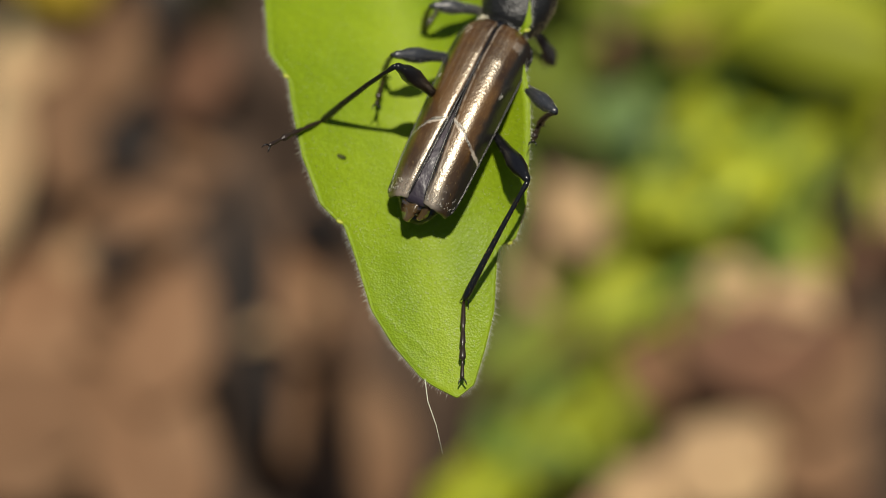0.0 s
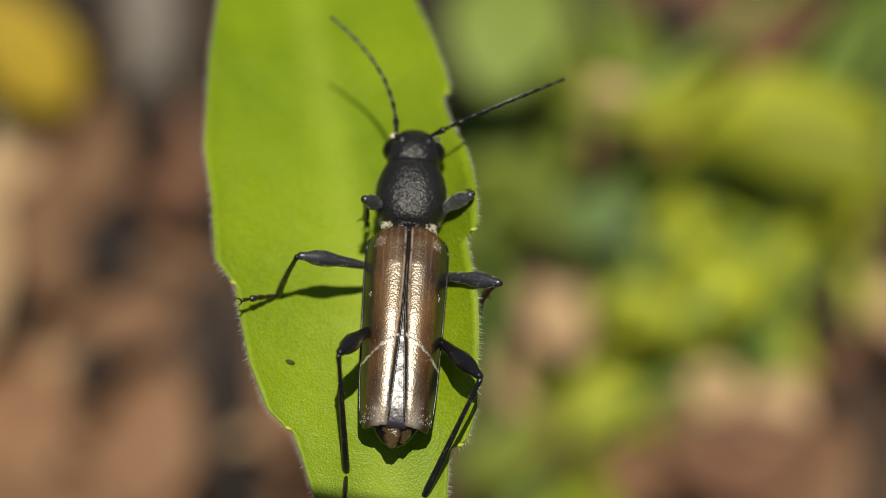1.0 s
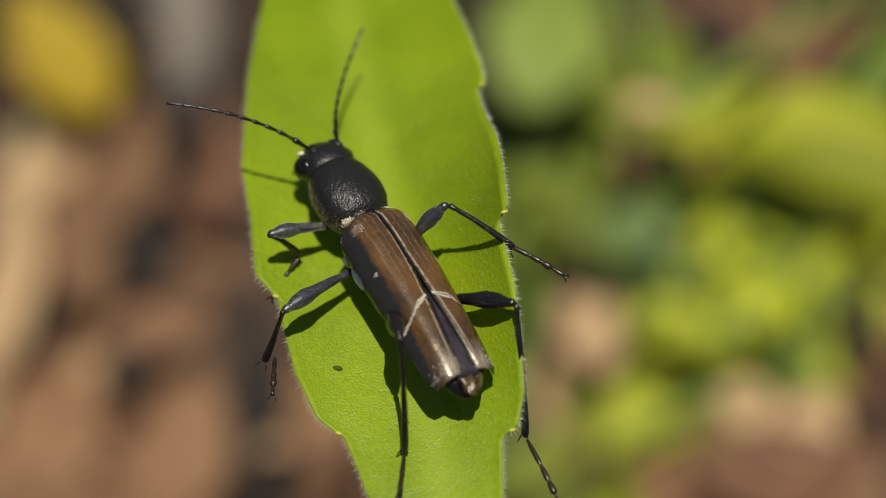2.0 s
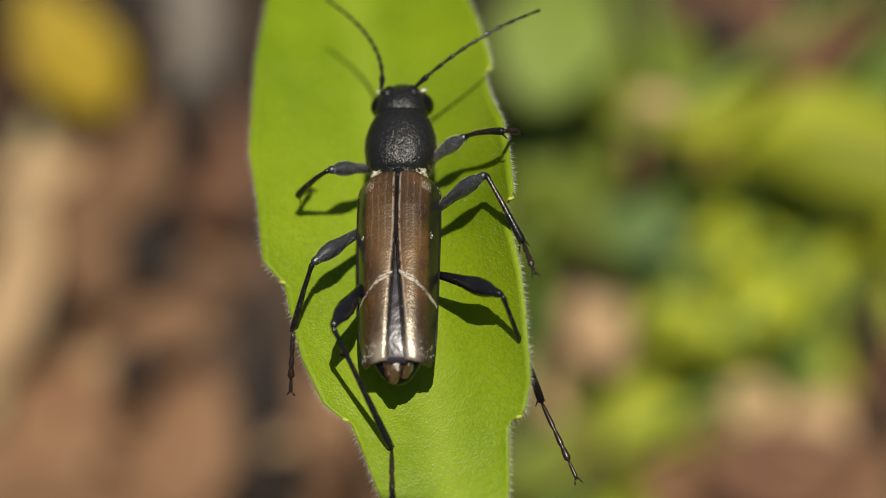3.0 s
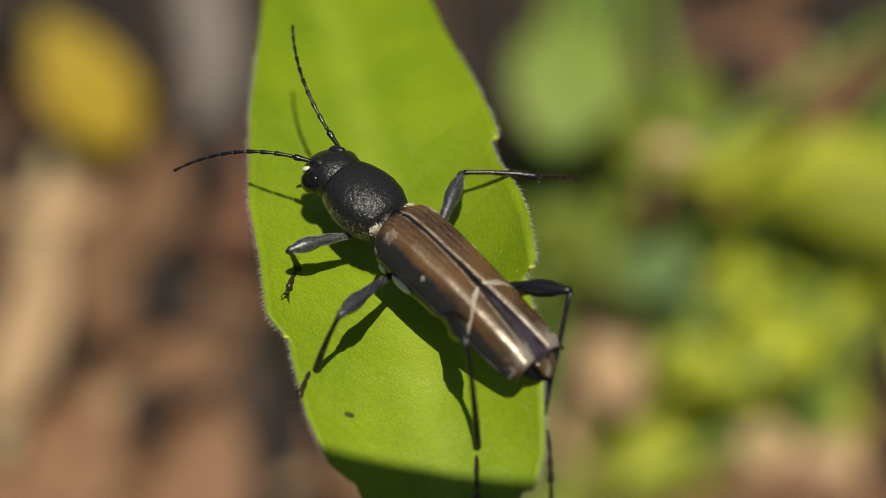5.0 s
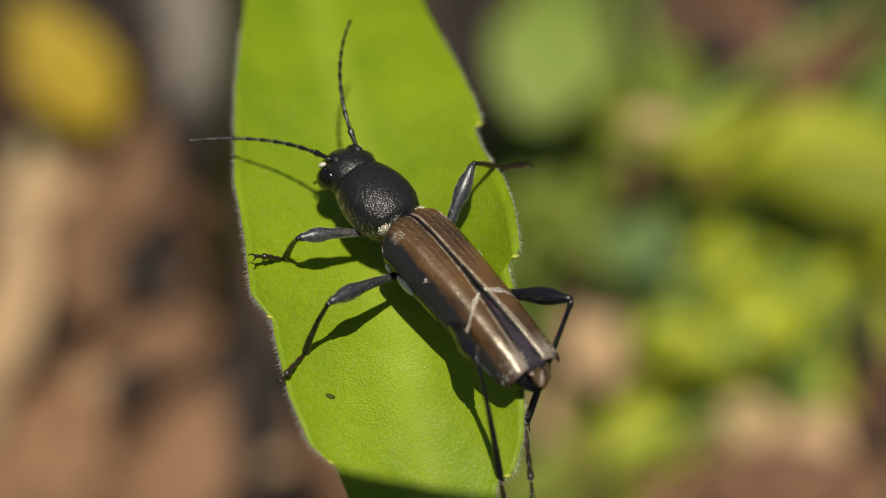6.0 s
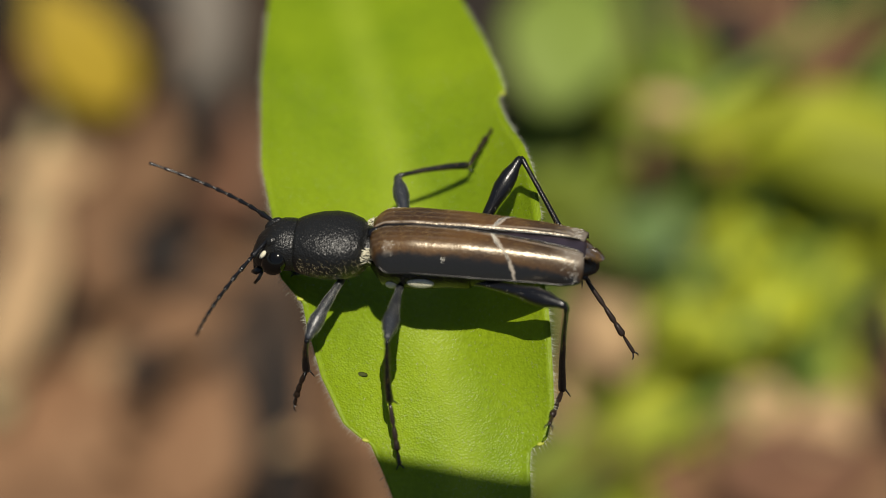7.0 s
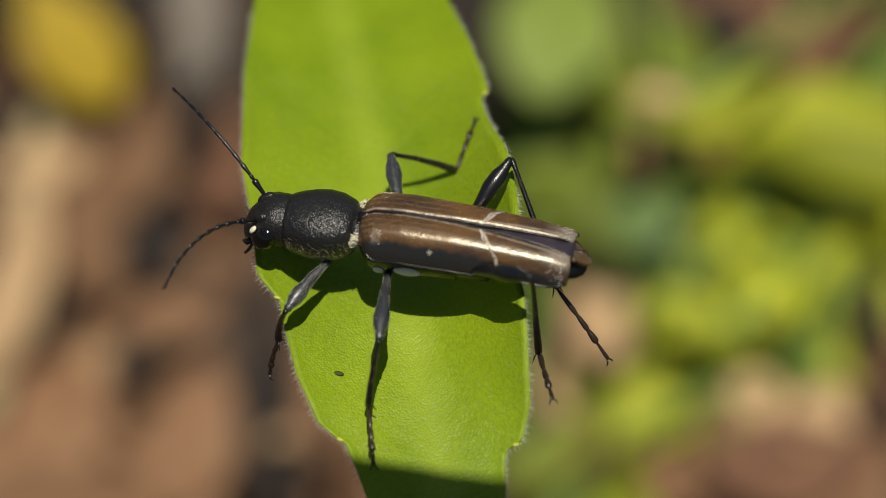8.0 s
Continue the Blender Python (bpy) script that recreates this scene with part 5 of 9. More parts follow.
    walk(limbs["L1"][1], [
        aim(0, -0.15, 2.6, -0.23, -0.22, 3.11, -2.16), aim(0.05, -0.24, 2.31, 0.07, -0.31, 2.76, -1.88), aim(0.1, -0.29, 1.98, 0.32, -0.36, 2.36, -1.64),
        aim(0.2, -0.21, 2.02, 0.35, -0.3, 2.02, -1.65), aim(0.3, 0.25, 2.18, 0.44, 0.16, 1.94, -1.54), aim(0.4, 0.43, 2.08, 0.57, 0.47, 1.92, -1.42),
        aim(0.5, 0.28, 2.08, 0.53, 0.4, 1.93, -1.46), aim(0.7, 0.18, 1.85, 0.64, 0.3, 1.78, -1.36), aim(1, 0.47, 1.61, 0.83, 0.6, 1.48, -1.16),
        aim(1.1, 0.23, 1.81, 0.68, 0.5, 1.86, -1.3), aim(1.2, 0.09, 2.77, -0.32, 0.4, 2.22, -2.22), aim(1.25, 0.23, 2.92, -0.52, 0.56, 1.99, -2.26),
        aim(1.3, 0.39, 3.04, -0.73, 0.7, 1.77, -2.24), aim(1.333, 0.44, 3.09, -0.87, 0.79, 1.83, -2.39), aim(1.367, 0.5, 3.13, -1.02, 0.88, 1.88, -2.54),
        aim(1.4, 0.55, 3.16, -1.17, 0.97, 1.92, -2.69), aim(1.5, 1.04, 3.2, -1.41, 1.44, 1.95, -2.91), aim(1.7, 1.02, 3.19, -1.17, 0.94, 1.67, -2.47),
        aim(2.067, 0.9, 3.17, -1.01, 0.8, 1.81, -2.47), aim(2.433, 0.77, 3.13, -0.85, 0.66, 1.95, -2.46), aim(2.8, 0.65, 3.07, -0.69, 0.52, 2.08, -2.42),
        aim(2.9, -0.2, 2.6, -0.27, -0.19, 2.25, -2.24), aim(2.95, -0.11, 2.47, -0.01, -0.11, 2.96, -1.95), aim(3, -0.01, 2.31, 0.23, -0.01, 3.55, -1.34),
        aim(3.05, 0.05, 2.71, -0.24, 0.51, 3.42, -2.05), aim(3.1, 0.15, 2.99, -0.77, 1.01, 3.06, -2.58), aim(3.2, 0.59, 3.16, -1.08, 1.66, 2.66, -2.7),
        aim(3.3, 1.03, 3.18, -1.07, 1.99, 2.35, -2.62), aim(3.4, 1.47, 3.06, -0.81, 2.36, 1.82, -2.11), aim(3.45, 1.91, 2.99, -1.22, 2.4, 1.98, -2.88),
        aim(3.5, 2.28, 2.79, -1.65, 2.34, 2.09, -3.52), aim(3.533, 1.92, 3, -1.42, 1.99, 2.04, -3.17), aim(3.567, 1.53, 3.12, -1.19, 1.6, 1.93, -2.79),
        aim(3.6, 1.11, 3.15, -0.96, 1.19, 1.75, -2.39), aim(3.65, 0.51, 2.51, 0.22, 0.84, 1.76, -1.6), aim(3.7, 0.05, 1.24, 0.82, 0.59, 1.26, -1.1),
        aim(3.8, 0.16, 1.6, 0.75, 0.46, 1.44, -1.22), aim(3.9, 0.24, 2.51, 0.14, 0.88, 2.22, -1.74), aim(3.95, -0.08, 2.52, -0.05, 0.29, 1.83, -1.9),
        aim(4, -0.38, 2.49, -0.28, -0.3, 1.44, -1.98), aim(4.05, -0.04, 2.66, -0.23, 0.35, 2.7, -2.19), aim(4.1, 0.31, 2.78, -0.2, 0.89, 3.9, -1.76),
        aim(4.15, 0.56, 3.13, -0.97, 1.14, 3.37, -2.87), aim(4.2, 0.85, 3.18, -1.81, 1.31, 2.49, -3.62), aim(4.25, 0.89, 3.21, -1.47, 1.23, 2.43, -3.28),
        aim(4.3, 0.93, 3.19, -1.13, 1.14, 2.33, -2.93), aim(4.333, 0.97, 3.2, -1.3, 1.23, 2.18, -2.99), aim(4.367, 1, 3.21, -1.46, 1.31, 2.02, -3.04),
        aim(4.4, 1.04, 3.2, -1.62, 1.39, 1.87, -3.07), aim(4.5, 1.38, 3.16, -1.49, 1.59, 1.94, -3.06), aim(4.7, 1.62, 3.1, -1.36, 1.75, 2.1, -3.09),
        aim(5.25, 1.64, 3.08, -1.11, 2, 2.54, -3.01), aim(5.8, 1.65, 3.02, -0.87, 2.21, 3, -2.79), aim(6, 1.61, 3.05, -0.95, 2.23, 2.92, -2.84),
        aim(6.2, 1.66, 3.02, -0.88, 2.2, 2.93, -2.81), aim(6.4, 1.57, 3.07, -0.98, 2.05, 2.84, -2.91), aim(6.5, 1.26, 3.16, -1.13, 1.62, 2.54, -3),
        aim(6.6, 1.45, 3.15, -1.57, 1.64, 2.11, -3.26), aim(6.633, 1.56, 3.12, -1.38, 2.23, 2.44, -3.14), aim(6.667, 1.67, 3.08, -1.19, 2.75, 2.81, -2.85),
        aim(6.7, 1.77, 3.02, -1.01, 3.17, 3.19, -2.42), aim(6.8, 1.04, 3.2, -1.42, 1.66, 2.33, -3.1), aim(6.9, 1.51, 2.99, -2.28, 1.84, 2.18, -4.08),
        aim(7, 1.82, 2.94, -2.15, 2.13, 2.5, -4.07), aim(7.2, 2, 2.95, -1.64, 2.54, 2.42, -3.5), aim(7.5, 1.99, 2.97, -1.55, 2.47, 2.49, -3.43),
        aim(8, 1.91, 3, -1.64, 2.42, 2.79, -3.56),
    ])
    walk(limbs["L1"][2], [
        aim(0, -0.22, 3.11, -2.16, 1.45, 2.86, -1.98), aim(0.05, -0.31, 2.76, -1.88, 1.24, 2.75, -2.57), aim(0.1, -0.36, 2.36, -1.64, 0.62, 2.59, -3.01),
        aim(0.2, -0.3, 2.02, -1.65, 0.13, 2.01, -3.3), aim(0.3, 0.16, 1.94, -1.54, 0.33, 1.7, -3.21), aim(0.4, 0.47, 1.92, -1.42, 0.97, 1.55, -3),
        aim(0.5, 0.4, 1.93, -1.46, 1.21, 1.52, -2.89), aim(0.7, 0.3, 1.78, -1.36, 1.14, 1.53, -2.81), aim(1, 0.6, 1.48, -1.16, 1.05, 1.37, -2.8),
        aim(1.1, 0.5, 1.86, -1.3, 1.56, 1.64, -2.62), aim(1.2, 0.4, 2.22, -2.22, 1.91, 1.69, -2.8), aim(1.25, 0.56, 1.99, -2.26, 2.05, 2.11, -3.06),
        aim(1.3, 0.7, 1.77, -2.24, 1.94, 2.51, -3.14), aim(1.333, 0.79, 1.83, -2.39, 1.51, 3.19, -3.11), aim(1.367, 0.88, 1.88, -2.54, 0.92, 3.54, -2.91),
        aim(1.4, 0.97, 1.92, -2.69, 0.32, 3.49, -2.62), aim(1.5, 1.44, 1.95, -2.91, 0.16, 3.06, -2.73), aim(1.7, 0.94, 1.67, -2.47, -0.35, 2.73, -2.77),
        aim(2.067, 0.8, 1.81, -2.47, 0.55, 2.94, -3.72), aim(2.433, 0.66, 1.95, -2.46, 1.63, 2.37, -3.79), aim(2.8, 0.52, 2.08, -2.42, 2.04, 1.51, -2.92),
        aim(2.9, -0.19, 2.25, -2.24, 1.38, 2.08, -2.88), aim(2.95, -0.11, 2.96, -1.95, 1.25, 2.71, -2.94), aim(3, -0.01, 3.55, -1.34, 1.07, 3.25, -2.62),
        aim(3.05, 0.51, 3.42, -2.05, 1.73, 3.62, -3.21), aim(3.1, 1.01, 3.06, -2.58, 2.26, 3.74, -3.5), aim(3.2, 1.66, 2.66, -2.7, 2.72, 3.82, -3.33),
        aim(3.3, 1.99, 2.35, -2.62, 2.68, 3.81, -3.15), aim(3.4, 2.36, 1.82, -2.11, 2.45, 3.52, -2.08), aim(3.45, 2.4, 1.98, -2.88, 1.96, 3.38, -2.02),
        aim(3.5, 2.34, 2.09, -3.52, 1.52, 2.67, -2.16), aim(3.533, 1.99, 2.04, -3.17, 1.61, 3.47, -2.34), aim(3.567, 1.6, 1.93, -2.79, 1.81, 3.61, -2.83),
        aim(3.6, 1.19, 1.75, -2.39, 1.9, 3, -3.29), aim(3.65, 0.84, 1.76, -1.6, 1.51, 2.57, -2.94), aim(3.7, 0.59, 1.26, -1.1, 1.11, 1.52, -2.7),
        aim(3.8, 0.46, 1.44, -1.22, 0.61, 1.33, -2.91), aim(3.9, 0.88, 2.22, -1.74, 0.88, 1.74, -3.37), aim(3.95, 0.29, 1.83, -1.9, 0.69, 1.87, -3.55),
        aim(4, -0.3, 1.44, -1.98, 0.43, 2, -3.41), aim(4.05, 0.35, 2.7, -2.19, 1.09, 3.69, -3.36), aim(4.1, 0.89, 3.9, -1.76, 1.57, 5.23, -2.57),
        aim(4.15, 1.14, 3.37, -2.87, 1.42, 4.95, -3.44), aim(4.2, 1.31, 2.49, -3.62, 1.15, 4.16, -3.89), aim(4.25, 1.23, 2.43, -3.28, 1.95, 3.7, -4.16),
        aim(4.3, 1.14, 2.33, -2.93, 2.41, 2.62, -4.02), aim(4.333, 1.23, 2.18, -2.99, 1.96, 3.34, -3.98), aim(4.367, 1.31, 2.02, -3.04, 1.24, 3.64, -3.57),
        aim(4.4, 1.39, 1.87, -3.07, 0.54, 3.34, -2.94), aim(4.5, 1.59, 1.94, -3.06, 0.47, 3.2, -2.82), aim(4.7, 1.75, 2.1, -3.09, 0.65, 3.34, -2.7),
        aim(5.25, 2, 2.54, -3.01, 1.42, 3.93, -2.2), aim(5.8, 2.21, 3, -2.79, 2.25, 4.3, -1.7), aim(6, 2.23, 2.92, -2.84, 2.26, 4.27, -1.8),
        aim(6.2, 2.2, 2.93, -2.81, 2.29, 4.3, -1.82), aim(6.4, 2.05, 2.84, -2.91, 1.93, 4.2, -1.9), aim(6.5, 1.62, 2.54, -3, 0.84, 3.96, -2.49),
        aim(6.6, 1.64, 2.11, -3.26, 1.52, 3.7, -2.68), aim(6.633, 2.23, 2.44, -3.14, 2.79, 4.04, -3.09), aim(6.667, 2.75, 2.81, -2.85, 3.85, 4, -3.36),
        aim(6.7, 3.17, 3.19, -2.42, 4.52, 3.66, -3.35), aim(6.8, 1.66, 2.33, -3.1, 2.64, 2.14, -4.48), aim(6.9, 1.84, 2.18, -4.08, 2.25, 1.85, -5.7),
        aim(7, 2.13, 2.5, -4.07, 2.69, 2.56, -5.68), aim(7.2, 2.54, 2.42, -3.5, 3.2, 2.24, -5.05), aim(7.5, 2.47, 2.49, -3.43, 2.87, 2.46, -5.08),
        aim(8, 2.42, 2.79, -3.56, 2.83, 3.04, -5.19),
    ])
    walk(limbs["L2"][0], [
        aim(0, -1.02, 0.8, -1.54, -2.73, 2.72, 0.61), aim(0.1, -1.02, 0.8, -1.54, -1.59, 3.49, 0.38), aim(0.2, -1.02, 0.8, -1.54, -1.69, 3.65, 0.08),
        aim(0.3, -1.02, 0.8, -1.54, -0.99, 3.7, 0.13), aim(0.4, -1.02, 0.8, -1.54, -1.13, 3.69, 0.15), aim(0.5, -1.02, 0.8, -1.54, -1.11, 3.68, 0.17),
        aim(0.7, -1.02, 0.8, -1.54, -1.04, 3.63, 0.25), aim(1, -1.02, 0.8, -1.54, -1.49, 3.63, 0.19), aim(1.1, -1.02, 0.8, -1.54, -1.44, 3.44, 0.47),
        aim(1.15, -1.02, 0.8, -1.54, -1.2, 3.75, 0.04), aim(1.2, -1.02, 0.8, -1.54, -0.96, 3.97, -0.45), aim(1.3, -1.02, 0.8, -1.54, -1.17, 3.94, -0.37),
        aim(1.4, -1.02, 0.8, -1.54, -1.41, 3.75, 0), aim(1.5, -1.02, 0.8, -1.54, -1.05, 3.85, -0.15), aim(1.7, -1.02, 0.8, -1.54, -1.97, 4.01, -1.44),
        aim(2.8, -1.02, 0.8, -1.54, -1.89, 4, -1.1), aim(2.9, -1.02, 0.8, -1.54, -2.94, 3.34, -0.51), aim(2.95, -1.02, 0.8, -1.54, -3.15, 3.09, -0.35),
        aim(3, -1.02, 0.8, -1.54, -3.34, 2.81, -0.2), aim(3.1, -1.02, 0.8, -1.54, -3.22, 2.66, 0.17), aim(3.2, -1.02, 0.8, -1.54, -3.35, 2.36, 0.28),
        aim(3.3, -1.02, 0.8, -1.54, -3.63, 2.06, 0.13), aim(3.35, -1.02, 0.8, -1.54, -2.82, 2.48, 0.72), aim(3.4, -1.02, 0.8, -1.54, -1.83, 2.73, 1.07),
        aim(3.45, -1.02, 0.8, -1.54, -1.92, 2.75, 1.02), aim(3.5, -1.02, 0.8, -1.54, -2.02, 2.78, 0.97), aim(3.533, -1.02, 0.8, -1.54, -2.12, 2.81, 0.91),
        aim(3.567, -1.02, 0.8, -1.54, -2.21, 2.83, 0.84), aim(3.6, -1.02, 0.8, -1.54, -2.31, 2.86, 0.77), aim(3.633, -1.02, 0.8, -1.54, -2.37, 3.03, 0.56),
        aim(3.667, -1.02, 0.8, -1.54, -2.43, 3.19, 0.34), aim(3.7, -1.02, 0.8, -1.54, -2.48, 3.33, 0.11), aim(3.8, -1.02, 0.8, -1.54, -2.38, 3.43, 0.02),
        aim(3.85, -1.02, 0.8, -1.54, -2, 3.65, -0.08), aim(3.9, -1.02, 0.8, -1.54, -1.61, 3.82, -0.21), aim(3.95, -1.02, 0.8, -1.54, -2.02, 3.86, -0.62),
        aim(4, -1.02, 0.8, -1.54, -2.4, 3.81, -1.07), aim(4.1, -1.02, 0.8, -1.54, -2.03, 3.93, -0.92), aim(4.2, -1.02, 0.8, -1.54, -1.9, 4.03, -1.42),
        aim(4.3, -1.02, 0.8, -1.54, -1.7, 3.96, -0.65), aim(4.4, -1.02, 0.8, -1.54, -1.63, 3.99, -0.71), aim(4.5, -1.02, 0.8, -1.54, -1.74, 3.93, -0.58),
        aim(4.7, -1.02, 0.8, -1.54, -1.85, 3.93, -0.68), aim(5.8, -1.02, 0.8, -1.54, -1.25, 3.98, -0.51), aim(6, -1.02, 0.8, -1.54, -1.3, 4.01, -0.62),
        aim(6.2, -1.02, 0.8, -1.54, -1.28, 3.97, -0.49), aim(6.4, -1.02, 0.8, -1.54, -1.35, 3.99, -0.58), aim(6.5, -1.02, 0.8, -1.54, -1.63, 3.97, -0.66),
        aim(6.6, -1.02, 0.8, -1.54, -1.36, 4.09, -0.99), aim(6.65, -1.02, 0.8, -1.54, -1.68, 4.07, -1.28), aim(6.7, -1.02, 0.8, -1.54, -1.98, 4.01, -1.57),
        aim(6.8, -1.02, 0.8, -1.54, -1.66, 4.06, -1.09), aim(6.9, -1.02, 0.8, -1.54, -1.17, 4.12, -1.15), aim(7, -1.02, 0.8, -1.54, -1.13, 4.07, -0.81),
        aim(7.2, -1.02, 0.8, -1.54, -1.31, 4.07, -0.86), aim(7.5, -1.02, 0.8, -1.54, -1.32, 4.1, -1.02), aim(8, -1.02, 0.8, -1.54, -1.51, 4.08, -1.1),
    ])
    walk(limbs["L2"][1], [
        aim(0, -2.73, 2.72, 0.61, -2.56, 3.51, -1.86), aim(0.1, -1.59, 3.49, 0.38, -2.79, 4.71, -1.58), aim(0.2, -1.69, 3.65, 0.08, -2.87, 4.41, -2.11),
        aim(0.3, -0.99, 3.7, 0.13, -1.45, 4.04, -2.4), aim(0.4, -1.13, 3.69, 0.15, -1.04, 4.11, -2.41), aim(0.5, -1.11, 3.68, 0.17, -1.12, 4.13, -2.39),
        aim(0.7, -1.04, 3.63, 0.25, -1.25, 4.2, -2.28), aim(1, -1.49, 3.63, 0.19, -1.95, 4.21, -2.31), aim(1.1, -1.44, 3.44, 0.47, -1.86, 4.09, -2.01),
        aim(1.15, -1.2, 3.75, 0.04, -1.4, 3.38, -2.53), aim(1.2, -0.96, 3.97, -0.45, -0.9, 2.64, -2.68), aim(1.3, -1.17, 3.94, -0.37, -1.31, 2.28, -2.37),
        aim(1.4, -1.41, 3.75, 0, -1.27, 2.55, -2.3), aim(1.5, -1.05, 3.85, -0.15, -0.91, 2.64, -2.45), aim(1.7, -1.97, 4.01, -1.44, -1.82, 3.57, -4),
        aim(2.8, -1.89, 4, -1.1, -1.88, 3.92, -3.7), aim(2.9, -2.94, 3.34, -0.51, -4.03, 3.84, -2.82), aim(2.95, -3.15, 3.09, -0.35, -4.43, 3.77, -2.5),
        aim(3, -3.34, 2.81, -0.2, -4.79, 3.66, -2.18), aim(3.1, -3.22, 2.66, 0.17, -5.12, 3.58, -1.35), aim(3.2, -3.35, 2.36, 0.28, -4.29, 3.3, -1.95),
        aim(3.3, -3.63, 2.06, 0.13, -5.85, 2.9, -0.94), aim(3.35, -2.82, 2.48, 0.72, -4.27, 4.35, -0.37), aim(3.4, -1.83, 2.73, 1.07, -2.15, 5.17, 0.23),
        aim(3.45, -1.92, 2.75, 1.02, -2.35, 4.86, -0.45), aim(3.5, -2.02, 2.78, 0.97, -2.51, 4.38, -1.01), aim(3.533, -2.12, 2.81, 0.91, -3.21, 4.43, -0.8),
        aim(3.567, -2.21, 2.83, 0.84, -3.84, 4.37, -0.49), aim(3.6, -2.31, 2.86, 0.77, -4.36, 4.21, -0.09),
        aim(3.633, -2.37, 3.03, 0.56, -4.25, 4.38, -0.63), aim(3.667, -2.43, 3.19, 0.34, -4.08, 4.51, -1.16), aim(3.7, -2.48, 3.33, 0.11, -3.87, 4.6, -1.68),
        aim(3.8, -2.38, 3.43, 0.02, -3.82, 4.75, -1.7), aim(3.85, -2, 3.65, -0.08, -2.87, 4.48, -2.39), aim(3.9, -1.61, 3.82, -0.21, -1.79, 4.05, -2.79),
        aim(3.95, -2.02, 3.86, -0.62, -2.83, 4.79, -2.92), aim(4, -2.4, 3.81, -1.07, -3.71, 5.31, -2.74), aim(4.1, -2.03, 3.93, -0.92, -3.17, 5.68, -2.47),
        aim(4.2, -1.9, 4.03, -1.42, -3.01, 5.33, -3.38), aim(4.3, -1.7, 3.96, -0.65, -2.78, 5.05, -2.74), aim(4.4, -1.63, 3.99, -0.71, -2.32, 4.67, -3.12),
        aim(4.5, -1.74, 3.93, -0.58, -2.21, 4.49, -3.07), aim(4.7, -1.85, 3.93, -0.68, -1.89, 4.47, -3.23), aim(5.8, -1.25, 3.98, -0.51, -1.1, 4.6, -3.02),
        aim(6, -1.3, 4.01, -0.62, -1.13, 4.51, -3.16), aim(6.2, -1.28, 3.97, -0.49, -1.15, 4.64, -3), aim(6.4, -1.35, 3.99, -0.58, -1.23, 4.54, -3.12),
        aim(6.5, -1.63, 3.97, -0.66, -1.8, 4.48, -3.21), aim(6.6, -1.36, 4.09, -0.99, -1.46, 4.28, -3.58), aim(6.65, -1.68, 4.07, -1.28, -2.01, 4.43, -3.83),
        aim(6.7, -1.98, 4.01, -1.57, -2.54, 4.52, -4.06), aim(6.8, -1.66, 4.06, -1.09, -1.78, 4.26, -3.68), aim(6.9, -1.17, 4.12, -1.15, -1.15, 4.19, -3.75),
        aim(7, -1.13, 4.07, -0.81, -1.03, 4.41, -3.38), aim(7.2, -1.31, 4.07, -0.86, -1.04, 4.67, -3.37), aim(7.5, -1.32, 4.1, -1.02, -0.93, 4.65, -3.53),
        aim(8, -1.51, 4.08, -1.1, -1.19, 5.02, -3.51),
    ])
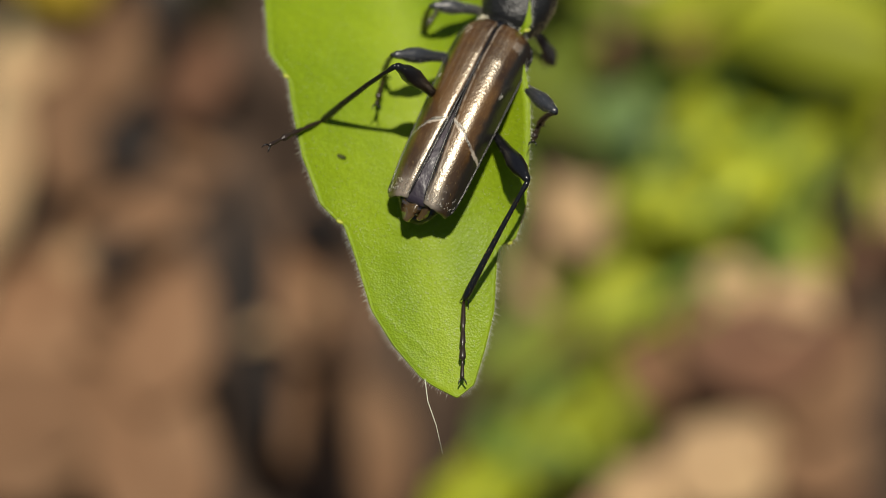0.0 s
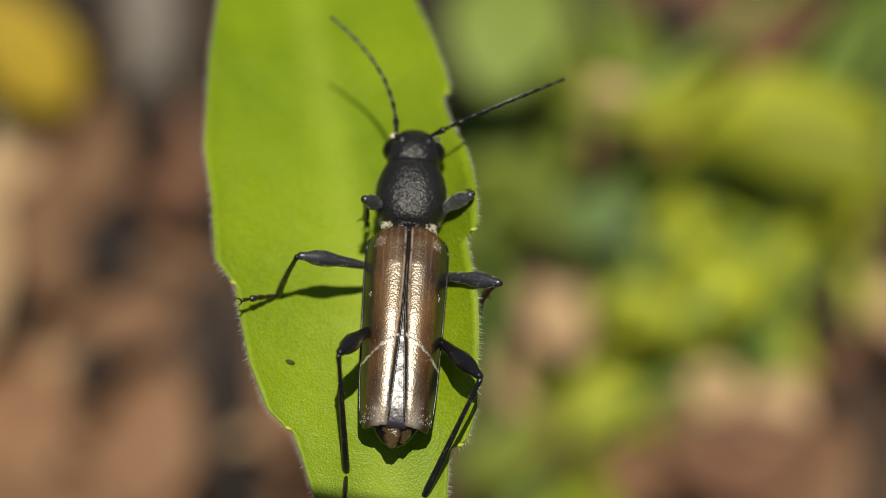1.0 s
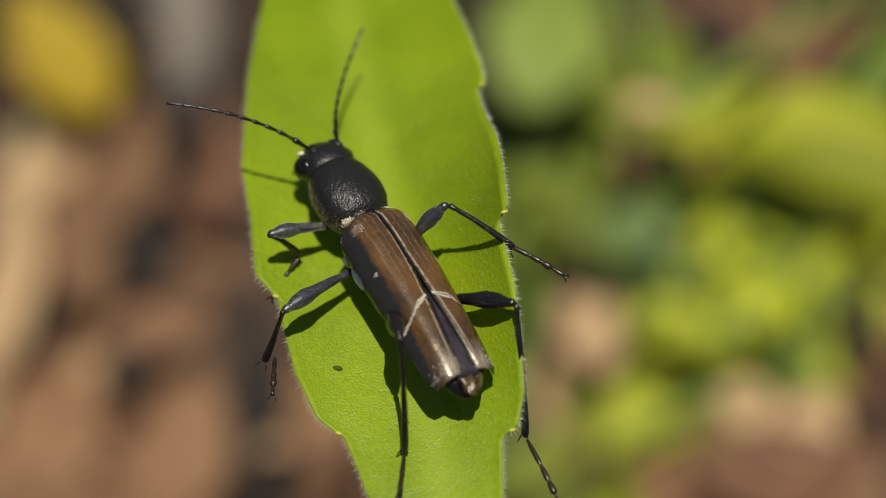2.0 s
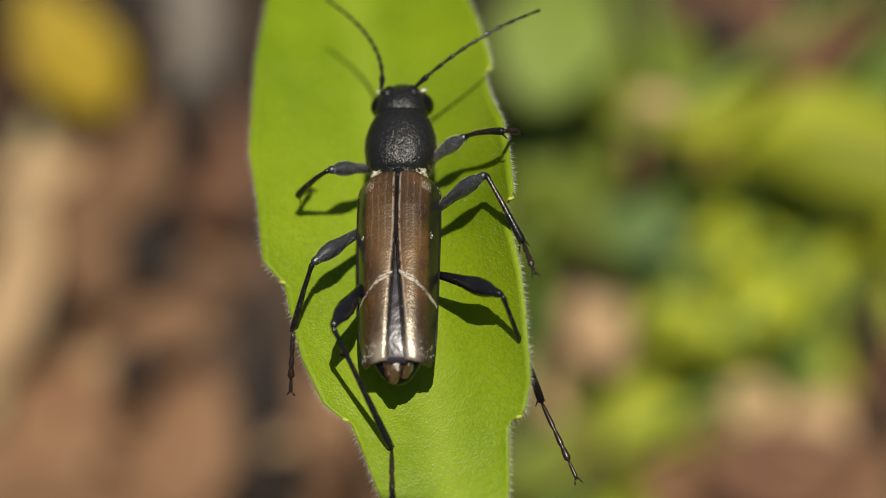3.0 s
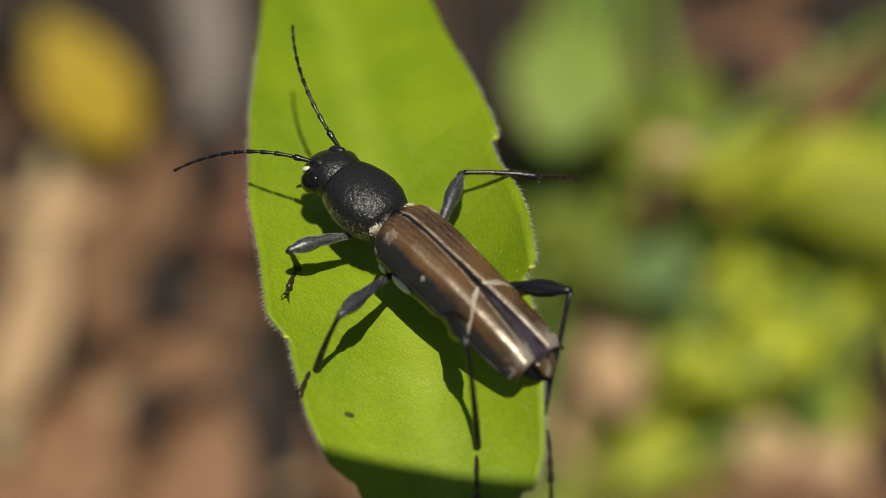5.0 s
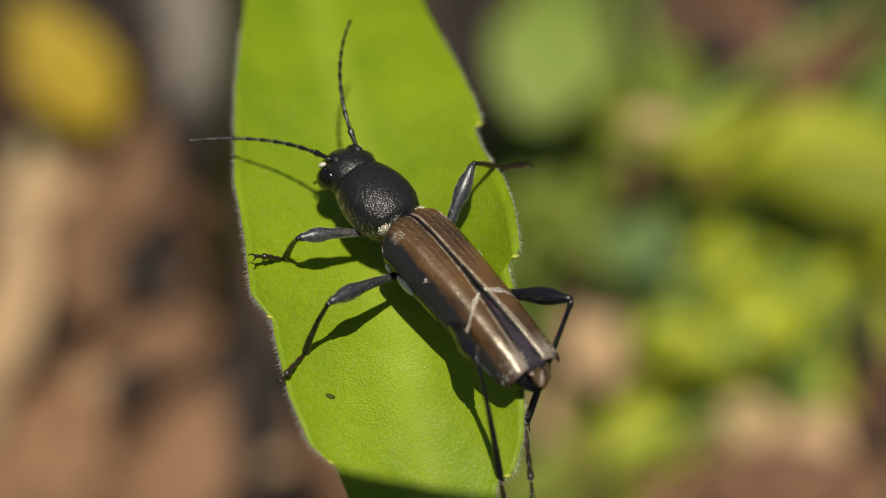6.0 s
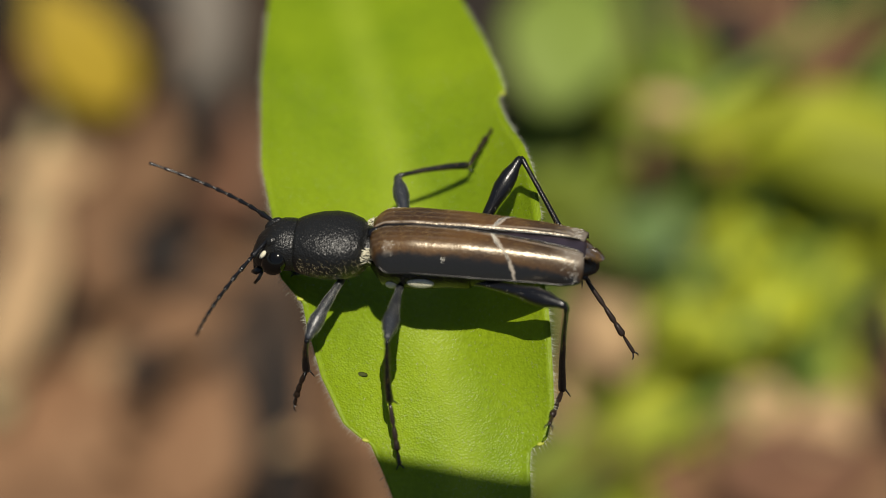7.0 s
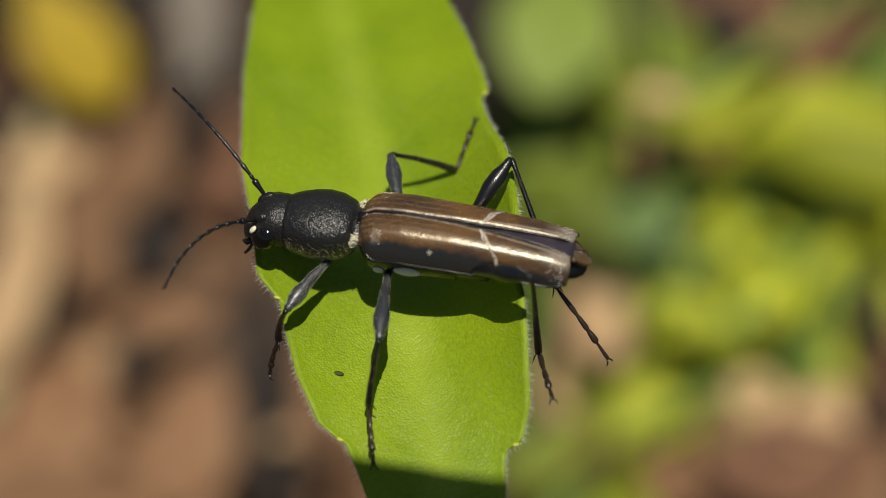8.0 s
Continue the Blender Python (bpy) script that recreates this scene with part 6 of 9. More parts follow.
    walk(limbs["L2"][2], [
        aim(0, -2.56, 3.51, -1.86, -4.13, 2.88, -0.62), aim(0.1, -2.79, 4.71, -1.58, -4.26, 5.47, -0.27), aim(0.2, -2.87, 4.41, -2.11, -3.97, 5.55, -0.73),
        aim(0.3, -1.45, 4.04, -2.4, -2.36, 5.53, -1.23), aim(0.4, -1.04, 4.11, -2.41, -2.02, 5.52, -1.21), aim(0.5, -1.12, 4.13, -2.39, -2.13, 5.56, -1.24),
        aim(0.7, -1.25, 4.2, -2.28, -2.22, 5.51, -0.95), aim(1, -1.95, 4.21, -2.31, -2.83, 5.41, -0.83), aim(1.1, -1.86, 4.09, -2.01, -2.84, 5.27, -0.57),
        aim(1.15, -1.4, 3.38, -2.53, -2.34, 4.77, -1.27), aim(1.2, -0.9, 2.64, -2.68, -1.78, 4.22, -1.62), aim(1.3, -1.31, 2.28, -2.37, -2.07, 4, -1.44),
        aim(1.4, -1.27, 2.55, -2.3, -2.09, 4.35, -1.59), aim(1.5, -0.91, 2.64, -2.45, -1.64, 4.49, -1.77), aim(1.7, -1.82, 3.57, -4, -3.53, 4.73, -3.59),
        aim(2.8, -1.88, 3.92, -3.7, -3.61, 4.85, -2.94), aim(2.9, -4.03, 3.84, -2.82, -5.98, 4.61, -2.7), aim(2.95, -4.43, 3.77, -2.5, -6.31, 4.32, -3.28),
        aim(3, -4.79, 3.66, -2.18, -6.23, 3.88, -3.69), aim(3.1, -5.12, 3.58, -1.35, -6.69, 4.01, -2.68), aim(3.2, -4.29, 3.3, -1.95, -6.3, 3.89, -2.01),
        aim(3.3, -5.85, 2.9, -0.94, -7.75, 3.35, -1.69), aim(3.35, -4.27, 4.35, -0.37, -6, 5.54, -0.44), aim(3.4, -2.15, 5.17, 0.23, -3.29, 6.82, 0.86),
        aim(3.45, -2.35, 4.86, -0.45, -3.75, 5.88, 0.73), aim(3.5, -2.51, 4.38, -1.01, -3.93, 4.6, 0.51), aim(3.533, -3.21, 4.43, -0.8, -4.62, 5.9, -0.31),
        aim(3.567, -3.84, 4.37, -0.49, -4.4, 6.22, -1.32), aim(3.6, -4.36, 4.21, -0.09, -3.73, 5.33, -1.75),
        aim(3.633, -4.25, 4.38, -0.63, -4.72, 6.15, -1.66), aim(3.667, -4.08, 4.51, -1.16, -5.45, 6.1, -1.09),
        aim(3.7, -3.87, 4.6, -1.68, -5.49, 5.28, -0.53), aim(3.8, -3.82, 4.75, -1.7, -5.29, 5.6, -0.46), aim(3.85, -2.87, 4.48, -2.39, -4.18, 5.54, -1.14),
        aim(3.9, -1.79, 4.05, -2.79, -2.93, 5.31, -1.55), aim(3.95, -2.83, 4.79, -2.92, -4.2, 6.14, -2.09), aim(4, -3.71, 5.31, -2.74, -5.26, 6.68, -2.37),
        aim(4.1, -3.17, 5.68, -2.47, -4.73, 7.02, -2.06), aim(4.2, -3.01, 5.33, -3.38, -4.28, 6.99, -3.21), aim(4.3, -2.78, 5.05, -2.74, -3.91, 6.63, -1.95),
        aim(4.4, -2.32, 4.67, -3.12, -3.53, 6.38, -3.02), aim(4.5, -2.21, 4.49, -3.07, -3.43, 6.16, -2.7), aim(4.7, -1.89, 4.47, -3.23, -3.07, 6.16, -2.84),
        aim(5.8, -1.1, 4.6, -3.02, -1.97, 6.38, -2.32), aim(6, -1.13, 4.51, -3.16, -2.02, 6.3, -2.52), aim(6.2, -1.15, 4.64, -3, -2.03, 6.42, -2.33),
        aim(6.4, -1.23, 4.54, -3.12, -2.11, 6.32, -2.45), aim(6.5, -1.8, 4.48, -3.21, -2.92, 6.18, -2.74), aim(6.6, -1.46, 4.28, -3.58, -2.33, 6.13, -3.12),
        aim(6.65, -2.01, 4.43, -3.83, -2.95, 6.27, -4.24), aim(6.7, -2.54, 4.52, -4.06, -3.39, 6.03, -5.26),
        aim(6.8, -1.78, 4.26, -3.68, -2.09, 4.84, -5.68), aim(6.9, -1.15, 4.19, -3.75, -1.44, 5.05, -5.64), aim(7, -1.03, 4.41, -3.38, -1.38, 5.58, -5.09),
        aim(7.2, -1.04, 4.67, -3.37, -1.5, 6.45, -4.39), aim(7.5, -0.93, 4.65, -3.53, -1.43, 6.52, -4.34), aim(8, -1.19, 5.02, -3.51, -1.79, 6.98, -3.95),
    ])
    walk(limbs["L3"][0], [
        aim(0, -3.12, 0.77, -1.26, -3.86, 1.82, 2.42), aim(0.1, -3.12, 0.77, -1.26, -3.21, 2.22, 2.36), aim(0.15, -3.12, 0.77, -1.26, -3.36, 2.34, 2.3),
        aim(0.2, -3.12, 0.77, -1.26, -3.5, 2.45, 2.23), aim(0.3, -3.12, 0.77, -1.26, -5.51, 2.04, 1.55), aim(0.4, -3.12, 0.77, -1.26, -5.41, 1.88, 1.69),
        aim(0.5, -3.12, 0.77, -1.26, -5.46, 1.95, 1.63), aim(0.7, -3.12, 0.77, -1.26, -5.35, 1.92, 1.72), aim(1, -3.12, 0.77, -1.26, -5.44, 2.05, 1.6),
        aim(1.1, -3.12, 0.77, -1.26, -5.6, 1.83, 1.56), aim(1.2, -3.12, 0.77, -1.26, -5.33, 2.88, 1.17), aim(1.3, -3.12, 0.77, -1.26, -5.37, 2.9, 1.11),
        aim(1.4, -3.12, 0.77, -1.26, -5.88, 2.62, 0.79), aim(1.5, -3.12, 0.77, -1.26, -5.89, 2.64, 0.76), aim(1.7, -3.12, 0.77, -1.26, -6, 2.26, 0.91),
        aim(2.8, -3.12, 0.77, -1.26, -5.65, 2.45, 1.18), aim(2.9, -3.12, 0.77, -1.26, -5.93, 2.3, 0.97), aim(3, -3.12, 0.77, -1.26, -6.28, 1.96, 0.7),
        aim(3.1, -3.12, 0.77, -1.26, -6.34, 2.72, -0.24), aim(3.2, -3.12, 0.77, -1.26, -5.67, 2.8, 0.89), aim(3.3, -3.12, 0.77, -1.26, -5.44, 3.12, 0.82),
        aim(3.4, -3.12, 0.77, -1.26, -5.08, 3.06, 1.22), aim(3.5, -3.12, 0.77, -1.26, -5.47, 2.59, 1.26), aim(3.6, -3.12, 0.77, -1.26, -6.02, 2.39, 0.78),
        aim(3.7, -3.12, 0.77, -1.26, -6.48, 2.41, -0.13), aim(3.8, -3.12, 0.77, -1.26, -6.26, 2.53, 0.24), aim(3.9, -3.12, 0.77, -1.26, -5.24, 3.38, 0.72),
        aim(4, -3.12, 0.77, -1.26, -5.66, 2.9, 0.79), aim(4.1, -3.12, 0.77, -1.26, -6, 2.37, 0.83), aim(4.2, -3.12, 0.77, -1.26, -5.63, 3.31, 0.31),
        aim(4.3, -3.12, 0.77, -1.26, -5.37, 3.26, 0.73), aim(4.4, -3.12, 0.77, -1.26, -5.45, 3.21, 0.7), aim(4.5, -3.12, 0.77, -1.26, -5.76, 2.67, 0.89),
        aim(4.7, -3.12, 0.77, -1.26, -5.73, 2.55, 1.03), aim(5.8, -3.12, 0.77, -1.26, -6.3, 2.06, 0.59), aim(6, -3.12, 0.77, -1.26, -6.36, 2.06, 0.48),
        aim(6.2, -3.12, 0.77, -1.26, -6.27, 2.02, 0.67), aim(6.4, -3.12, 0.77, -1.26, -6.29, 2.07, 0.61), aim(6.5, -3.12, 0.77, -1.26, -6.69, 1.8, -0.07),
        aim(6.6, -3.12, 0.77, -1.26, -6.5, 2.21, 0.06), aim(6.7, -3.12, 0.77, -1.26, -5.63, 3.2, 0.47), aim(6.8, -3.12, 0.77, -1.26, -5.36, 3.29, 0.71),
        aim(6.9, -3.12, 0.77, -1.26, -5, 3.48, 0.83), aim(6.95, -3.12, 0.77, -1.26, -6.01, 3, 0.11), aim(7, -3.12, 0.77, -1.26, -6.69, 2.27, -0.76),
        aim(7.2, -3.12, 0.77, -1.26, -6.22, 2.33, 0.52), aim(7.5, -3.12, 0.77, -1.26, -6.12, 2.39, 0.63), aim(8, -3.12, 0.77, -1.26, -6.2, 2.16, 0.69),
    ])
    walk(limbs["L3"][1], [
        aim(0, -3.86, 1.82, 2.42, -5.2, 4.42, -0.95), aim(0.1, -3.21, 2.22, 2.36, -4.68, 3.99, -1.63), aim(0.15, -3.36, 2.34, 2.3, -5.35, 4.21, -1.4),
        aim(0.2, -3.5, 2.45, 2.23, -5.98, 4.39, -1.12), aim(0.3, -5.51, 2.04, 1.55, -9.03, 1.94, -1.4), aim(0.4, -5.41, 1.88, 1.69, -8.45, 1.63, -1.75),
        aim(0.5, -5.46, 1.95, 1.63, -8.29, 1.78, -1.99), aim(0.7, -5.35, 1.92, 1.72, -8.14, 1.85, -1.94), aim(1, -5.44, 2.05, 1.6, -8.24, 1.48, -2.01),
        aim(1.1, -5.6, 1.83, 1.56, -8.27, 1.63, -2.18), aim(1.2, -5.33, 2.88, 1.17, -7.81, 2.04, -2.61), aim(1.3, -5.37, 2.9, 1.11, -7.67, 2.32, -2.83),
        aim(1.4, -5.88, 2.62, 0.79, -7.55, 2.69, -3.49), aim(1.5, -5.89, 2.64, 0.76, -7.52, 2.8, -3.54), aim(1.7, -6, 2.26, 0.91, -7.43, 1.88, -3.45),
        aim(2.8, -5.65, 2.45, 1.18, -7.36, 2.15, -3.08), aim(2.9, -5.93, 2.3, 0.97, -8.24, 0.67, -2.66), aim(3, -6.28, 1.96, 0.7, -9.12, 0.33, -2.52),
        aim(3.1, -6.34, 2.72, -0.24, -9.22, 2.29, -3.81), aim(3.2, -5.67, 2.8, 0.89, -7.93, 3.92, -2.96), aim(3.3, -5.44, 3.12, 0.82, -7.52, 2.07, -3.15),
        aim(3.4, -5.08, 3.06, 1.22, -7.49, 2.88, -2.69), aim(3.5, -5.47, 2.59, 1.26, -8.74, 2.25, -1.96), aim(3.6, -6.02, 2.39, 0.78, -10.18, 2.04, -1.17),
        aim(3.7, -6.48, 2.41, -0.13, -10.59, 2.86, -2.14), aim(3.8, -6.26, 2.53, 0.24, -10.4, 3.16, -1.67), aim(3.9, -5.24, 3.38, 0.72, -8.23, 4, -2.71),
        aim(4, -5.66, 2.9, 0.79, -9.06, 2.84, -2.3), aim(4.1, -6, 2.37, 0.83, -9.09, 2.49, -2.58), aim(4.2, -5.63, 3.31, 0.31, -6.71, 2.81, -4.13),
        aim(4.3, -5.37, 3.26, 0.73, -6.63, 3.22, -3.69), aim(4.4, -5.45, 3.21, 0.7, -6.85, 2.89, -3.67), aim(4.5, -5.76, 2.67, 0.89, -6.94, 2.49, -3.55),
        aim(4.7, -5.73, 2.55, 1.03, -6.83, 2.42, -3.43), aim(5.8, -6.3, 2.06, 0.59, -8.58, 2.24, -3.41), aim(6, -6.36, 2.06, 0.48, -8.5, 1.99, -3.59),
        aim(6.2, -6.27, 2.02, 0.67, -8.46, 2.07, -3.38), aim(6.4, -6.29, 2.07, 0.61, -8.81, 2.15, -3.23), aim(6.5, -6.69, 1.8, -0.07, -9.3, 1.98, -3.85),
        aim(6.6, -6.5, 2.21, 0.06, -8.81, 2.4, -3.92), aim(6.7, -5.63, 3.2, 0.47, -5.93, 2.73, -4.09), aim(6.8, -5.36, 3.29, 0.71, -5.23, 2.62, -3.84),
        aim(6.9, -5, 3.48, 0.83, -4.85, 2.91, -3.74), aim(6.95, -6.01, 3, 0.11, -5.71, 2.45, -4.44), aim(7, -6.69, 2.27, -0.76, -6.24, 1.73, -5.31),
        aim(7.2, -6.22, 2.33, 0.52, -6.09, 1.53, -4), aim(7.5, -6.12, 2.39, 0.63, -5.99, 1.64, -3.9), aim(8, -6.2, 2.16, 0.69, -6.12, 1.65, -3.88),
    ])
    walk(limbs["L3"][2], [
        aim(0, -5.2, 4.42, -0.95, -7.43, 5.1, 0.75), aim(0.1, -4.68, 3.99, -1.63, -6.46, 4.7, 0.55), aim(0.15, -5.35, 4.21, -1.4, -7.69, 5.51, -0.29),
        aim(0.2, -5.98, 4.39, -1.12, -8.38, 6.01, -1.3), aim(0.3, -9.03, 1.94, -1.4, -11.43, 2.72, 0.04), aim(0.4, -8.45, 1.63, -1.75, -10.81, 2.24, -0.18),
        aim(0.5, -8.29, 1.78, -1.99, -10.74, 2.3, -0.52), aim(0.7, -8.14, 1.85, -1.94, -10.52, 2.05, -0.3), aim(1, -8.24, 1.48, -2.01, -10.63, 1.5, -0.38),
        aim(1.1, -8.27, 1.63, -2.18, -10.87, 1.64, -0.9), aim(1.2, -7.81, 2.04, -2.61, -10.29, 3.02, -1.48),
        aim(1.3, -7.67, 2.32, -2.83, -10.05, 3.59, -1.76), aim(1.4, -7.55, 2.69, -3.49, -9.85, 4.37, -2.95), aim(1.5, -7.52, 2.8, -3.54, -9.72, 4.64, -3.16),
        aim(1.7, -7.43, 1.88, -3.45, -9.78, 3.56, -3.25), aim(2.8, -7.36, 2.15, -3.08, -9.78, 3.72, -2.73),
        aim(2.9, -8.24, 0.67, -2.66, -10.98, 1.45, -2.11), aim(3, -9.12, 0.33, -2.52, -11.96, 0.17, -1.95),
        aim(3.1, -9.22, 2.29, -3.81, -11.66, 2.19, -2.25), aim(3.2, -7.93, 3.92, -2.96, -10.48, 4.18, -1.6),
        aim(3.3, -7.52, 2.07, -3.15, -10.15, 1.43, -2.12), aim(3.4, -7.49, 2.88, -2.69, -10.33, 2.29, -2.75),
        aim(3.5, -8.74, 2.25, -1.96, -11.56, 1.67, -2.3), aim(3.6, -10.18, 2.04, -1.17, -12.64, 2.54, -2.61),
        aim(3.7, -10.59, 2.86, -2.14, -13.01, 3.94, -3.33), aim(3.8, -10.4, 3.16, -1.67, -12.82, 4.11, -2.95),
        aim(3.9, -8.23, 4, -2.71, -10.58, 5.53, -3.43), aim(4, -9.06, 2.84, -2.3, -11.74, 3.95, -2.4), aim(4.1, -9.09, 2.49, -2.58, -11.73, 3.59, -2.1),
        aim(4.2, -6.71, 2.81, -4.13, -9.09, 4.43, -4.47), aim(4.3, -6.63, 3.22, -3.69, -8.94, 4.98, -3.64), aim(4.4, -6.85, 2.89, -3.67, -9.03, 4.8, -3.75),
        aim(4.5, -6.94, 2.49, -3.55, -9.14, 4.36, -3.34), aim(4.7, -6.83, 2.42, -3.43, -8.82, 4.51, -3.16),
        aim(5.8, -8.58, 2.24, -3.41, -10.88, 3.82, -2.62), aim(6, -8.5, 1.99, -3.59, -10.82, 3.61, -2.94), aim(6.2, -8.46, 2.07, -3.38, -10.82, 3.65, -2.78),
        aim(6.4, -8.81, 2.15, -3.23, -11.07, 3.78, -2.43), aim(6.5, -9.3, 1.98, -3.85, -11.7, 3.46, -3.17), aim(6.6, -8.81, 2.4, -3.92, -11.01, 4.28, -3.95),
        aim(6.7, -5.93, 2.73, -4.09, -7.91, 4.83, -4.4), aim(6.8, -5.23, 2.62, -3.84, -6.9, 4.93, -4.35), aim(6.9, -4.85, 2.91, -3.74, -6.32, 5.25, -4.61),
        aim(6.95, -5.71, 2.45, -4.44, -6.5, 5.23, -4.27), aim(7, -6.24, 1.73, -5.31, -6.18, 4.37, -4.12), aim(7.2, -6.09, 1.53, -4, -7.09, 4.12, -3.17),
        aim(7.5, -5.99, 1.64, -3.9, -6.68, 4.24, -2.81), aim(8, -6.12, 1.65, -3.88, -7.13, 4.17, -2.87),
    ])
    walk(limbs["R1"][0], [
        aim(0, 0.81, -0.57, -1.39, 0.93, -1.09, -3.83), aim(0.05, 0.81, -0.57, -1.39, 1.77, -1.1, -3.63), aim(0.1, 0.81, -0.57, -1.39, 2.51, -1.05, -3.16),
        aim(0.133, 0.81, -0.57, -1.39, 2.5, -2.35, -1.87), aim(0.167, 0.81, -0.57, -1.39, 1.59, -2.69, -0.32),
        aim(0.2, 0.81, -0.57, -1.39, 0.26, -1.89, 0.66), aim(0.25, 0.81, -0.57, -1.39, 0.51, -1.94, 0.68), aim(0.3, 0.81, -0.57, -1.39, 0.77, -1.97, 0.68),
        aim(0.4, 0.81, -0.57, -1.39, 0.92, -1.87, 0.74), aim(0.5, 0.81, -0.57, -1.39, 1.07, -2.13, 0.54), aim(0.7, 0.81, -0.57, -1.39, 1.07, -2.05, 0.61),
        aim(0.8, 0.81, -0.57, -1.39, 1.06, -2.04, 0.62), aim(0.9, 0.81, -0.57, -1.39, 1.05, -2.03, 0.62), aim(1, 0.81, -0.57, -1.39, 1.04, -2.02, 0.63),
        aim(1.033, 0.81, -0.57, -1.39, 0.97, -2.12, 0.56), aim(1.067, 0.81, -0.57, -1.39, 0.9, -2.22, 0.48), aim(1.1, 0.81, -0.57, -1.39, 0.83, -2.31, 0.4),
        aim(1.15, 0.81, -0.57, -1.39, 0.68, -2.25, 0.45), aim(1.2, 0.81, -0.57, -1.39, 0.53, -2.19, 0.49), aim(1.25, 0.81, -0.57, -1.39, 1.63, -2.65, -0.27),
        aim(1.3, 0.81, -0.57, -1.39, 2.48, -2.43, -1.39), aim(1.333, 0.81, -0.57, -1.39, 2.58, -2.32, -1.14),
        aim(1.367, 0.81, -0.57, -1.39, 2.65, -2.19, -0.9), aim(1.4, 0.81, -0.57, -1.39, 2.7, -2.03, -0.66),
        aim(1.433, 0.81, -0.57, -1.39, 3.06, -1.62, -1.11), aim(1.467, 0.81, -0.57, -1.39, 3.24, -1.12, -1.59),
        aim(1.5, 0.81, -0.57, -1.39, 3.22, -0.58, -2.05), aim(1.7, 0.81, -0.57, -1.39, 3.21, -0.52, -2.09), aim(2.8, 0.81, -0.57, -1.39, 3.2, -0.6, -2.14),
        aim(2.833, 0.81, -0.57, -1.39, 3.16, -1.11, -2.05), aim(2.867, 0.81, -0.57, -1.39, 3.02, -1.6, -1.93),
        aim(2.9, 0.81, -0.57, -1.39, 2.79, -2.04, -1.8), aim(2.95, 0.81, -0.57, -1.39, 2.13, -2.52, -0.54), aim(3, 0.81, -0.57, -1.39, 0.99, -2.29, 0.41),
        aim(3.05, 0.81, -0.57, -1.39, 2.08, -2.66, -0.86), aim(3.1, 0.81, -0.57, -1.39, 2.58, -2.04, -2.37), aim(3.2, 0.81, -0.57, -1.39, 2.75, -1.86, -2.3),
        aim(3.25, 0.81, -0.57, -1.39, 2.32, -2.48, -0.82), aim(3.3, 0.81, -0.57, -1.39, 1.22, -2.26, 0.41),
        aim(3.35, 0.81, -0.57, -1.39, 2.52, -2.22, -0.61), aim(3.4, 0.81, -0.57, -1.39, 3.07, -1.47, -1.97),
        aim(3.433, 0.81, -0.57, -1.39, 2.97, -1.73, -1.88), aim(3.467, 0.81, -0.57, -1.39, 2.85, -1.97, -1.78),
        aim(3.5, 0.81, -0.57, -1.39, 2.7, -2.19, -1.68), aim(3.6, 0.81, -0.57, -1.39, 2.29, -2.11, -2.68), aim(3.7, 0.81, -0.57, -1.39, 2.85, -2.02, -1.26),
        aim(3.8, 0.81, -0.57, -1.39, 2.7, -2.2, -1.36), aim(3.833, 0.81, -0.57, -1.39, 2.62, -2.29, -1.33),
        aim(3.867, 0.81, -0.57, -1.39, 2.54, -2.37, -1.31), aim(3.9, 0.81, -0.57, -1.39, 2.45, -2.45, -1.28), aim(4, 0.81, -0.57, -1.39, 2.42, -2.48, -1.4),
        aim(4.1, 0.81, -0.57, -1.39, 2.63, -2.26, -1.64), aim(4.133, 0.81, -0.57, -1.39, 2.95, -1.78, -1.86),
        aim(4.167, 0.81, -0.57, -1.39, 3.14, -1.21, -2.04), aim(4.2, 0.81, -0.57, -1.39, 3.18, -0.61, -2.18),
        aim(4.3, 0.81, -0.57, -1.39, 3.18, -0.56, -2.19), aim(4.4, 0.81, -0.57, -1.39, 3.19, -0.56, -2.17), aim(4.5, 0.81, -0.57, -1.39, 3.18, -0.56, -2.18),
        aim(4.7, 0.81, -0.57, -1.39, 3.18, -0.56, -2.19), aim(5.8, 0.81, -0.57, -1.39, 3.19, -0.55, -2.16), aim(6, 0.81, -0.57, -1.39, 3.19, -0.55, -2.16),
        aim(6.2, 0.81, -0.57, -1.39, 3.19, -0.55, -2.16), aim(6.4, 0.81, -0.57, -1.39, 3.19, -0.55, -2.16), aim(6.5, 0.81, -0.57, -1.39, 3.19, -0.56, -2.16),
        aim(6.6, 0.81, -0.57, -1.39, 3.18, -0.55, -2.18), aim(6.7, 0.81, -0.57, -1.39, 3.18, -0.58, -2.18), aim(6.8, 0.81, -0.57, -1.39, 3.14, -0.58, -2.3),
        aim(6.9, 0.81, -0.57, -1.39, 3.15, -0.57, -2.28), aim(7, 0.81, -0.57, -1.39, 3.16, -0.56, -2.24), aim(7.2, 0.81, -0.57, -1.39, 3.17, -0.59, -2.23),
        aim(7.5, 0.81, -0.57, -1.39, 3.17, -0.59, -2.22), aim(8, 0.81, -0.57, -1.39, 3.17, -0.59, -2.22),
    ])
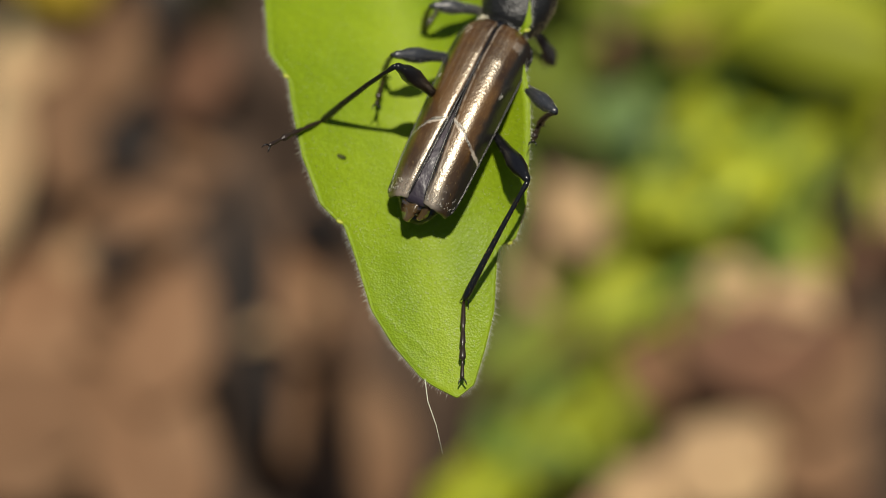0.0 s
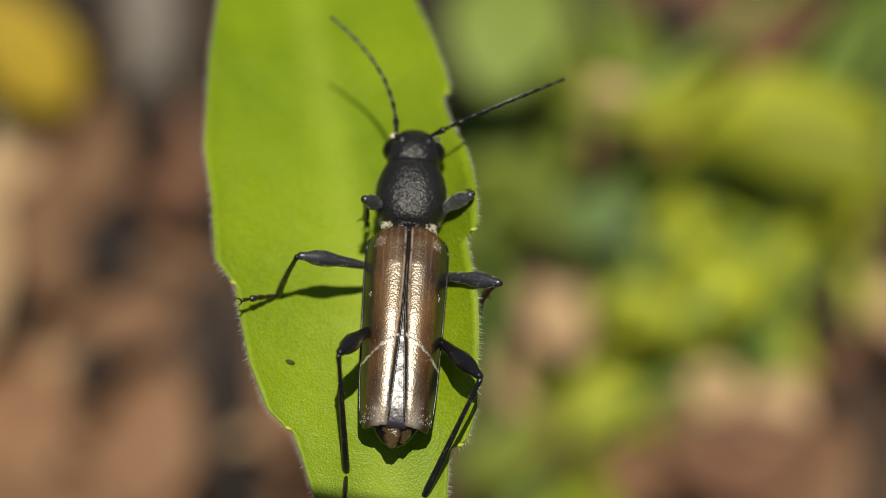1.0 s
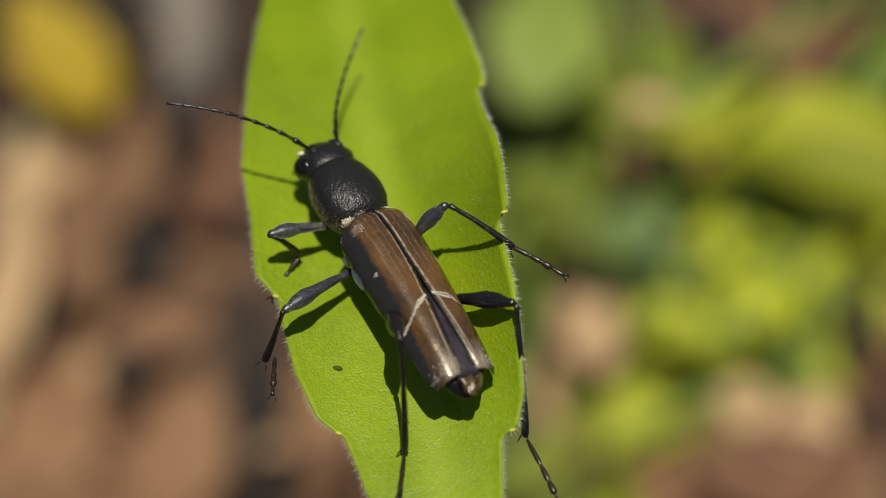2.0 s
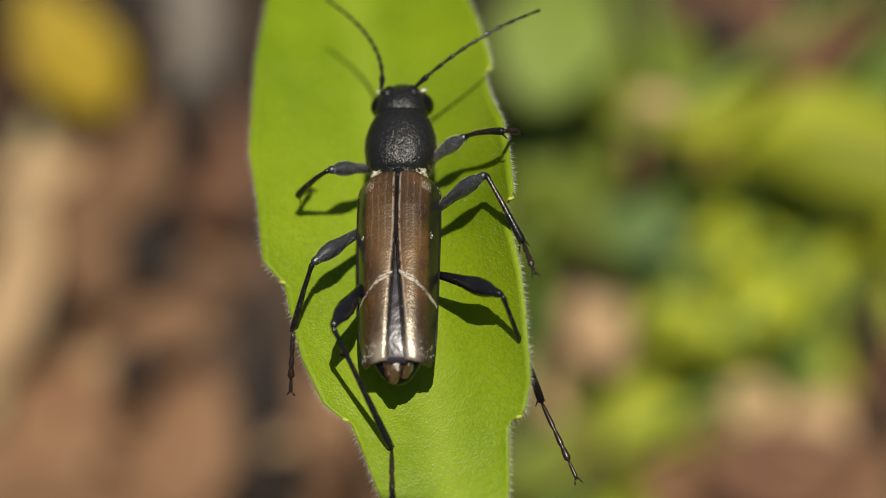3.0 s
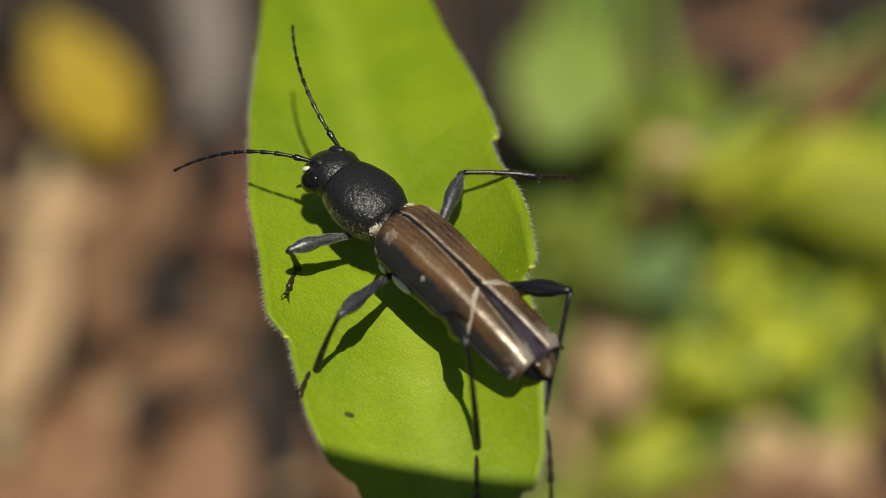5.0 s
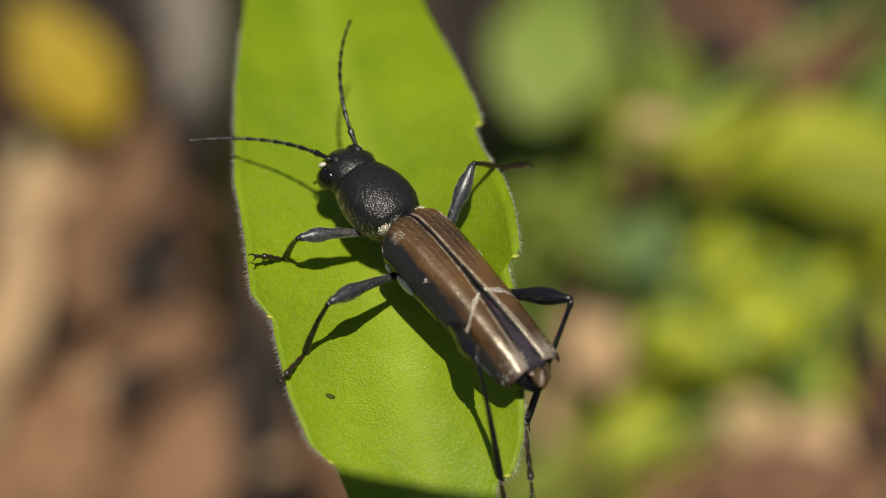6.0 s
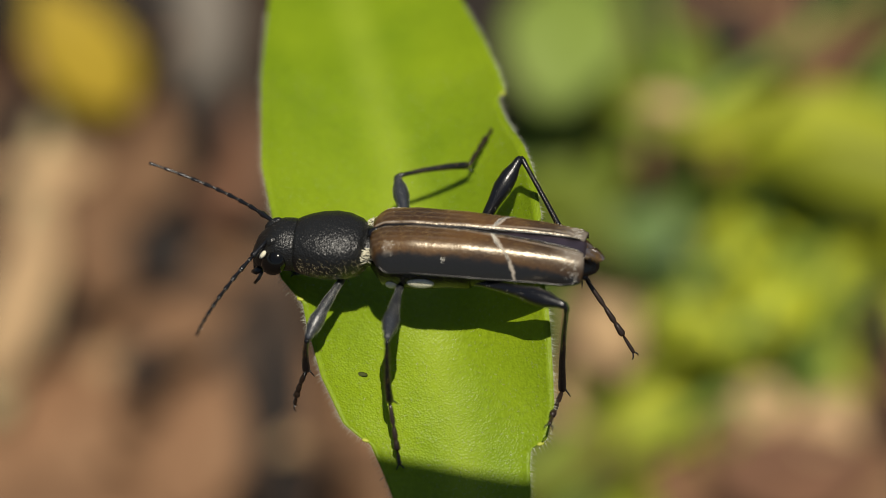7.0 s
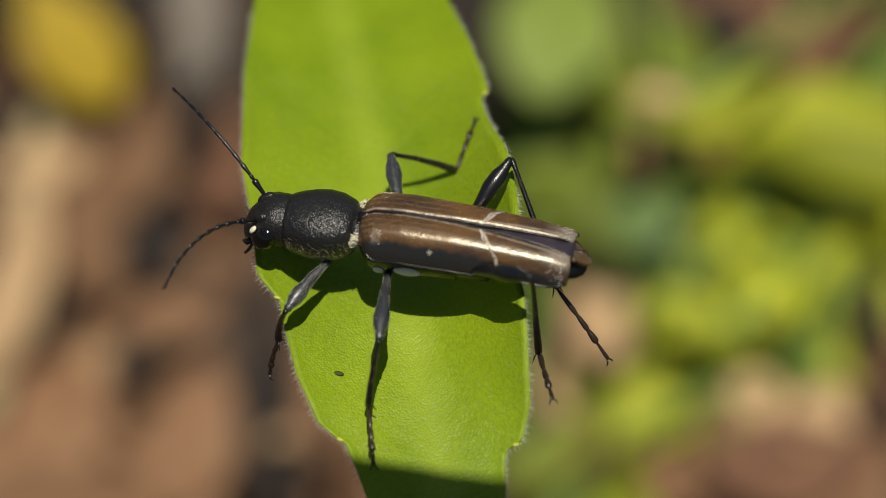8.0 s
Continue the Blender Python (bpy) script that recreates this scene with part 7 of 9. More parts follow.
    walk(limbs["R1"][1], [
        aim(0, 0.93, -1.09, -3.83, 1.7, -0.34, -5.52), aim(0.05, 1.77, -1.1, -3.63, 2.48, -0.4, -5.37), aim(0.1, 2.51, -1.05, -3.16, 3.15, -0.39, -4.94),
        aim(0.133, 2.5, -2.35, -1.87, 1.42, -1.81, -3.46), aim(0.167, 1.59, -2.69, -0.32, -0.4, -2.68, -0.53),
        aim(0.2, 0.26, -1.89, 0.66, -1.13, -2.42, 1.99), aim(0.25, 0.51, -1.94, 0.68, -0.54, -2.63, 2.24), aim(0.3, 0.77, -1.97, 0.68, 0.12, -2.8, 2.38),
        aim(0.4, 0.92, -1.87, 0.74, 0.56, -2.79, 2.48), aim(0.5, 1.07, -2.13, 0.54, 0.51, -2.99, 2.26), aim(0.7, 1.07, -2.05, 0.61, 0.57, -2.98, 2.3),
        aim(0.8, 1.06, -2.04, 0.62, 1.46, -3.92, 1.16), aim(0.9, 1.05, -2.03, 0.62, 2.05, -3.43, -0.4), aim(1, 1.04, -2.02, 0.63, 1.87, -1.86, -1.18),
        aim(1.033, 0.97, -2.12, 0.56, 0.9, -3.54, -0.85), aim(1.067, 0.9, -2.22, 0.48, -0.01, -3.99, 0.69), aim(1.1, 0.83, -2.31, 0.4, -0.13, -2.9, 2.05),
        aim(1.15, 0.68, -2.25, 0.45, -0.17, -3.47, 1.79), aim(1.2, 0.53, -2.19, 0.49, -0.11, -3.88, 1.36), aim(1.25, 1.63, -2.65, -0.27, 0.3, -3.48, 0.96),
        aim(1.3, 2.48, -2.43, -1.39, 0.89, -2.13, -0.21), aim(1.333, 2.58, -2.32, -1.14, 1.81, -3.03, 0.57), aim(1.367, 2.65, -2.19, -0.9, 3.08, -3.55, 0.5),
        aim(1.4, 2.7, -2.03, -0.66, 4.12, -3.39, -0.26), aim(1.433, 3.06, -1.62, -1.11, 3.27, -3.61, -1.09),
        aim(1.467, 3.24, -1.12, -1.59, 2.14, -2.75, -1.96), aim(1.5, 3.22, -0.58, -2.05, 1.36, -1.04, -2.62),
        aim(1.7, 3.21, -0.52, -2.09, 1.27, -0.87, -2.42), aim(2.8, 3.2, -0.6, -2.14, 1.31, -1.02, -2.65), aim(2.833, 3.16, -1.11, -2.05, 1.33, -1.79, -1.63),
        aim(2.867, 3.02, -1.6, -1.93, 1.68, -2.38, -0.68), aim(2.9, 2.79, -2.04, -1.8, 2.25, -2.74, -0), aim(2.95, 2.13, -2.52, -0.54, 1.49, -3.57, 1.04),
        aim(3, 0.99, -2.29, 0.41, 0.29, -3.65, 1.7), aim(3.05, 2.08, -2.66, -0.86, 1.47, -3.99, 0.5), aim(3.1, 2.58, -2.04, -2.37, 2.06, -3.35, -0.95),
        aim(3.2, 2.75, -1.86, -2.3, 2.27, -3.2, -0.89), aim(3.25, 2.32, -2.48, -0.82, 2.03, -4.01, 0.43), aim(3.3, 1.22, -2.26, 0.41, 1.13, -3.94, 1.48),
        aim(3.35, 2.52, -2.22, -0.61, 2.4, -3.82, 0.59), aim(3.4, 3.07, -1.47, -1.97, 2.93, -2.95, -0.64),
        aim(3.433, 2.97, -1.73, -1.88, 4.06, -3.38, -1.56), aim(3.467, 2.85, -1.97, -1.78, 4.46, -2.73, -2.68),
        aim(3.5, 2.7, -2.19, -1.68, 3.81, -1.58, -3.22), aim(3.6, 2.29, -2.11, -2.68, 3.28, -1.52, -4.32), aim(3.7, 2.85, -2.02, -1.26, 4.1, -1.73, -2.79),
        aim(3.8, 2.7, -2.2, -1.36, 3.8, -2.08, -3.03), aim(3.833, 2.62, -2.29, -1.33, 3.79, -3.64, -2.24),
        aim(3.867, 2.54, -2.37, -1.31, 2.97, -4.27, -0.83), aim(3.9, 2.45, -2.45, -1.28, 1.86, -3.58, 0.26), aim(4, 2.42, -2.48, -1.4, 2.72, -4.15, -0.33),
        aim(4.1, 2.63, -2.26, -1.64, 2.46, -3.41, -0.01), aim(4.133, 2.95, -1.78, -1.86, 1.85, -3, -0.72),
        aim(4.167, 3.14, -1.21, -2.04, 1.42, -2.18, -1.71), aim(4.2, 3.18, -0.61, -2.18, 1.32, -1.05, -2.76),
        aim(4.3, 3.18, -0.56, -2.19, 1.32, -0.95, -2.8), aim(4.4, 3.19, -0.56, -2.17, 1.31, -0.94, -2.76), aim(4.5, 3.18, -0.56, -2.18, 1.32, -0.94, -2.78),
        aim(4.7, 3.18, -0.56, -2.19, 1.32, -0.94, -2.81), aim(5.8, 3.19, -0.55, -2.16, 1.31, -0.92, -2.75), aim(6, 3.19, -0.55, -2.16, 1.31, -0.92, -2.72),
        aim(6.2, 3.19, -0.55, -2.16, 1.31, -0.92, -2.74), aim(6.4, 3.19, -0.55, -2.16, 1.31, -0.92, -2.74), aim(6.5, 3.19, -0.56, -2.16, 1.3, -0.93, -2.71),
        aim(6.6, 3.18, -0.55, -2.18, 1.31, -0.93, -2.77), aim(6.7, 3.18, -0.58, -2.18, 1.25, -0.94, -2.55), aim(6.8, 3.14, -0.58, -2.3, 1.19, -0.92, -2.58),
        aim(6.9, 3.15, -0.57, -2.28, 1.19, -0.9, -2.54), aim(7, 3.16, -0.56, -2.24, 1.28, -0.93, -2.78), aim(7.2, 3.17, -0.59, -2.23, 1.27, -0.95, -2.75),
        aim(7.5, 3.17, -0.59, -2.22, 1.28, -0.95, -2.77), aim(8, 3.17, -0.59, -2.22, 1.29, -0.95, -2.79),
    ])
    walk(limbs["R1"][2], [
        aim(0, 1.7, -0.34, -5.52, 2.27, 1.13, -6.14), aim(0.05, 2.48, -0.4, -5.37, 3.04, 1.07, -6.01), aim(0.1, 3.15, -0.39, -4.94, 3.68, 1.08, -5.61),
        aim(0.133, 1.42, -1.81, -3.46, 1.85, -0.67, -4.65), aim(0.167, -0.4, -2.68, -0.53, -0.14, -2.02, -2.07),
        aim(0.2, -1.13, -2.42, 1.99, -1.07, -2.32, 0.3), aim(0.25, -0.54, -2.63, 2.24, -0.42, -3.38, 0.71), aim(0.3, 0.12, -2.8, 2.38, 0.26, -4.2, 1.42),
        aim(0.4, 0.56, -2.79, 2.48, 1.19, -3.9, 1.36), aim(0.5, 0.51, -2.99, 2.26, 1.18, -3.83, 0.95), aim(0.7, 0.57, -2.98, 2.3, 1.34, -3.75, 0.99),
        aim(0.8, 1.46, -3.92, 1.16, 2.4, -3.91, -0.26), aim(0.9, 2.05, -3.43, -0.4, 2.94, -2.63, -1.61), aim(1, 1.87, -1.86, -1.18, 2.52, -0.47, -1.9),
        aim(1.033, 0.9, -3.54, -0.85, 1.71, -2.66, -2.06), aim(1.067, -0.01, -3.99, 0.69, 0.81, -3.79, -0.79),
        aim(1.1, -0.13, -2.9, 2.05, 0.54, -3.43, 0.58), aim(1.15, -0.17, -3.47, 1.79, 0.43, -4.48, 0.56), aim(1.2, -0.11, -3.88, 1.36, 0.36, -5.28, 0.51),
        aim(1.25, 0.3, -3.48, 0.96, 0.89, -4.82, 0.09), aim(1.3, 0.89, -2.13, -0.21, 1.6, -3.39, -1.1), aim(1.333, 1.81, -3.03, 0.57, 2.7, -4.24, -0.23),
        aim(1.367, 3.08, -3.55, 0.5, 4.14, -4.69, -0.18), aim(1.4, 4.12, -3.39, -0.26, 5.33, -4.44, -0.82),
        aim(1.433, 3.27, -3.61, -1.09, 4.77, -4.26, -1.57), aim(1.467, 2.14, -2.75, -1.96, 3.79, -2.94, -2.32),
        aim(1.5, 1.36, -1.04, -2.62, 3.02, -0.75, -2.83), aim(1.7, 1.27, -0.87, -2.42, 2.93, -0.53, -2.57), aim(2.8, 1.31, -1.02, -2.65, 2.94, -0.68, -2.97),
        aim(2.833, 1.33, -1.79, -1.63, 2.68, -1.52, -2.62), aim(2.867, 1.68, -2.38, -0.68, 2.49, -2.23, -2.16), aim(2.9, 2.25, -2.74, -0, 2.38, -2.74, -1.7),
        aim(2.95, 1.49, -3.57, 1.04, 1.99, -3.77, -0.57), aim(3, 0.29, -3.65, 1.7, 1.13, -4.04, 0.28), aim(3.05, 1.47, -3.99, 0.5, 2.03, -3.5, -1.02),
        aim(3.1, 2.06, -3.35, -0.95, 2.17, -2.13, -2.12), aim(3.2, 2.27, -3.2, -0.89, 2.49, -2, -2.09), aim(3.25, 2.03, -4.01, 0.43, 2.62, -3.35, -1.02),
        aim(3.3, 1.13, -3.94, 1.48, 1.99, -3.93, 0.01), aim(3.35, 2.4, -3.82, 0.59, 3.69, -4.34, -0.39), aim(3.4, 2.93, -2.95, -0.64, 4.33, -3.89, -0.89),
        aim(3.433, 4.06, -3.38, -1.56, 5.67, -3.46, -2.09), aim(3.467, 4.46, -2.73, -2.68, 5.82, -1.94, -3.33),
        aim(3.5, 3.81, -1.58, -3.22, 4.52, -0.15, -3.8), aim(3.6, 3.28, -1.52, -4.32, 3.93, -0.08, -4.93), aim(3.7, 4.1, -1.73, -2.79, 4.88, -0.34, -3.38),
        aim(3.8, 3.8, -2.08, -3.03, 4.55, -0.7, -3.69), aim(3.833, 3.79, -3.64, -2.24, 4.59, -2.77, -3.46),
        aim(3.867, 2.97, -4.27, -0.83, 3.67, -4.07, -2.37), aim(3.9, 1.86, -3.58, 0.26, 2.3, -4.11, -1.3), aim(4, 2.72, -4.15, -0.33, 3.4, -5.37, -1.3),
        aim(4.1, 2.46, -3.41, -0.01, 2.39, -4, -1.61), aim(4.133, 1.85, -3, -0.72, 2.53, -3.35, -2.24), aim(4.167, 1.42, -2.18, -1.71, 2.7, -2.22, -2.82),
        aim(4.2, 1.32, -1.05, -2.76, 2.93, -0.76, -3.22), aim(4.3, 1.32, -0.95, -2.8, 2.95, -0.6, -3.12), aim(4.4, 1.31, -0.94, -2.76, 2.96, -0.6, -2.98),
        aim(4.5, 1.32, -0.94, -2.78, 2.96, -0.6, -3.06), aim(4.7, 1.32, -0.94, -2.81, 2.95, -0.6, -3.13), aim(5.8, 1.31, -0.92, -2.75, 2.96, -0.6, -3.01),
        aim(6, 1.31, -0.92, -2.72, 2.96, -0.6, -2.95), aim(6.2, 1.31, -0.92, -2.74, 2.96, -0.6, -3), aim(6.4, 1.31, -0.92, -2.74, 2.96, -0.6, -3.01),
        aim(6.5, 1.3, -0.93, -2.71, 2.96, -0.59, -2.88), aim(6.6, 1.31, -0.93, -2.77, 2.96, -0.59, -3.01), aim(6.7, 1.25, -0.94, -2.55, 2.89, -0.51, -2.35),
        aim(6.8, 1.19, -0.92, -2.58, 2.84, -0.49, -2.54), aim(6.9, 1.19, -0.9, -2.54, 2.83, -0.45, -2.52), aim(7, 1.28, -0.93, -2.78, 2.9, -0.51, -2.53),
        aim(7.2, 1.27, -0.95, -2.75, 2.9, -0.55, -2.49), aim(7.5, 1.28, -0.95, -2.77, 2.93, -0.57, -2.63), aim(8, 1.29, -0.95, -2.79, 2.95, -0.59, -2.71),
    ])
    walk(limbs["R2"][0], [
        aim(0, -1.19, -0.69, -1.43, -2.57, -3.19, 0.31), aim(0.1, -1.19, -0.69, -1.43, -1.18, -3.16, 0.83),
        aim(0.133, -1.19, -0.69, -1.43, -1.23, -3.03, 0.97), aim(0.167, -1.19, -0.69, -1.43, -1.29, -2.88, 1.1),
        aim(0.2, -1.19, -0.69, -1.43, -1.35, -2.73, 1.23), aim(0.233, -1.19, -0.69, -1.43, -1.61, -2.62, 1.28),
        aim(0.267, -1.19, -0.69, -1.43, -1.86, -2.49, 1.32), aim(0.3, -1.19, -0.69, -1.43, -2.11, -2.35, 1.33),
        aim(0.4, -1.19, -0.69, -1.43, -2.17, -2.44, 1.26), aim(0.5, -1.19, -0.69, -1.43, -2.29, -2.5, 1.17),
        aim(0.567, -1.19, -0.69, -1.43, -2.28, -2.68, 1.04), aim(0.633, -1.19, -0.69, -1.43, -2.27, -2.85, 0.89),
        aim(0.7, -1.19, -0.69, -1.43, -2.26, -3.01, 0.74), aim(1, -1.19, -0.69, -1.43, -2.13, -3.12, 0.67),
        aim(1.033, -1.19, -0.69, -1.43, -2.24, -3.02, 0.73), aim(1.067, -1.19, -0.69, -1.43, -2.35, -2.91, 0.79),
        aim(1.1, -1.19, -0.69, -1.43, -2.45, -2.8, 0.85), aim(1.133, -1.19, -0.69, -1.43, -2.05, -2.7, 1.11),
        aim(1.167, -1.19, -0.69, -1.43, -1.62, -2.55, 1.32), aim(1.2, -1.19, -0.69, -1.43, -1.19, -2.36, 1.48),
        aim(1.233, -1.19, -0.69, -1.43, -1.24, -2.23, 1.55), aim(1.267, -1.19, -0.69, -1.43, -1.29, -2.09, 1.61),
        aim(1.3, -1.19, -0.69, -1.43, -1.34, -1.95, 1.67), aim(1.35, -1.19, -0.69, -1.43, -1.7, -1.77, 1.7),
        aim(1.4, -1.19, -0.69, -1.43, -2.04, -1.57, 1.69), aim(1.5, -1.19, -0.69, -1.43, -2.17, -1.14, 1.75),
        aim(1.7, -1.19, -0.69, -1.43, -1.93, -1.35, 1.77), aim(2.8, -1.19, -0.69, -1.43, -1.88, -1.91, 1.62),
        aim(2.85, -1.19, -0.69, -1.43, -1.53, -2.34, 1.47), aim(2.9, -1.19, -0.69, -1.43, -1.18, -2.72, 1.24),
        aim(2.95, -1.19, -0.69, -1.43, -1.04, -2.86, 1.12), aim(3, -1.19, -0.69, -1.43, -0.89, -3, 0.98), aim(3.1, -1.19, -0.69, -1.43, -0.67, -2.76, 1.16),
        aim(3.2, -1.19, -0.69, -1.43, -0.81, -2.77, 1.17), aim(3.3, -1.19, -0.69, -1.43, -0.73, -2.89, 1.06),
        aim(3.4, -1.19, -0.69, -1.43, -2.25, -3.05, 0.7), aim(3.5, -1.19, -0.69, -1.43, -2.4, -3.08, 0.59),
        aim(3.55, -1.19, -0.69, -1.43, -1.32, -3.17, 0.82), aim(3.6, -1.19, -0.69, -1.43, -0.23, -2.99, 0.81),
        aim(3.65, -1.19, -0.69, -1.43, -0.83, -2.89, 1.07), aim(3.7, -1.19, -0.69, -1.43, -1.45, -2.7, 1.24),
        aim(3.75, -1.19, -0.69, -1.43, -1.35, -2.85, 1.13), aim(3.8, -1.19, -0.69, -1.43, -1.25, -2.99, 1.01),
        aim(3.833, -1.19, -0.69, -1.43, -1.25, -2.79, 1.18), aim(3.867, -1.19, -0.69, -1.43, -1.25, -2.59, 1.33),
        aim(3.9, -1.19, -0.69, -1.43, -1.25, -2.37, 1.47), aim(3.95, -1.19, -0.69, -1.43, -1.18, -2.19, 1.57), aim(4, -1.19, -0.69, -1.43, -1.12, -2, 1.65),
        aim(4.1, -1.19, -0.69, -1.43, -1.09, -2.02, 1.64), aim(4.2, -1.19, -0.69, -1.43, -1.61, -1.23, 1.85),
        aim(4.3, -1.19, -0.69, -1.43, -1.74, -1.78, 1.69), aim(4.4, -1.19, -0.69, -1.43, -1.7, -1.42, 1.8),
        aim(4.433, -1.19, -0.69, -1.43, -1.63, -1.47, 1.8), aim(4.467, -1.19, -0.69, -1.43, -1.55, -1.52, 1.8),
        aim(4.5, -1.19, -0.69, -1.43, -1.47, -1.57, 1.8), aim(4.567, -1.19, -0.69, -1.43, -0.72, -2.69, 1.22),
        aim(4.633, -1.19, -0.69, -1.43, -0.06, -3.43, 0.14), aim(4.7, -1.19, -0.69, -1.43, 0.38, -3.65, -1.24),
        aim(5.067, -1.19, -0.69, -1.43, 0.41, -3.52, -0.64), aim(5.433, -1.19, -0.69, -1.43, 0.4, -3.3, -0.06),
        aim(5.8, -1.19, -0.69, -1.43, 0.33, -3, 0.47), aim(6, -1.19, -0.69, -1.43, 0.14, -2.84, 0.77), aim(6.2, -1.19, -0.69, -1.43, 0.21, -2.89, 0.67),
        aim(6.4, -1.19, -0.69, -1.43, 0.11, -2.79, 0.84), aim(6.433, -1.19, -0.69, -1.43, 0.38, -3.13, 0.25),
        aim(6.467, -1.19, -0.69, -1.43, 0.57, -3.36, -0.42), aim(6.5, -1.19, -0.69, -1.43, 0.67, -3.46, -1.14),
        aim(6.6, -1.19, -0.69, -1.43, 0.41, -3.57, -0.83), aim(6.7, -1.19, -0.69, -1.43, -0.76, -3.95, -0.81),
        aim(6.8, -1.19, -0.69, -1.43, -0.68, -3.98, -1.06), aim(6.9, -1.19, -0.69, -1.43, -0.36, -3.89, -0.9),
        aim(7, -1.19, -0.69, -1.43, -0.23, -3.87, -1.05), aim(7.2, -1.19, -0.69, -1.43, 0.01, -3.82, -1.38),
        aim(7.3, -1.19, -0.69, -1.43, -0.11, -3.86, -1.27), aim(7.4, -1.19, -0.69, -1.43, -0.24, -3.89, -1.16),
        aim(7.5, -1.19, -0.69, -1.43, -0.36, -3.91, -1.05), aim(7.75, -1.19, -0.69, -1.43, -0.19, -3.87, -1.12),
        aim(8, -1.19, -0.69, -1.43, -0.03, -3.82, -1.18),
    ])
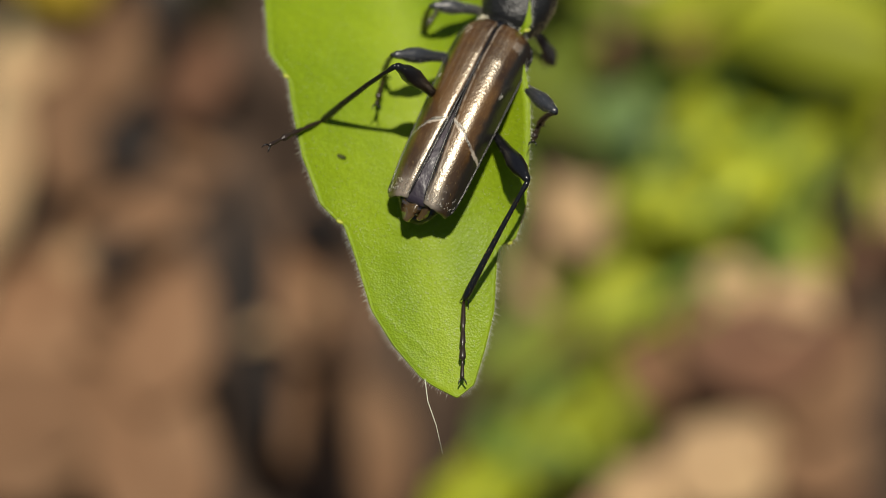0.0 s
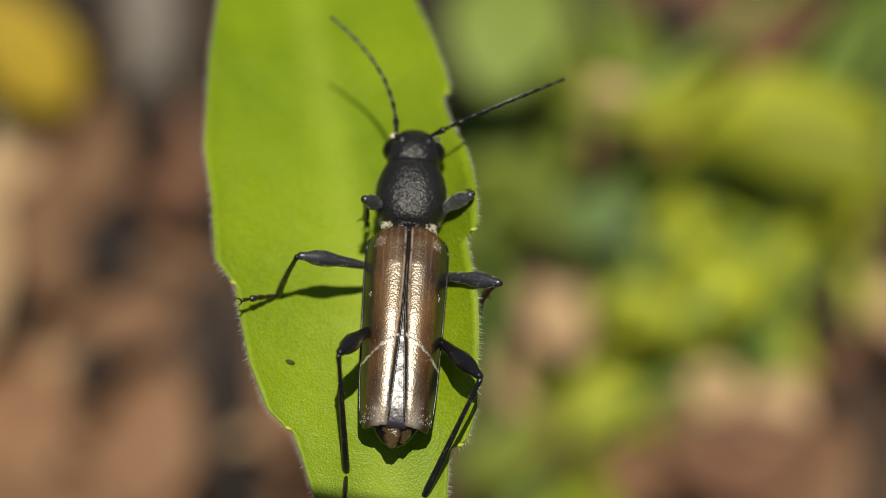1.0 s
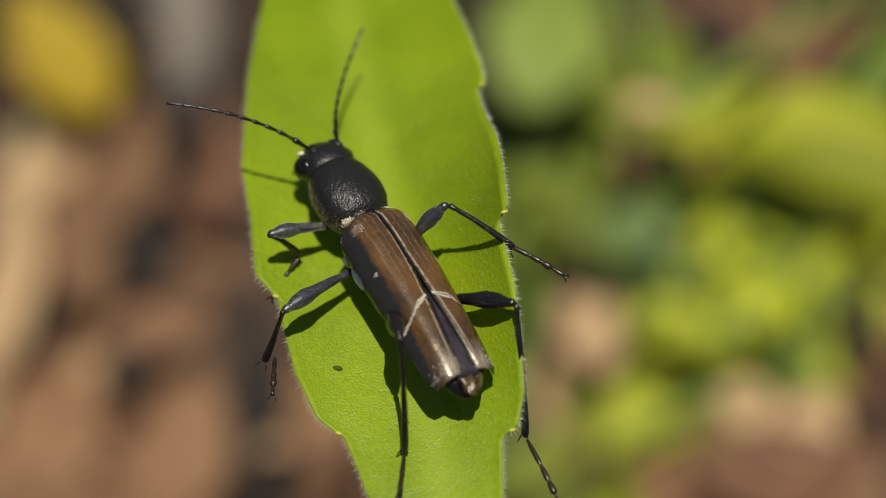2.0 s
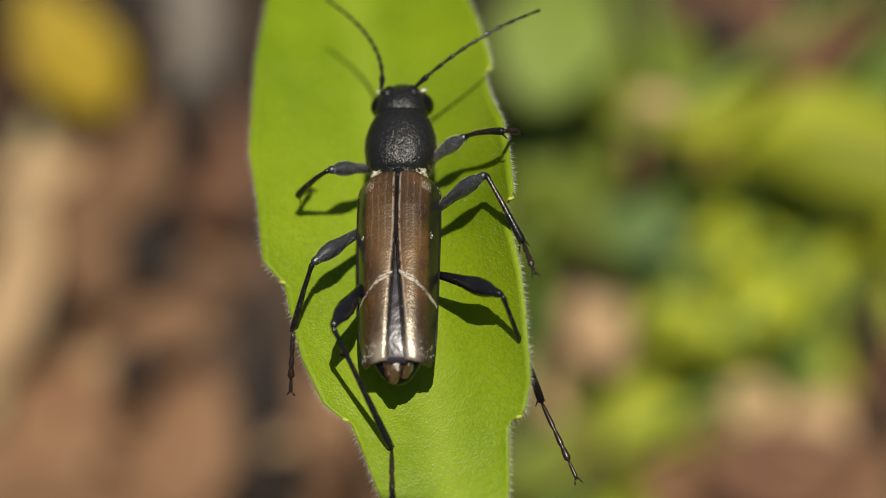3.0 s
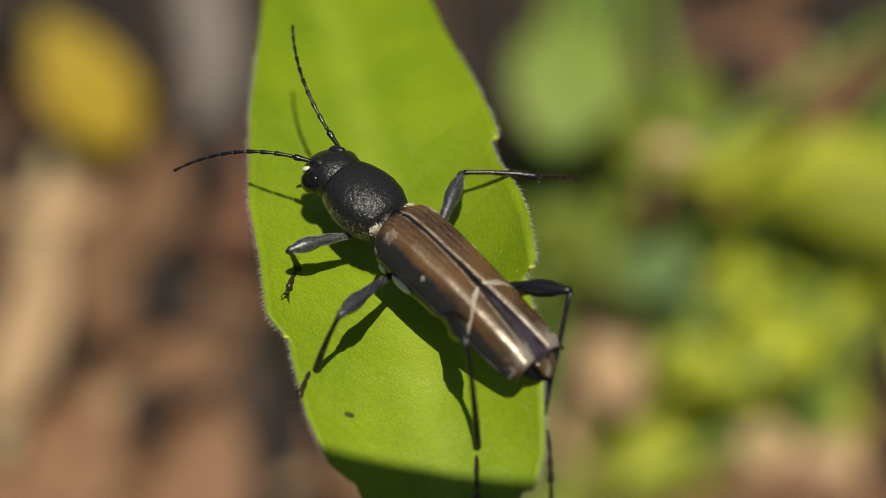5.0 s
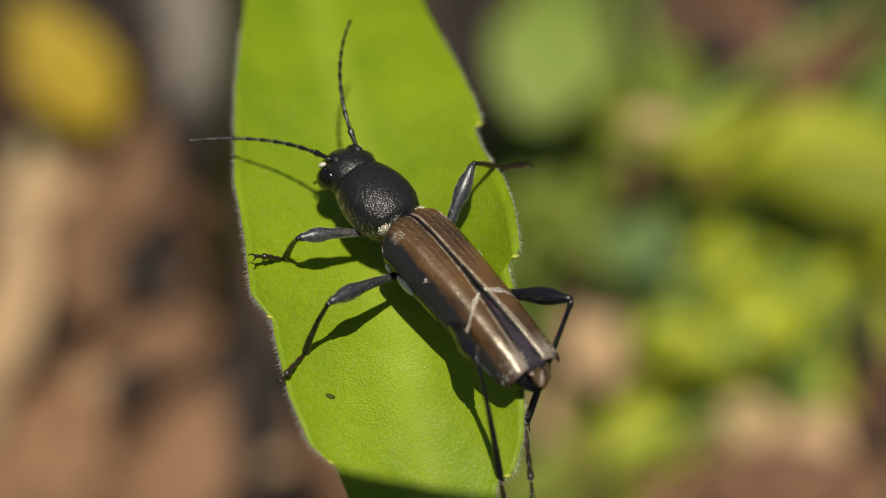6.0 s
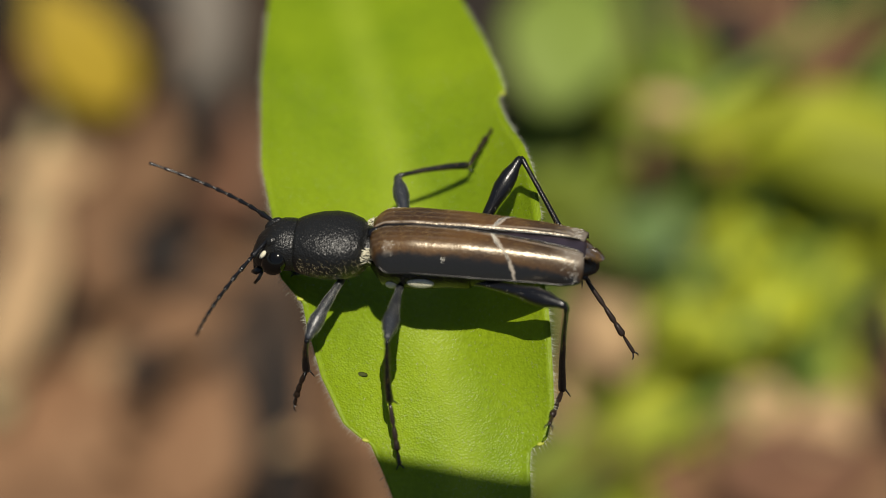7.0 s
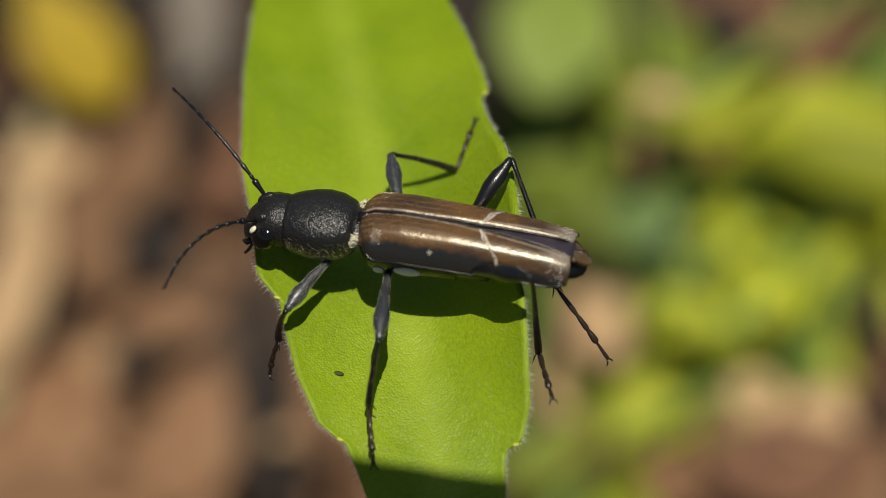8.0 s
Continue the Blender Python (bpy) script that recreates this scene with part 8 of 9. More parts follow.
    walk(limbs["R2"][1], [
        aim(0, -2.57, -3.19, 0.31, -2.18, -2.17, -2.04), aim(0.1, -1.18, -3.16, 0.83, -1.43, -2.46, -1.66),
        aim(0.133, -1.23, -3.03, 0.97, -3.03, -2.1, -0.66), aim(0.167, -1.29, -2.88, 1.1, -3.79, -2.16, 1.09),
        aim(0.2, -1.35, -2.73, 1.23, -3.38, -2.56, 2.84), aim(0.233, -1.61, -2.62, 1.28, -4.09, -1.86, 1.08),
        aim(0.267, -1.86, -2.49, 1.32, -3.39, -1.58, -0.59), aim(0.3, -2.11, -2.35, 1.33, -1.81, -1.8, -1.19),
        aim(0.4, -2.17, -2.44, 1.26, -1.74, -1.75, -1.21), aim(0.5, -2.29, -2.5, 1.17, -1.87, -1.71, -1.27),
        aim(0.567, -2.28, -2.68, 1.04, -1.8, -2.03, -1.43), aim(0.633, -2.27, -2.85, 0.89, -1.73, -2.34, -1.6),
        aim(0.7, -2.26, -3.01, 0.74, -1.65, -2.64, -1.76), aim(1, -2.13, -3.12, 0.67, -1.57, -2.75, -1.84),
        aim(1.033, -2.24, -3.02, 0.73, -1.71, -2.38, -1.73), aim(1.067, -2.35, -2.91, 0.79, -1.85, -2, -1.59),
        aim(1.1, -2.45, -2.8, 0.85, -1.99, -1.64, -1.43), aim(1.133, -2.05, -2.7, 1.11, -3.38, -1.28, -0.61),
        aim(1.167, -1.62, -2.55, 1.32, -4.04, -1.63, 1.07), aim(1.2, -1.19, -2.36, 1.48, -3.42, -2.43, 2.82),
        aim(1.233, -1.24, -2.23, 1.55, -3.53, -2.37, 2.78), aim(1.267, -1.29, -2.09, 1.61, -3.63, -2.31, 2.73),
        aim(1.3, -1.34, -1.95, 1.67, -3.73, -2.24, 2.67), aim(1.35, -1.7, -1.77, 1.7, -4.11, -2.73, 1.65), aim(1.4, -2.04, -1.57, 1.69, -3.94, -2.98, 0.61),
        aim(1.5, -2.17, -1.14, 1.75, -4.23, -2.43, 0.83), aim(1.7, -1.93, -1.35, 1.77, -3.92, -2.91, 1.17), aim(2.8, -1.88, -1.91, 1.62, -3.35, -3.46, 0.13),
        aim(2.85, -1.53, -2.34, 1.47, -3.76, -3.63, 1.07), aim(2.9, -1.18, -2.72, 1.24, -3.55, -3.4, 2.04),
        aim(2.95, -1.04, -2.86, 1.12, -3.44, -3.86, 1.01), aim(3, -0.89, -3, 0.98, -2.99, -4.16, -0.02), aim(3.1, -0.67, -2.76, 1.16, -2.24, -3.73, -0.67),
        aim(3.2, -0.81, -2.77, 1.17, -1.76, -3.73, -1.05), aim(3.3, -0.73, -2.89, 1.06, -1.51, -4.52, -0.81),
        aim(3.4, -2.25, -3.05, 0.7, -4.37, -4.34, -0.09), aim(3.5, -2.4, -3.08, 0.59, -4.54, -4.49, 0.16), aim(3.55, -1.32, -3.17, 0.82, -2.5, -4.97, -0.64),
        aim(3.6, -0.23, -2.99, 0.81, -0.07, -4.6, -1.23), aim(3.65, -0.83, -2.89, 1.07, -2.05, -4.58, -0.48),
        aim(3.7, -1.45, -2.7, 1.24, -3.66, -3.94, 0.66), aim(3.75, -1.35, -2.85, 1.13, -3.83, -3.6, 1.35), aim(3.8, -1.25, -2.99, 1.01, -3.65, -3.16, 2),
        aim(3.833, -1.25, -2.79, 1.18, -3.58, -2.99, 2.33), aim(3.867, -1.25, -2.59, 1.33, -3.49, -2.81, 2.63),
        aim(3.9, -1.25, -2.37, 1.47, -3.4, -2.62, 2.92), aim(3.95, -1.18, -2.19, 1.57, -3.51, -3.34, 1.56), aim(4, -1.12, -2, 1.65, -2.61, -3.55, 0.2),
        aim(4.1, -1.09, -2.02, 1.64, -2.28, -3.26, -0.31), aim(4.2, -1.61, -1.23, 1.85, -2.53, -3.21, 0.45),
        aim(4.3, -1.74, -1.78, 1.69, -3.58, -3.63, 1.68), aim(4.4, -1.7, -1.42, 1.8, -3.36, -3.42, 1.61), aim(4.433, -1.63, -1.47, 1.8, -3.18, -3.54, 1.56),
        aim(4.467, -1.55, -1.52, 1.8, -3.01, -3.65, 1.52), aim(4.5, -1.47, -1.57, 1.8, -2.83, -3.76, 1.48),
        aim(4.567, -0.72, -2.69, 1.22, -2.42, -4.65, 1.37), aim(4.633, -0.06, -3.43, 0.14, -2.01, -5.05, 0.75),
        aim(4.7, 0.38, -3.65, -1.24, -1.69, -4.83, -0.21), aim(5.067, 0.41, -3.52, -0.64, -1.27, -5.5, -0.71),
        aim(5.433, 0.4, -3.3, -0.06, -0.39, -5.49, -1.22), aim(5.8, 0.33, -3, 0.47, 0.66, -4.74, -1.43), aim(6, 0.14, -2.84, 0.77, 0.52, -4.68, -1.02),
        aim(6.2, 0.21, -2.89, 0.67, 0.58, -4.61, -1.25), aim(6.4, 0.11, -2.79, 0.84, 0.35, -4.58, -1.03), aim(6.433, 0.38, -3.13, 0.25, -0.62, -5.25, -0.87),
        aim(6.467, 0.57, -3.36, -0.42, -1.34, -5.13, -0.43), aim(6.5, 0.67, -3.46, -1.14, -1.53, -4.3, -0.04),
        aim(6.6, 0.41, -3.57, -0.83, -1.88, -4.02, 0.33), aim(6.7, -0.76, -3.95, -0.81, -3.07, -4.94, -0.13),
        aim(6.8, -0.68, -3.98, -1.06, -3.16, -4.39, -0.41), aim(6.9, -0.36, -3.89, -0.9, -2.7, -5.02, -0.83),
        aim(7, -0.23, -3.87, -1.05, -2.49, -5.06, -1.53), aim(7.2, 0.01, -3.82, -1.38, -2.55, -3.93, -0.96),
        aim(7.3, -0.11, -3.86, -1.27, -2.58, -4.57, -1.66), aim(7.4, -0.24, -3.89, -1.16, -2.24, -5.09, -2.29),
        aim(7.5, -0.36, -3.91, -1.05, -1.61, -5.43, -2.76), aim(7.75, -0.19, -3.87, -1.12, -1.86, -5.08, -2.71),
        aim(8, -0.03, -3.82, -1.18, -2.04, -4.66, -2.6),
    ])
    walk(limbs["R2"][2], [
        aim(0, -2.18, -2.17, -2.04, -3.52, -2.68, -0.5), aim(0.1, -1.43, -2.46, -1.66, -2.42, -2.8, 0.16),
        aim(0.133, -3.03, -2.1, -0.66, -5.05, -2.59, -0.35), aim(0.167, -3.79, -2.16, 1.09, -5.31, -2.43, -0.33),
        aim(0.2, -3.38, -2.56, 2.84, -3.25, -2.4, 0.75), aim(0.233, -4.09, -1.86, 1.08, -5.63, -1.71, -0.34),
        aim(0.267, -3.39, -1.58, -0.59, -5.47, -1.54, -0.3), aim(0.3, -1.81, -1.8, -1.19, -2.92, -1.91, 0.59), aim(0.4, -1.74, -1.75, -1.21, -2.93, -2, 0.5),
        aim(0.5, -1.87, -1.71, -1.27, -3.05, -2.05, 0.43), aim(0.567, -1.8, -2.03, -1.43, -3.83, -2.56, -1.29),
        aim(0.633, -1.73, -2.34, -1.6, -3.13, -2.68, -3.12), aim(0.7, -1.65, -2.64, -1.76, -1.41, -2.55, -3.85),
        aim(1, -1.57, -2.75, -1.84, -1.35, -2.67, -3.93), aim(1.033, -1.71, -2.38, -1.73, -2.89, -3.1, -3.3),
        aim(1.067, -1.85, -2, -1.59, -3.66, -3.05, -1.62), aim(1.1, -1.99, -1.64, -1.43, -3.24, -2.33, 0.11),
        aim(1.133, -3.38, -1.28, -0.61, -4.8, -2.75, -0.14), aim(1.167, -4.04, -1.63, 1.07, -5.05, -3.29, 0.27),
        aim(1.2, -3.42, -2.43, 2.82, -3.6, -3.6, 1.09), aim(1.233, -3.53, -2.37, 2.78, -4.69, -3.49, 1.44),
        aim(1.267, -3.63, -2.31, 2.73, -5.48, -3.1, 2.12), aim(1.3, -3.73, -2.24, 2.67, -5.79, -2.5, 2.94), aim(1.35, -4.11, -2.73, 1.65, -6.2, -2.89, 1.82),
        aim(1.4, -3.94, -2.98, 0.61, -6.03, -3.05, 0.67), aim(1.5, -4.23, -2.43, 0.83, -6.06, -3.35, 0.36), aim(1.7, -3.92, -2.91, 1.17, -5.6, -4.14, 0.89),
        aim(2.8, -3.35, -3.46, 0.13, -5.37, -3.99, 0.33), aim(2.85, -3.76, -3.63, 1.07, -5.72, -4.35, 1.22), aim(2.9, -3.55, -3.4, 2.04, -5.45, -4.31, 2.13),
        aim(2.95, -3.44, -3.86, 1.01, -5.33, -4.54, 1.6), aim(3, -2.99, -4.16, -0.02, -4.76, -4.59, 1.02), aim(3.1, -2.24, -3.73, -0.67, -3.49, -4.48, 0.84),
        aim(3.2, -1.76, -3.73, -1.05, -2.99, -4.59, 0.42), aim(3.3, -1.51, -4.52, -0.81, -3.09, -5.16, 0.42),
        aim(3.4, -4.37, -4.34, -0.09, -6.27, -5.09, 0.39), aim(3.5, -4.54, -4.49, 0.16, -6.41, -5.44, 0.18),
        aim(3.55, -2.5, -4.97, -0.64, -3.85, -6.55, -0.37), aim(3.6, -0.07, -4.6, -1.23, -0.69, -6.55, -0.74),
        aim(3.65, -2.05, -4.58, -0.48, -2.65, -6.5, -1.09), aim(3.7, -3.66, -3.94, 0.66, -4.09, -5.29, -0.89),
        aim(3.75, -3.83, -3.6, 1.35, -5.38, -4.83, 0.65), aim(3.8, -3.65, -3.16, 2, -5.62, -3.7, 2.47), aim(3.833, -3.58, -2.99, 2.33, -5.38, -3.96, 1.88),
        aim(3.867, -3.49, -2.81, 2.63, -4.7, -3.98, 1.38), aim(3.9, -3.4, -2.62, 2.92, -3.72, -3.7, 1.15), aim(3.95, -3.51, -3.34, 1.56, -4, -4.44, -0.16),
        aim(4, -2.61, -3.55, 0.2, -3.25, -4.66, -1.47), aim(4.1, -2.28, -3.26, -0.31, -2.69, -4.26, -2.11),
        aim(4.2, -2.53, -3.21, 0.45, -3.68, -4.59, -0.64), aim(4.3, -3.58, -3.63, 1.68, -4.04, -4.89, 0.07), aim(4.4, -3.36, -3.42, 1.61, -3.98, -4.9, 0.24),
        aim(4.433, -3.18, -3.54, 1.56, -4.7, -4.83, 0.9), aim(4.467, -3.01, -3.65, 1.52, -4.97, -4.38, 1.75),
        aim(4.5, -2.83, -3.76, 1.48, -4.65, -3.7, 2.53), aim(4.567, -2.42, -4.65, 1.37, -4.29, -5.54, 1.7),
        aim(4.633, -2.01, -5.05, 0.75, -3.33, -6.6, 0.26), aim(4.7, -1.69, -4.83, -0.21, -2.05, -6.55, -1.36),
        aim(5.067, -1.27, -5.5, -0.71, -1.45, -7.25, -1.86), aim(5.433, -0.39, -5.49, -1.22, -0.41, -7.26, -2.36),
        aim(5.8, 0.66, -4.74, -1.43, 0.82, -6.51, -2.54), aim(6, 0.52, -4.68, -1.02, 0.84, -6.45, -2.1), aim(6.2, 0.58, -4.61, -1.25, 0.89, -6.37, -2.35),
        aim(6.4, 0.35, -4.58, -1.03, 0.47, -6.46, -1.95), aim(6.433, -0.62, -5.25, -0.87, -0.41, -7.06, -1.92),
        aim(6.467, -1.34, -5.13, -0.43, -1.04, -6.85, -1.6), aim(6.5, -1.53, -4.3, -0.04, -1.15, -5.92, -1.32),
        aim(6.6, -1.88, -4.02, 0.33, -2.27, -5.89, -0.55), aim(6.7, -3.07, -4.94, -0.13, -3.8, -6.74, -0.92),
        aim(6.8, -3.16, -4.39, -0.41, -3.92, -6.32, -0.71), aim(6.9, -2.7, -5.02, -0.83, -3.07, -7.09, -0.94), aim(7, -2.49, -5.06, -1.53, -3, -7.09, -1.69),
        aim(7.2, -2.55, -3.93, -0.96, -2.65, -5.97, -1.44), aim(7.3, -2.58, -4.57, -1.66, -3.26, -6.52, -1.26),
        aim(7.4, -2.24, -5.09, -2.29, -3.33, -6.46, -1.13), aim(7.5, -1.61, -5.43, -2.76, -2.83, -5.87, -1.11),
        aim(7.75, -1.86, -5.08, -2.71, -2.73, -6.54, -1.49), aim(8, -2.04, -4.66, -2.6, -2.29, -6.7, -2.17),
    ])
    walk(limbs["R3"][0], [
        aim(0, -3.1, -0.7, -1.39, -5.27, -3.4, 0.41), aim(0.1, -3.1, -0.7, -1.39, -5.81, -2.83, 0.44), aim(0.2, -3.1, -0.7, -1.39, -5.97, -2.79, 0.22),
        aim(0.3, -3.1, -0.7, -1.39, -6.03, -2.51, 0.45), aim(0.4, -3.1, -0.7, -1.39, -5.72, -2.55, 0.83), aim(0.5, -3.1, -0.7, -1.39, -5.82, -2.53, 0.73),
        aim(0.7, -3.1, -0.7, -1.39, -5.7, -2.56, 0.85), aim(1, -3.1, -0.7, -1.39, -5.61, -2.64, 0.88), aim(1.1, -3.1, -0.7, -1.39, -5.99, -2.45, 0.56),
        aim(1.2, -3.1, -0.7, -1.39, -6.22, -2.11, 0.48), aim(1.3, -3.1, -0.7, -1.39, -6.07, -1.88, 0.86), aim(1.35, -3.1, -0.7, -1.39, -6.17, -2.06, 0.6),
        aim(1.4, -3.1, -0.7, -1.39, -6.25, -2.23, 0.33), aim(1.5, -3.1, -0.7, -1.39, -6.36, -1.89, 0.39), aim(1.7, -3.1, -0.7, -1.39, -5.85, -2.04, 1.04),
        aim(2.8, -3.1, -0.7, -1.39, -6.01, -2.21, 0.73), aim(2.9, -3.1, -0.7, -1.39, -5.44, -2.94, 0.79), aim(3, -3.1, -0.7, -1.39, -5.16, -3.5, 0.39),
        aim(3.1, -3.1, -0.7, -1.39, -4.82, -3.27, 0.99), aim(3.2, -3.1, -0.7, -1.39, -5.44, -2.62, 1.07), aim(3.3, -3.1, -0.7, -1.39, -5.56, -2.52, 1.03),
        aim(3.4, -3.1, -0.7, -1.39, -6.55, -2.35, -0.63), aim(3.5, -3.1, -0.7, -1.39, -5.66, -2.77, 0.7), aim(3.6, -3.1, -0.7, -1.39, -6.2, -2.61, 0.02),
        aim(3.7, -3.1, -0.7, -1.39, -6.7, -2.16, -0.99), aim(3.8, -3.1, -0.7, -1.39, -6.64, -2.04, -0.44), aim(3.9, -3.1, -0.7, -1.39, -6.53, -1.81, 0.12),
        aim(4, -3.1, -0.7, -1.39, -6.31, -1.38, 0.72), aim(4.1, -3.1, -0.7, -1.39, -6.43, -1.58, 0.45), aim(4.15, -3.1, -0.7, -1.39, -6.51, -1.85, 0.13),
        aim(4.2, -3.1, -0.7, -1.39, -6.55, -2.1, -0.21), aim(4.3, -3.1, -0.7, -1.39, -6.31, -2.75, -0.52), aim(4.4, -3.1, -0.7, -1.39, -6.36, -1.99, 0.32),
        aim(4.5, -3.1, -0.7, -1.39, -6.15, -2, 0.66), aim(4.7, -3.1, -0.7, -1.39, -6.21, -1.89, 0.65), aim(5.8, -3.1, -0.7, -1.39, -6.09, -2.07, 0.71),
        aim(6, -3.1, -0.7, -1.39, -6.09, -2.05, 0.72), aim(6.2, -3.1, -0.7, -1.39, -5.97, -2.17, 0.8), aim(6.4, -3.1, -0.7, -1.39, -6.02, -2.11, 0.78),
        aim(6.5, -3.1, -0.7, -1.39, -6.28, -1.98, 0.47), aim(6.6, -3.1, -0.7, -1.39, -6.09, -1.91, 0.81), aim(6.65, -3.03, -0.6, -1.46, -5.61, -2.63, 0.64),
        aim(6.7, -2.95, -0.5, -1.53, -4.98, -3.24, 0.36), aim(6.8, -2.98, -0.49, -1.58, -4.54, -3.09, 0.87), aim(6.9, -2.98, -0.55, -1.54, -4.86, -2.92, 0.92),
        aim(7, -2.95, -0.48, -1.6, -4.67, -3.01, 0.82), aim(7.2, -2.88, -0.28, -1.74, -4.35, -3.05, 0.57), aim(7.5, -2.85, -0.33, -1.71, -4.62, -2.97, 0.55),
        aim(8, -2.79, -0.17, -1.78, -4.43, -3.03, 0.31),
    ])
    walk(limbs["R3"][1], [
        aim(0, -5.27, -3.4, 0.41, -9.15, -2.56, -1.93), aim(0.1, -5.81, -2.83, 0.44, -9.99, -1.52, -0.94), aim(0.2, -5.97, -2.79, 0.22, -10.24, -1.09, -0.03),
        aim(0.3, -6.03, -2.51, 0.45, -9.53, -0.11, -1.32), aim(0.4, -5.72, -2.55, 0.83, -8.77, -0.28, -1.75), aim(0.5, -5.82, -2.53, 0.73, -8.81, -0.34, -1.99),
        aim(0.7, -5.7, -2.56, 0.85, -8.72, -0.73, -2.1), aim(1, -5.61, -2.64, 0.88, -8.87, -1.12, -1.98), aim(1.1, -5.99, -2.45, 0.56, -9.21, -0.73, -2.24),
        aim(1.2, -6.22, -2.11, 0.48, -9.59, 0.1, -1.73), aim(1.3, -6.07, -1.88, 0.86, -9.93, -1.26, -1.55), aim(1.35, -6.17, -2.06, 0.6, -9.23, -1.48, -2.78),
        aim(1.4, -6.25, -2.23, 0.33, -8.28, -1.74, -3.77), aim(1.5, -6.36, -1.89, 0.39, -8.5, -1.2, -3.62), aim(1.7, -5.85, -2.04, 1.04, -8.62, -1.87, -2.63),
        aim(2.8, -6.01, -2.21, 0.73, -7.81, -2.03, -3.5), aim(2.9, -5.44, -2.94, 0.79, -7.35, -3.88, -3.29), aim(3, -5.16, -3.5, 0.39, -6.94, -4.5, -3.72),
        aim(3.1, -4.82, -3.27, 0.99, -6.83, -4.75, -2.87), aim(3.2, -5.44, -2.62, 1.07, -8.4, -3.26, -2.4), aim(3.3, -5.56, -2.52, 1.03, -8.6, -3.63, -2.25),
        aim(3.4, -6.55, -2.35, -0.63, -10.15, -3.46, -3.28), aim(3.5, -5.66, -2.77, 0.7, -9.21, -4.04, -1.93), aim(3.6, -6.2, -2.61, 0.02, -10.48, -4.05, -0.85),
        aim(3.7, -6.7, -2.16, -0.99, -11.16, -3.05, -1.69), aim(3.8, -6.64, -2.04, -0.44, -11.2, -2.6, -0.74), aim(3.9, -6.53, -1.81, 0.12, -10.99, -0.93, -0.58),
        aim(4, -6.31, -1.38, 0.72, -10.17, 0.18, -1.24), aim(4.1, -6.43, -1.58, 0.45, -10.01, 0.8, -1.19), aim(4.15, -6.51, -1.85, 0.13, -9.27, -0.03, -3.08),
        aim(4.2, -6.55, -2.1, -0.21, -8.03, -1.15, -4.46), aim(4.3, -6.31, -2.75, -0.52, -8.31, -1.33, -4.41), aim(4.4, -6.36, -1.99, 0.32, -8.75, 0.18, -2.97),
        aim(4.5, -6.15, -2, 0.66, -8.08, -0.53, -3.24), aim(4.7, -6.21, -1.89, 0.65, -8.54, 0.58, -2.45), aim(5.8, -6.09, -2.07, 0.71, -7.32, 0.23, -3.08),
        aim(6, -6.09, -2.05, 0.72, -7.39, 0.19, -3.08), aim(6.2, -5.97, -2.17, 0.8, -7.37, 0.29, -2.83), aim(6.4, -6.02, -2.11, 0.78, -7.2, -0.09, -3.18),
        aim(6.5, -6.28, -1.98, 0.47, -7.96, -0.46, -3.53), aim(6.6, -6.09, -1.91, 0.81, -7.94, -0.39, -3.12), aim(6.65, -5.61, -2.63, 0.64, -7.4, -0.68, -3.12),
        aim(6.7, -4.98, -3.24, 0.36, -6.87, -0.95, -3.15), aim(6.8, -4.54, -3.09, 0.87, -6.52, -0.93, -2.68), aim(6.9, -4.86, -2.92, 0.92, -7.62, -1.39, -2.43),
        aim(7, -4.67, -3.01, 0.82, -6.98, -0.41, -2.2), aim(7.2, -4.35, -3.05, 0.57, -6.13, -0.39, -2.73), aim(7.5, -4.62, -2.97, 0.55, -6.33, -0.21, -2.71),
        aim(8, -4.43, -3.03, 0.31, -6.45, -0.16, -2.67),
    ])
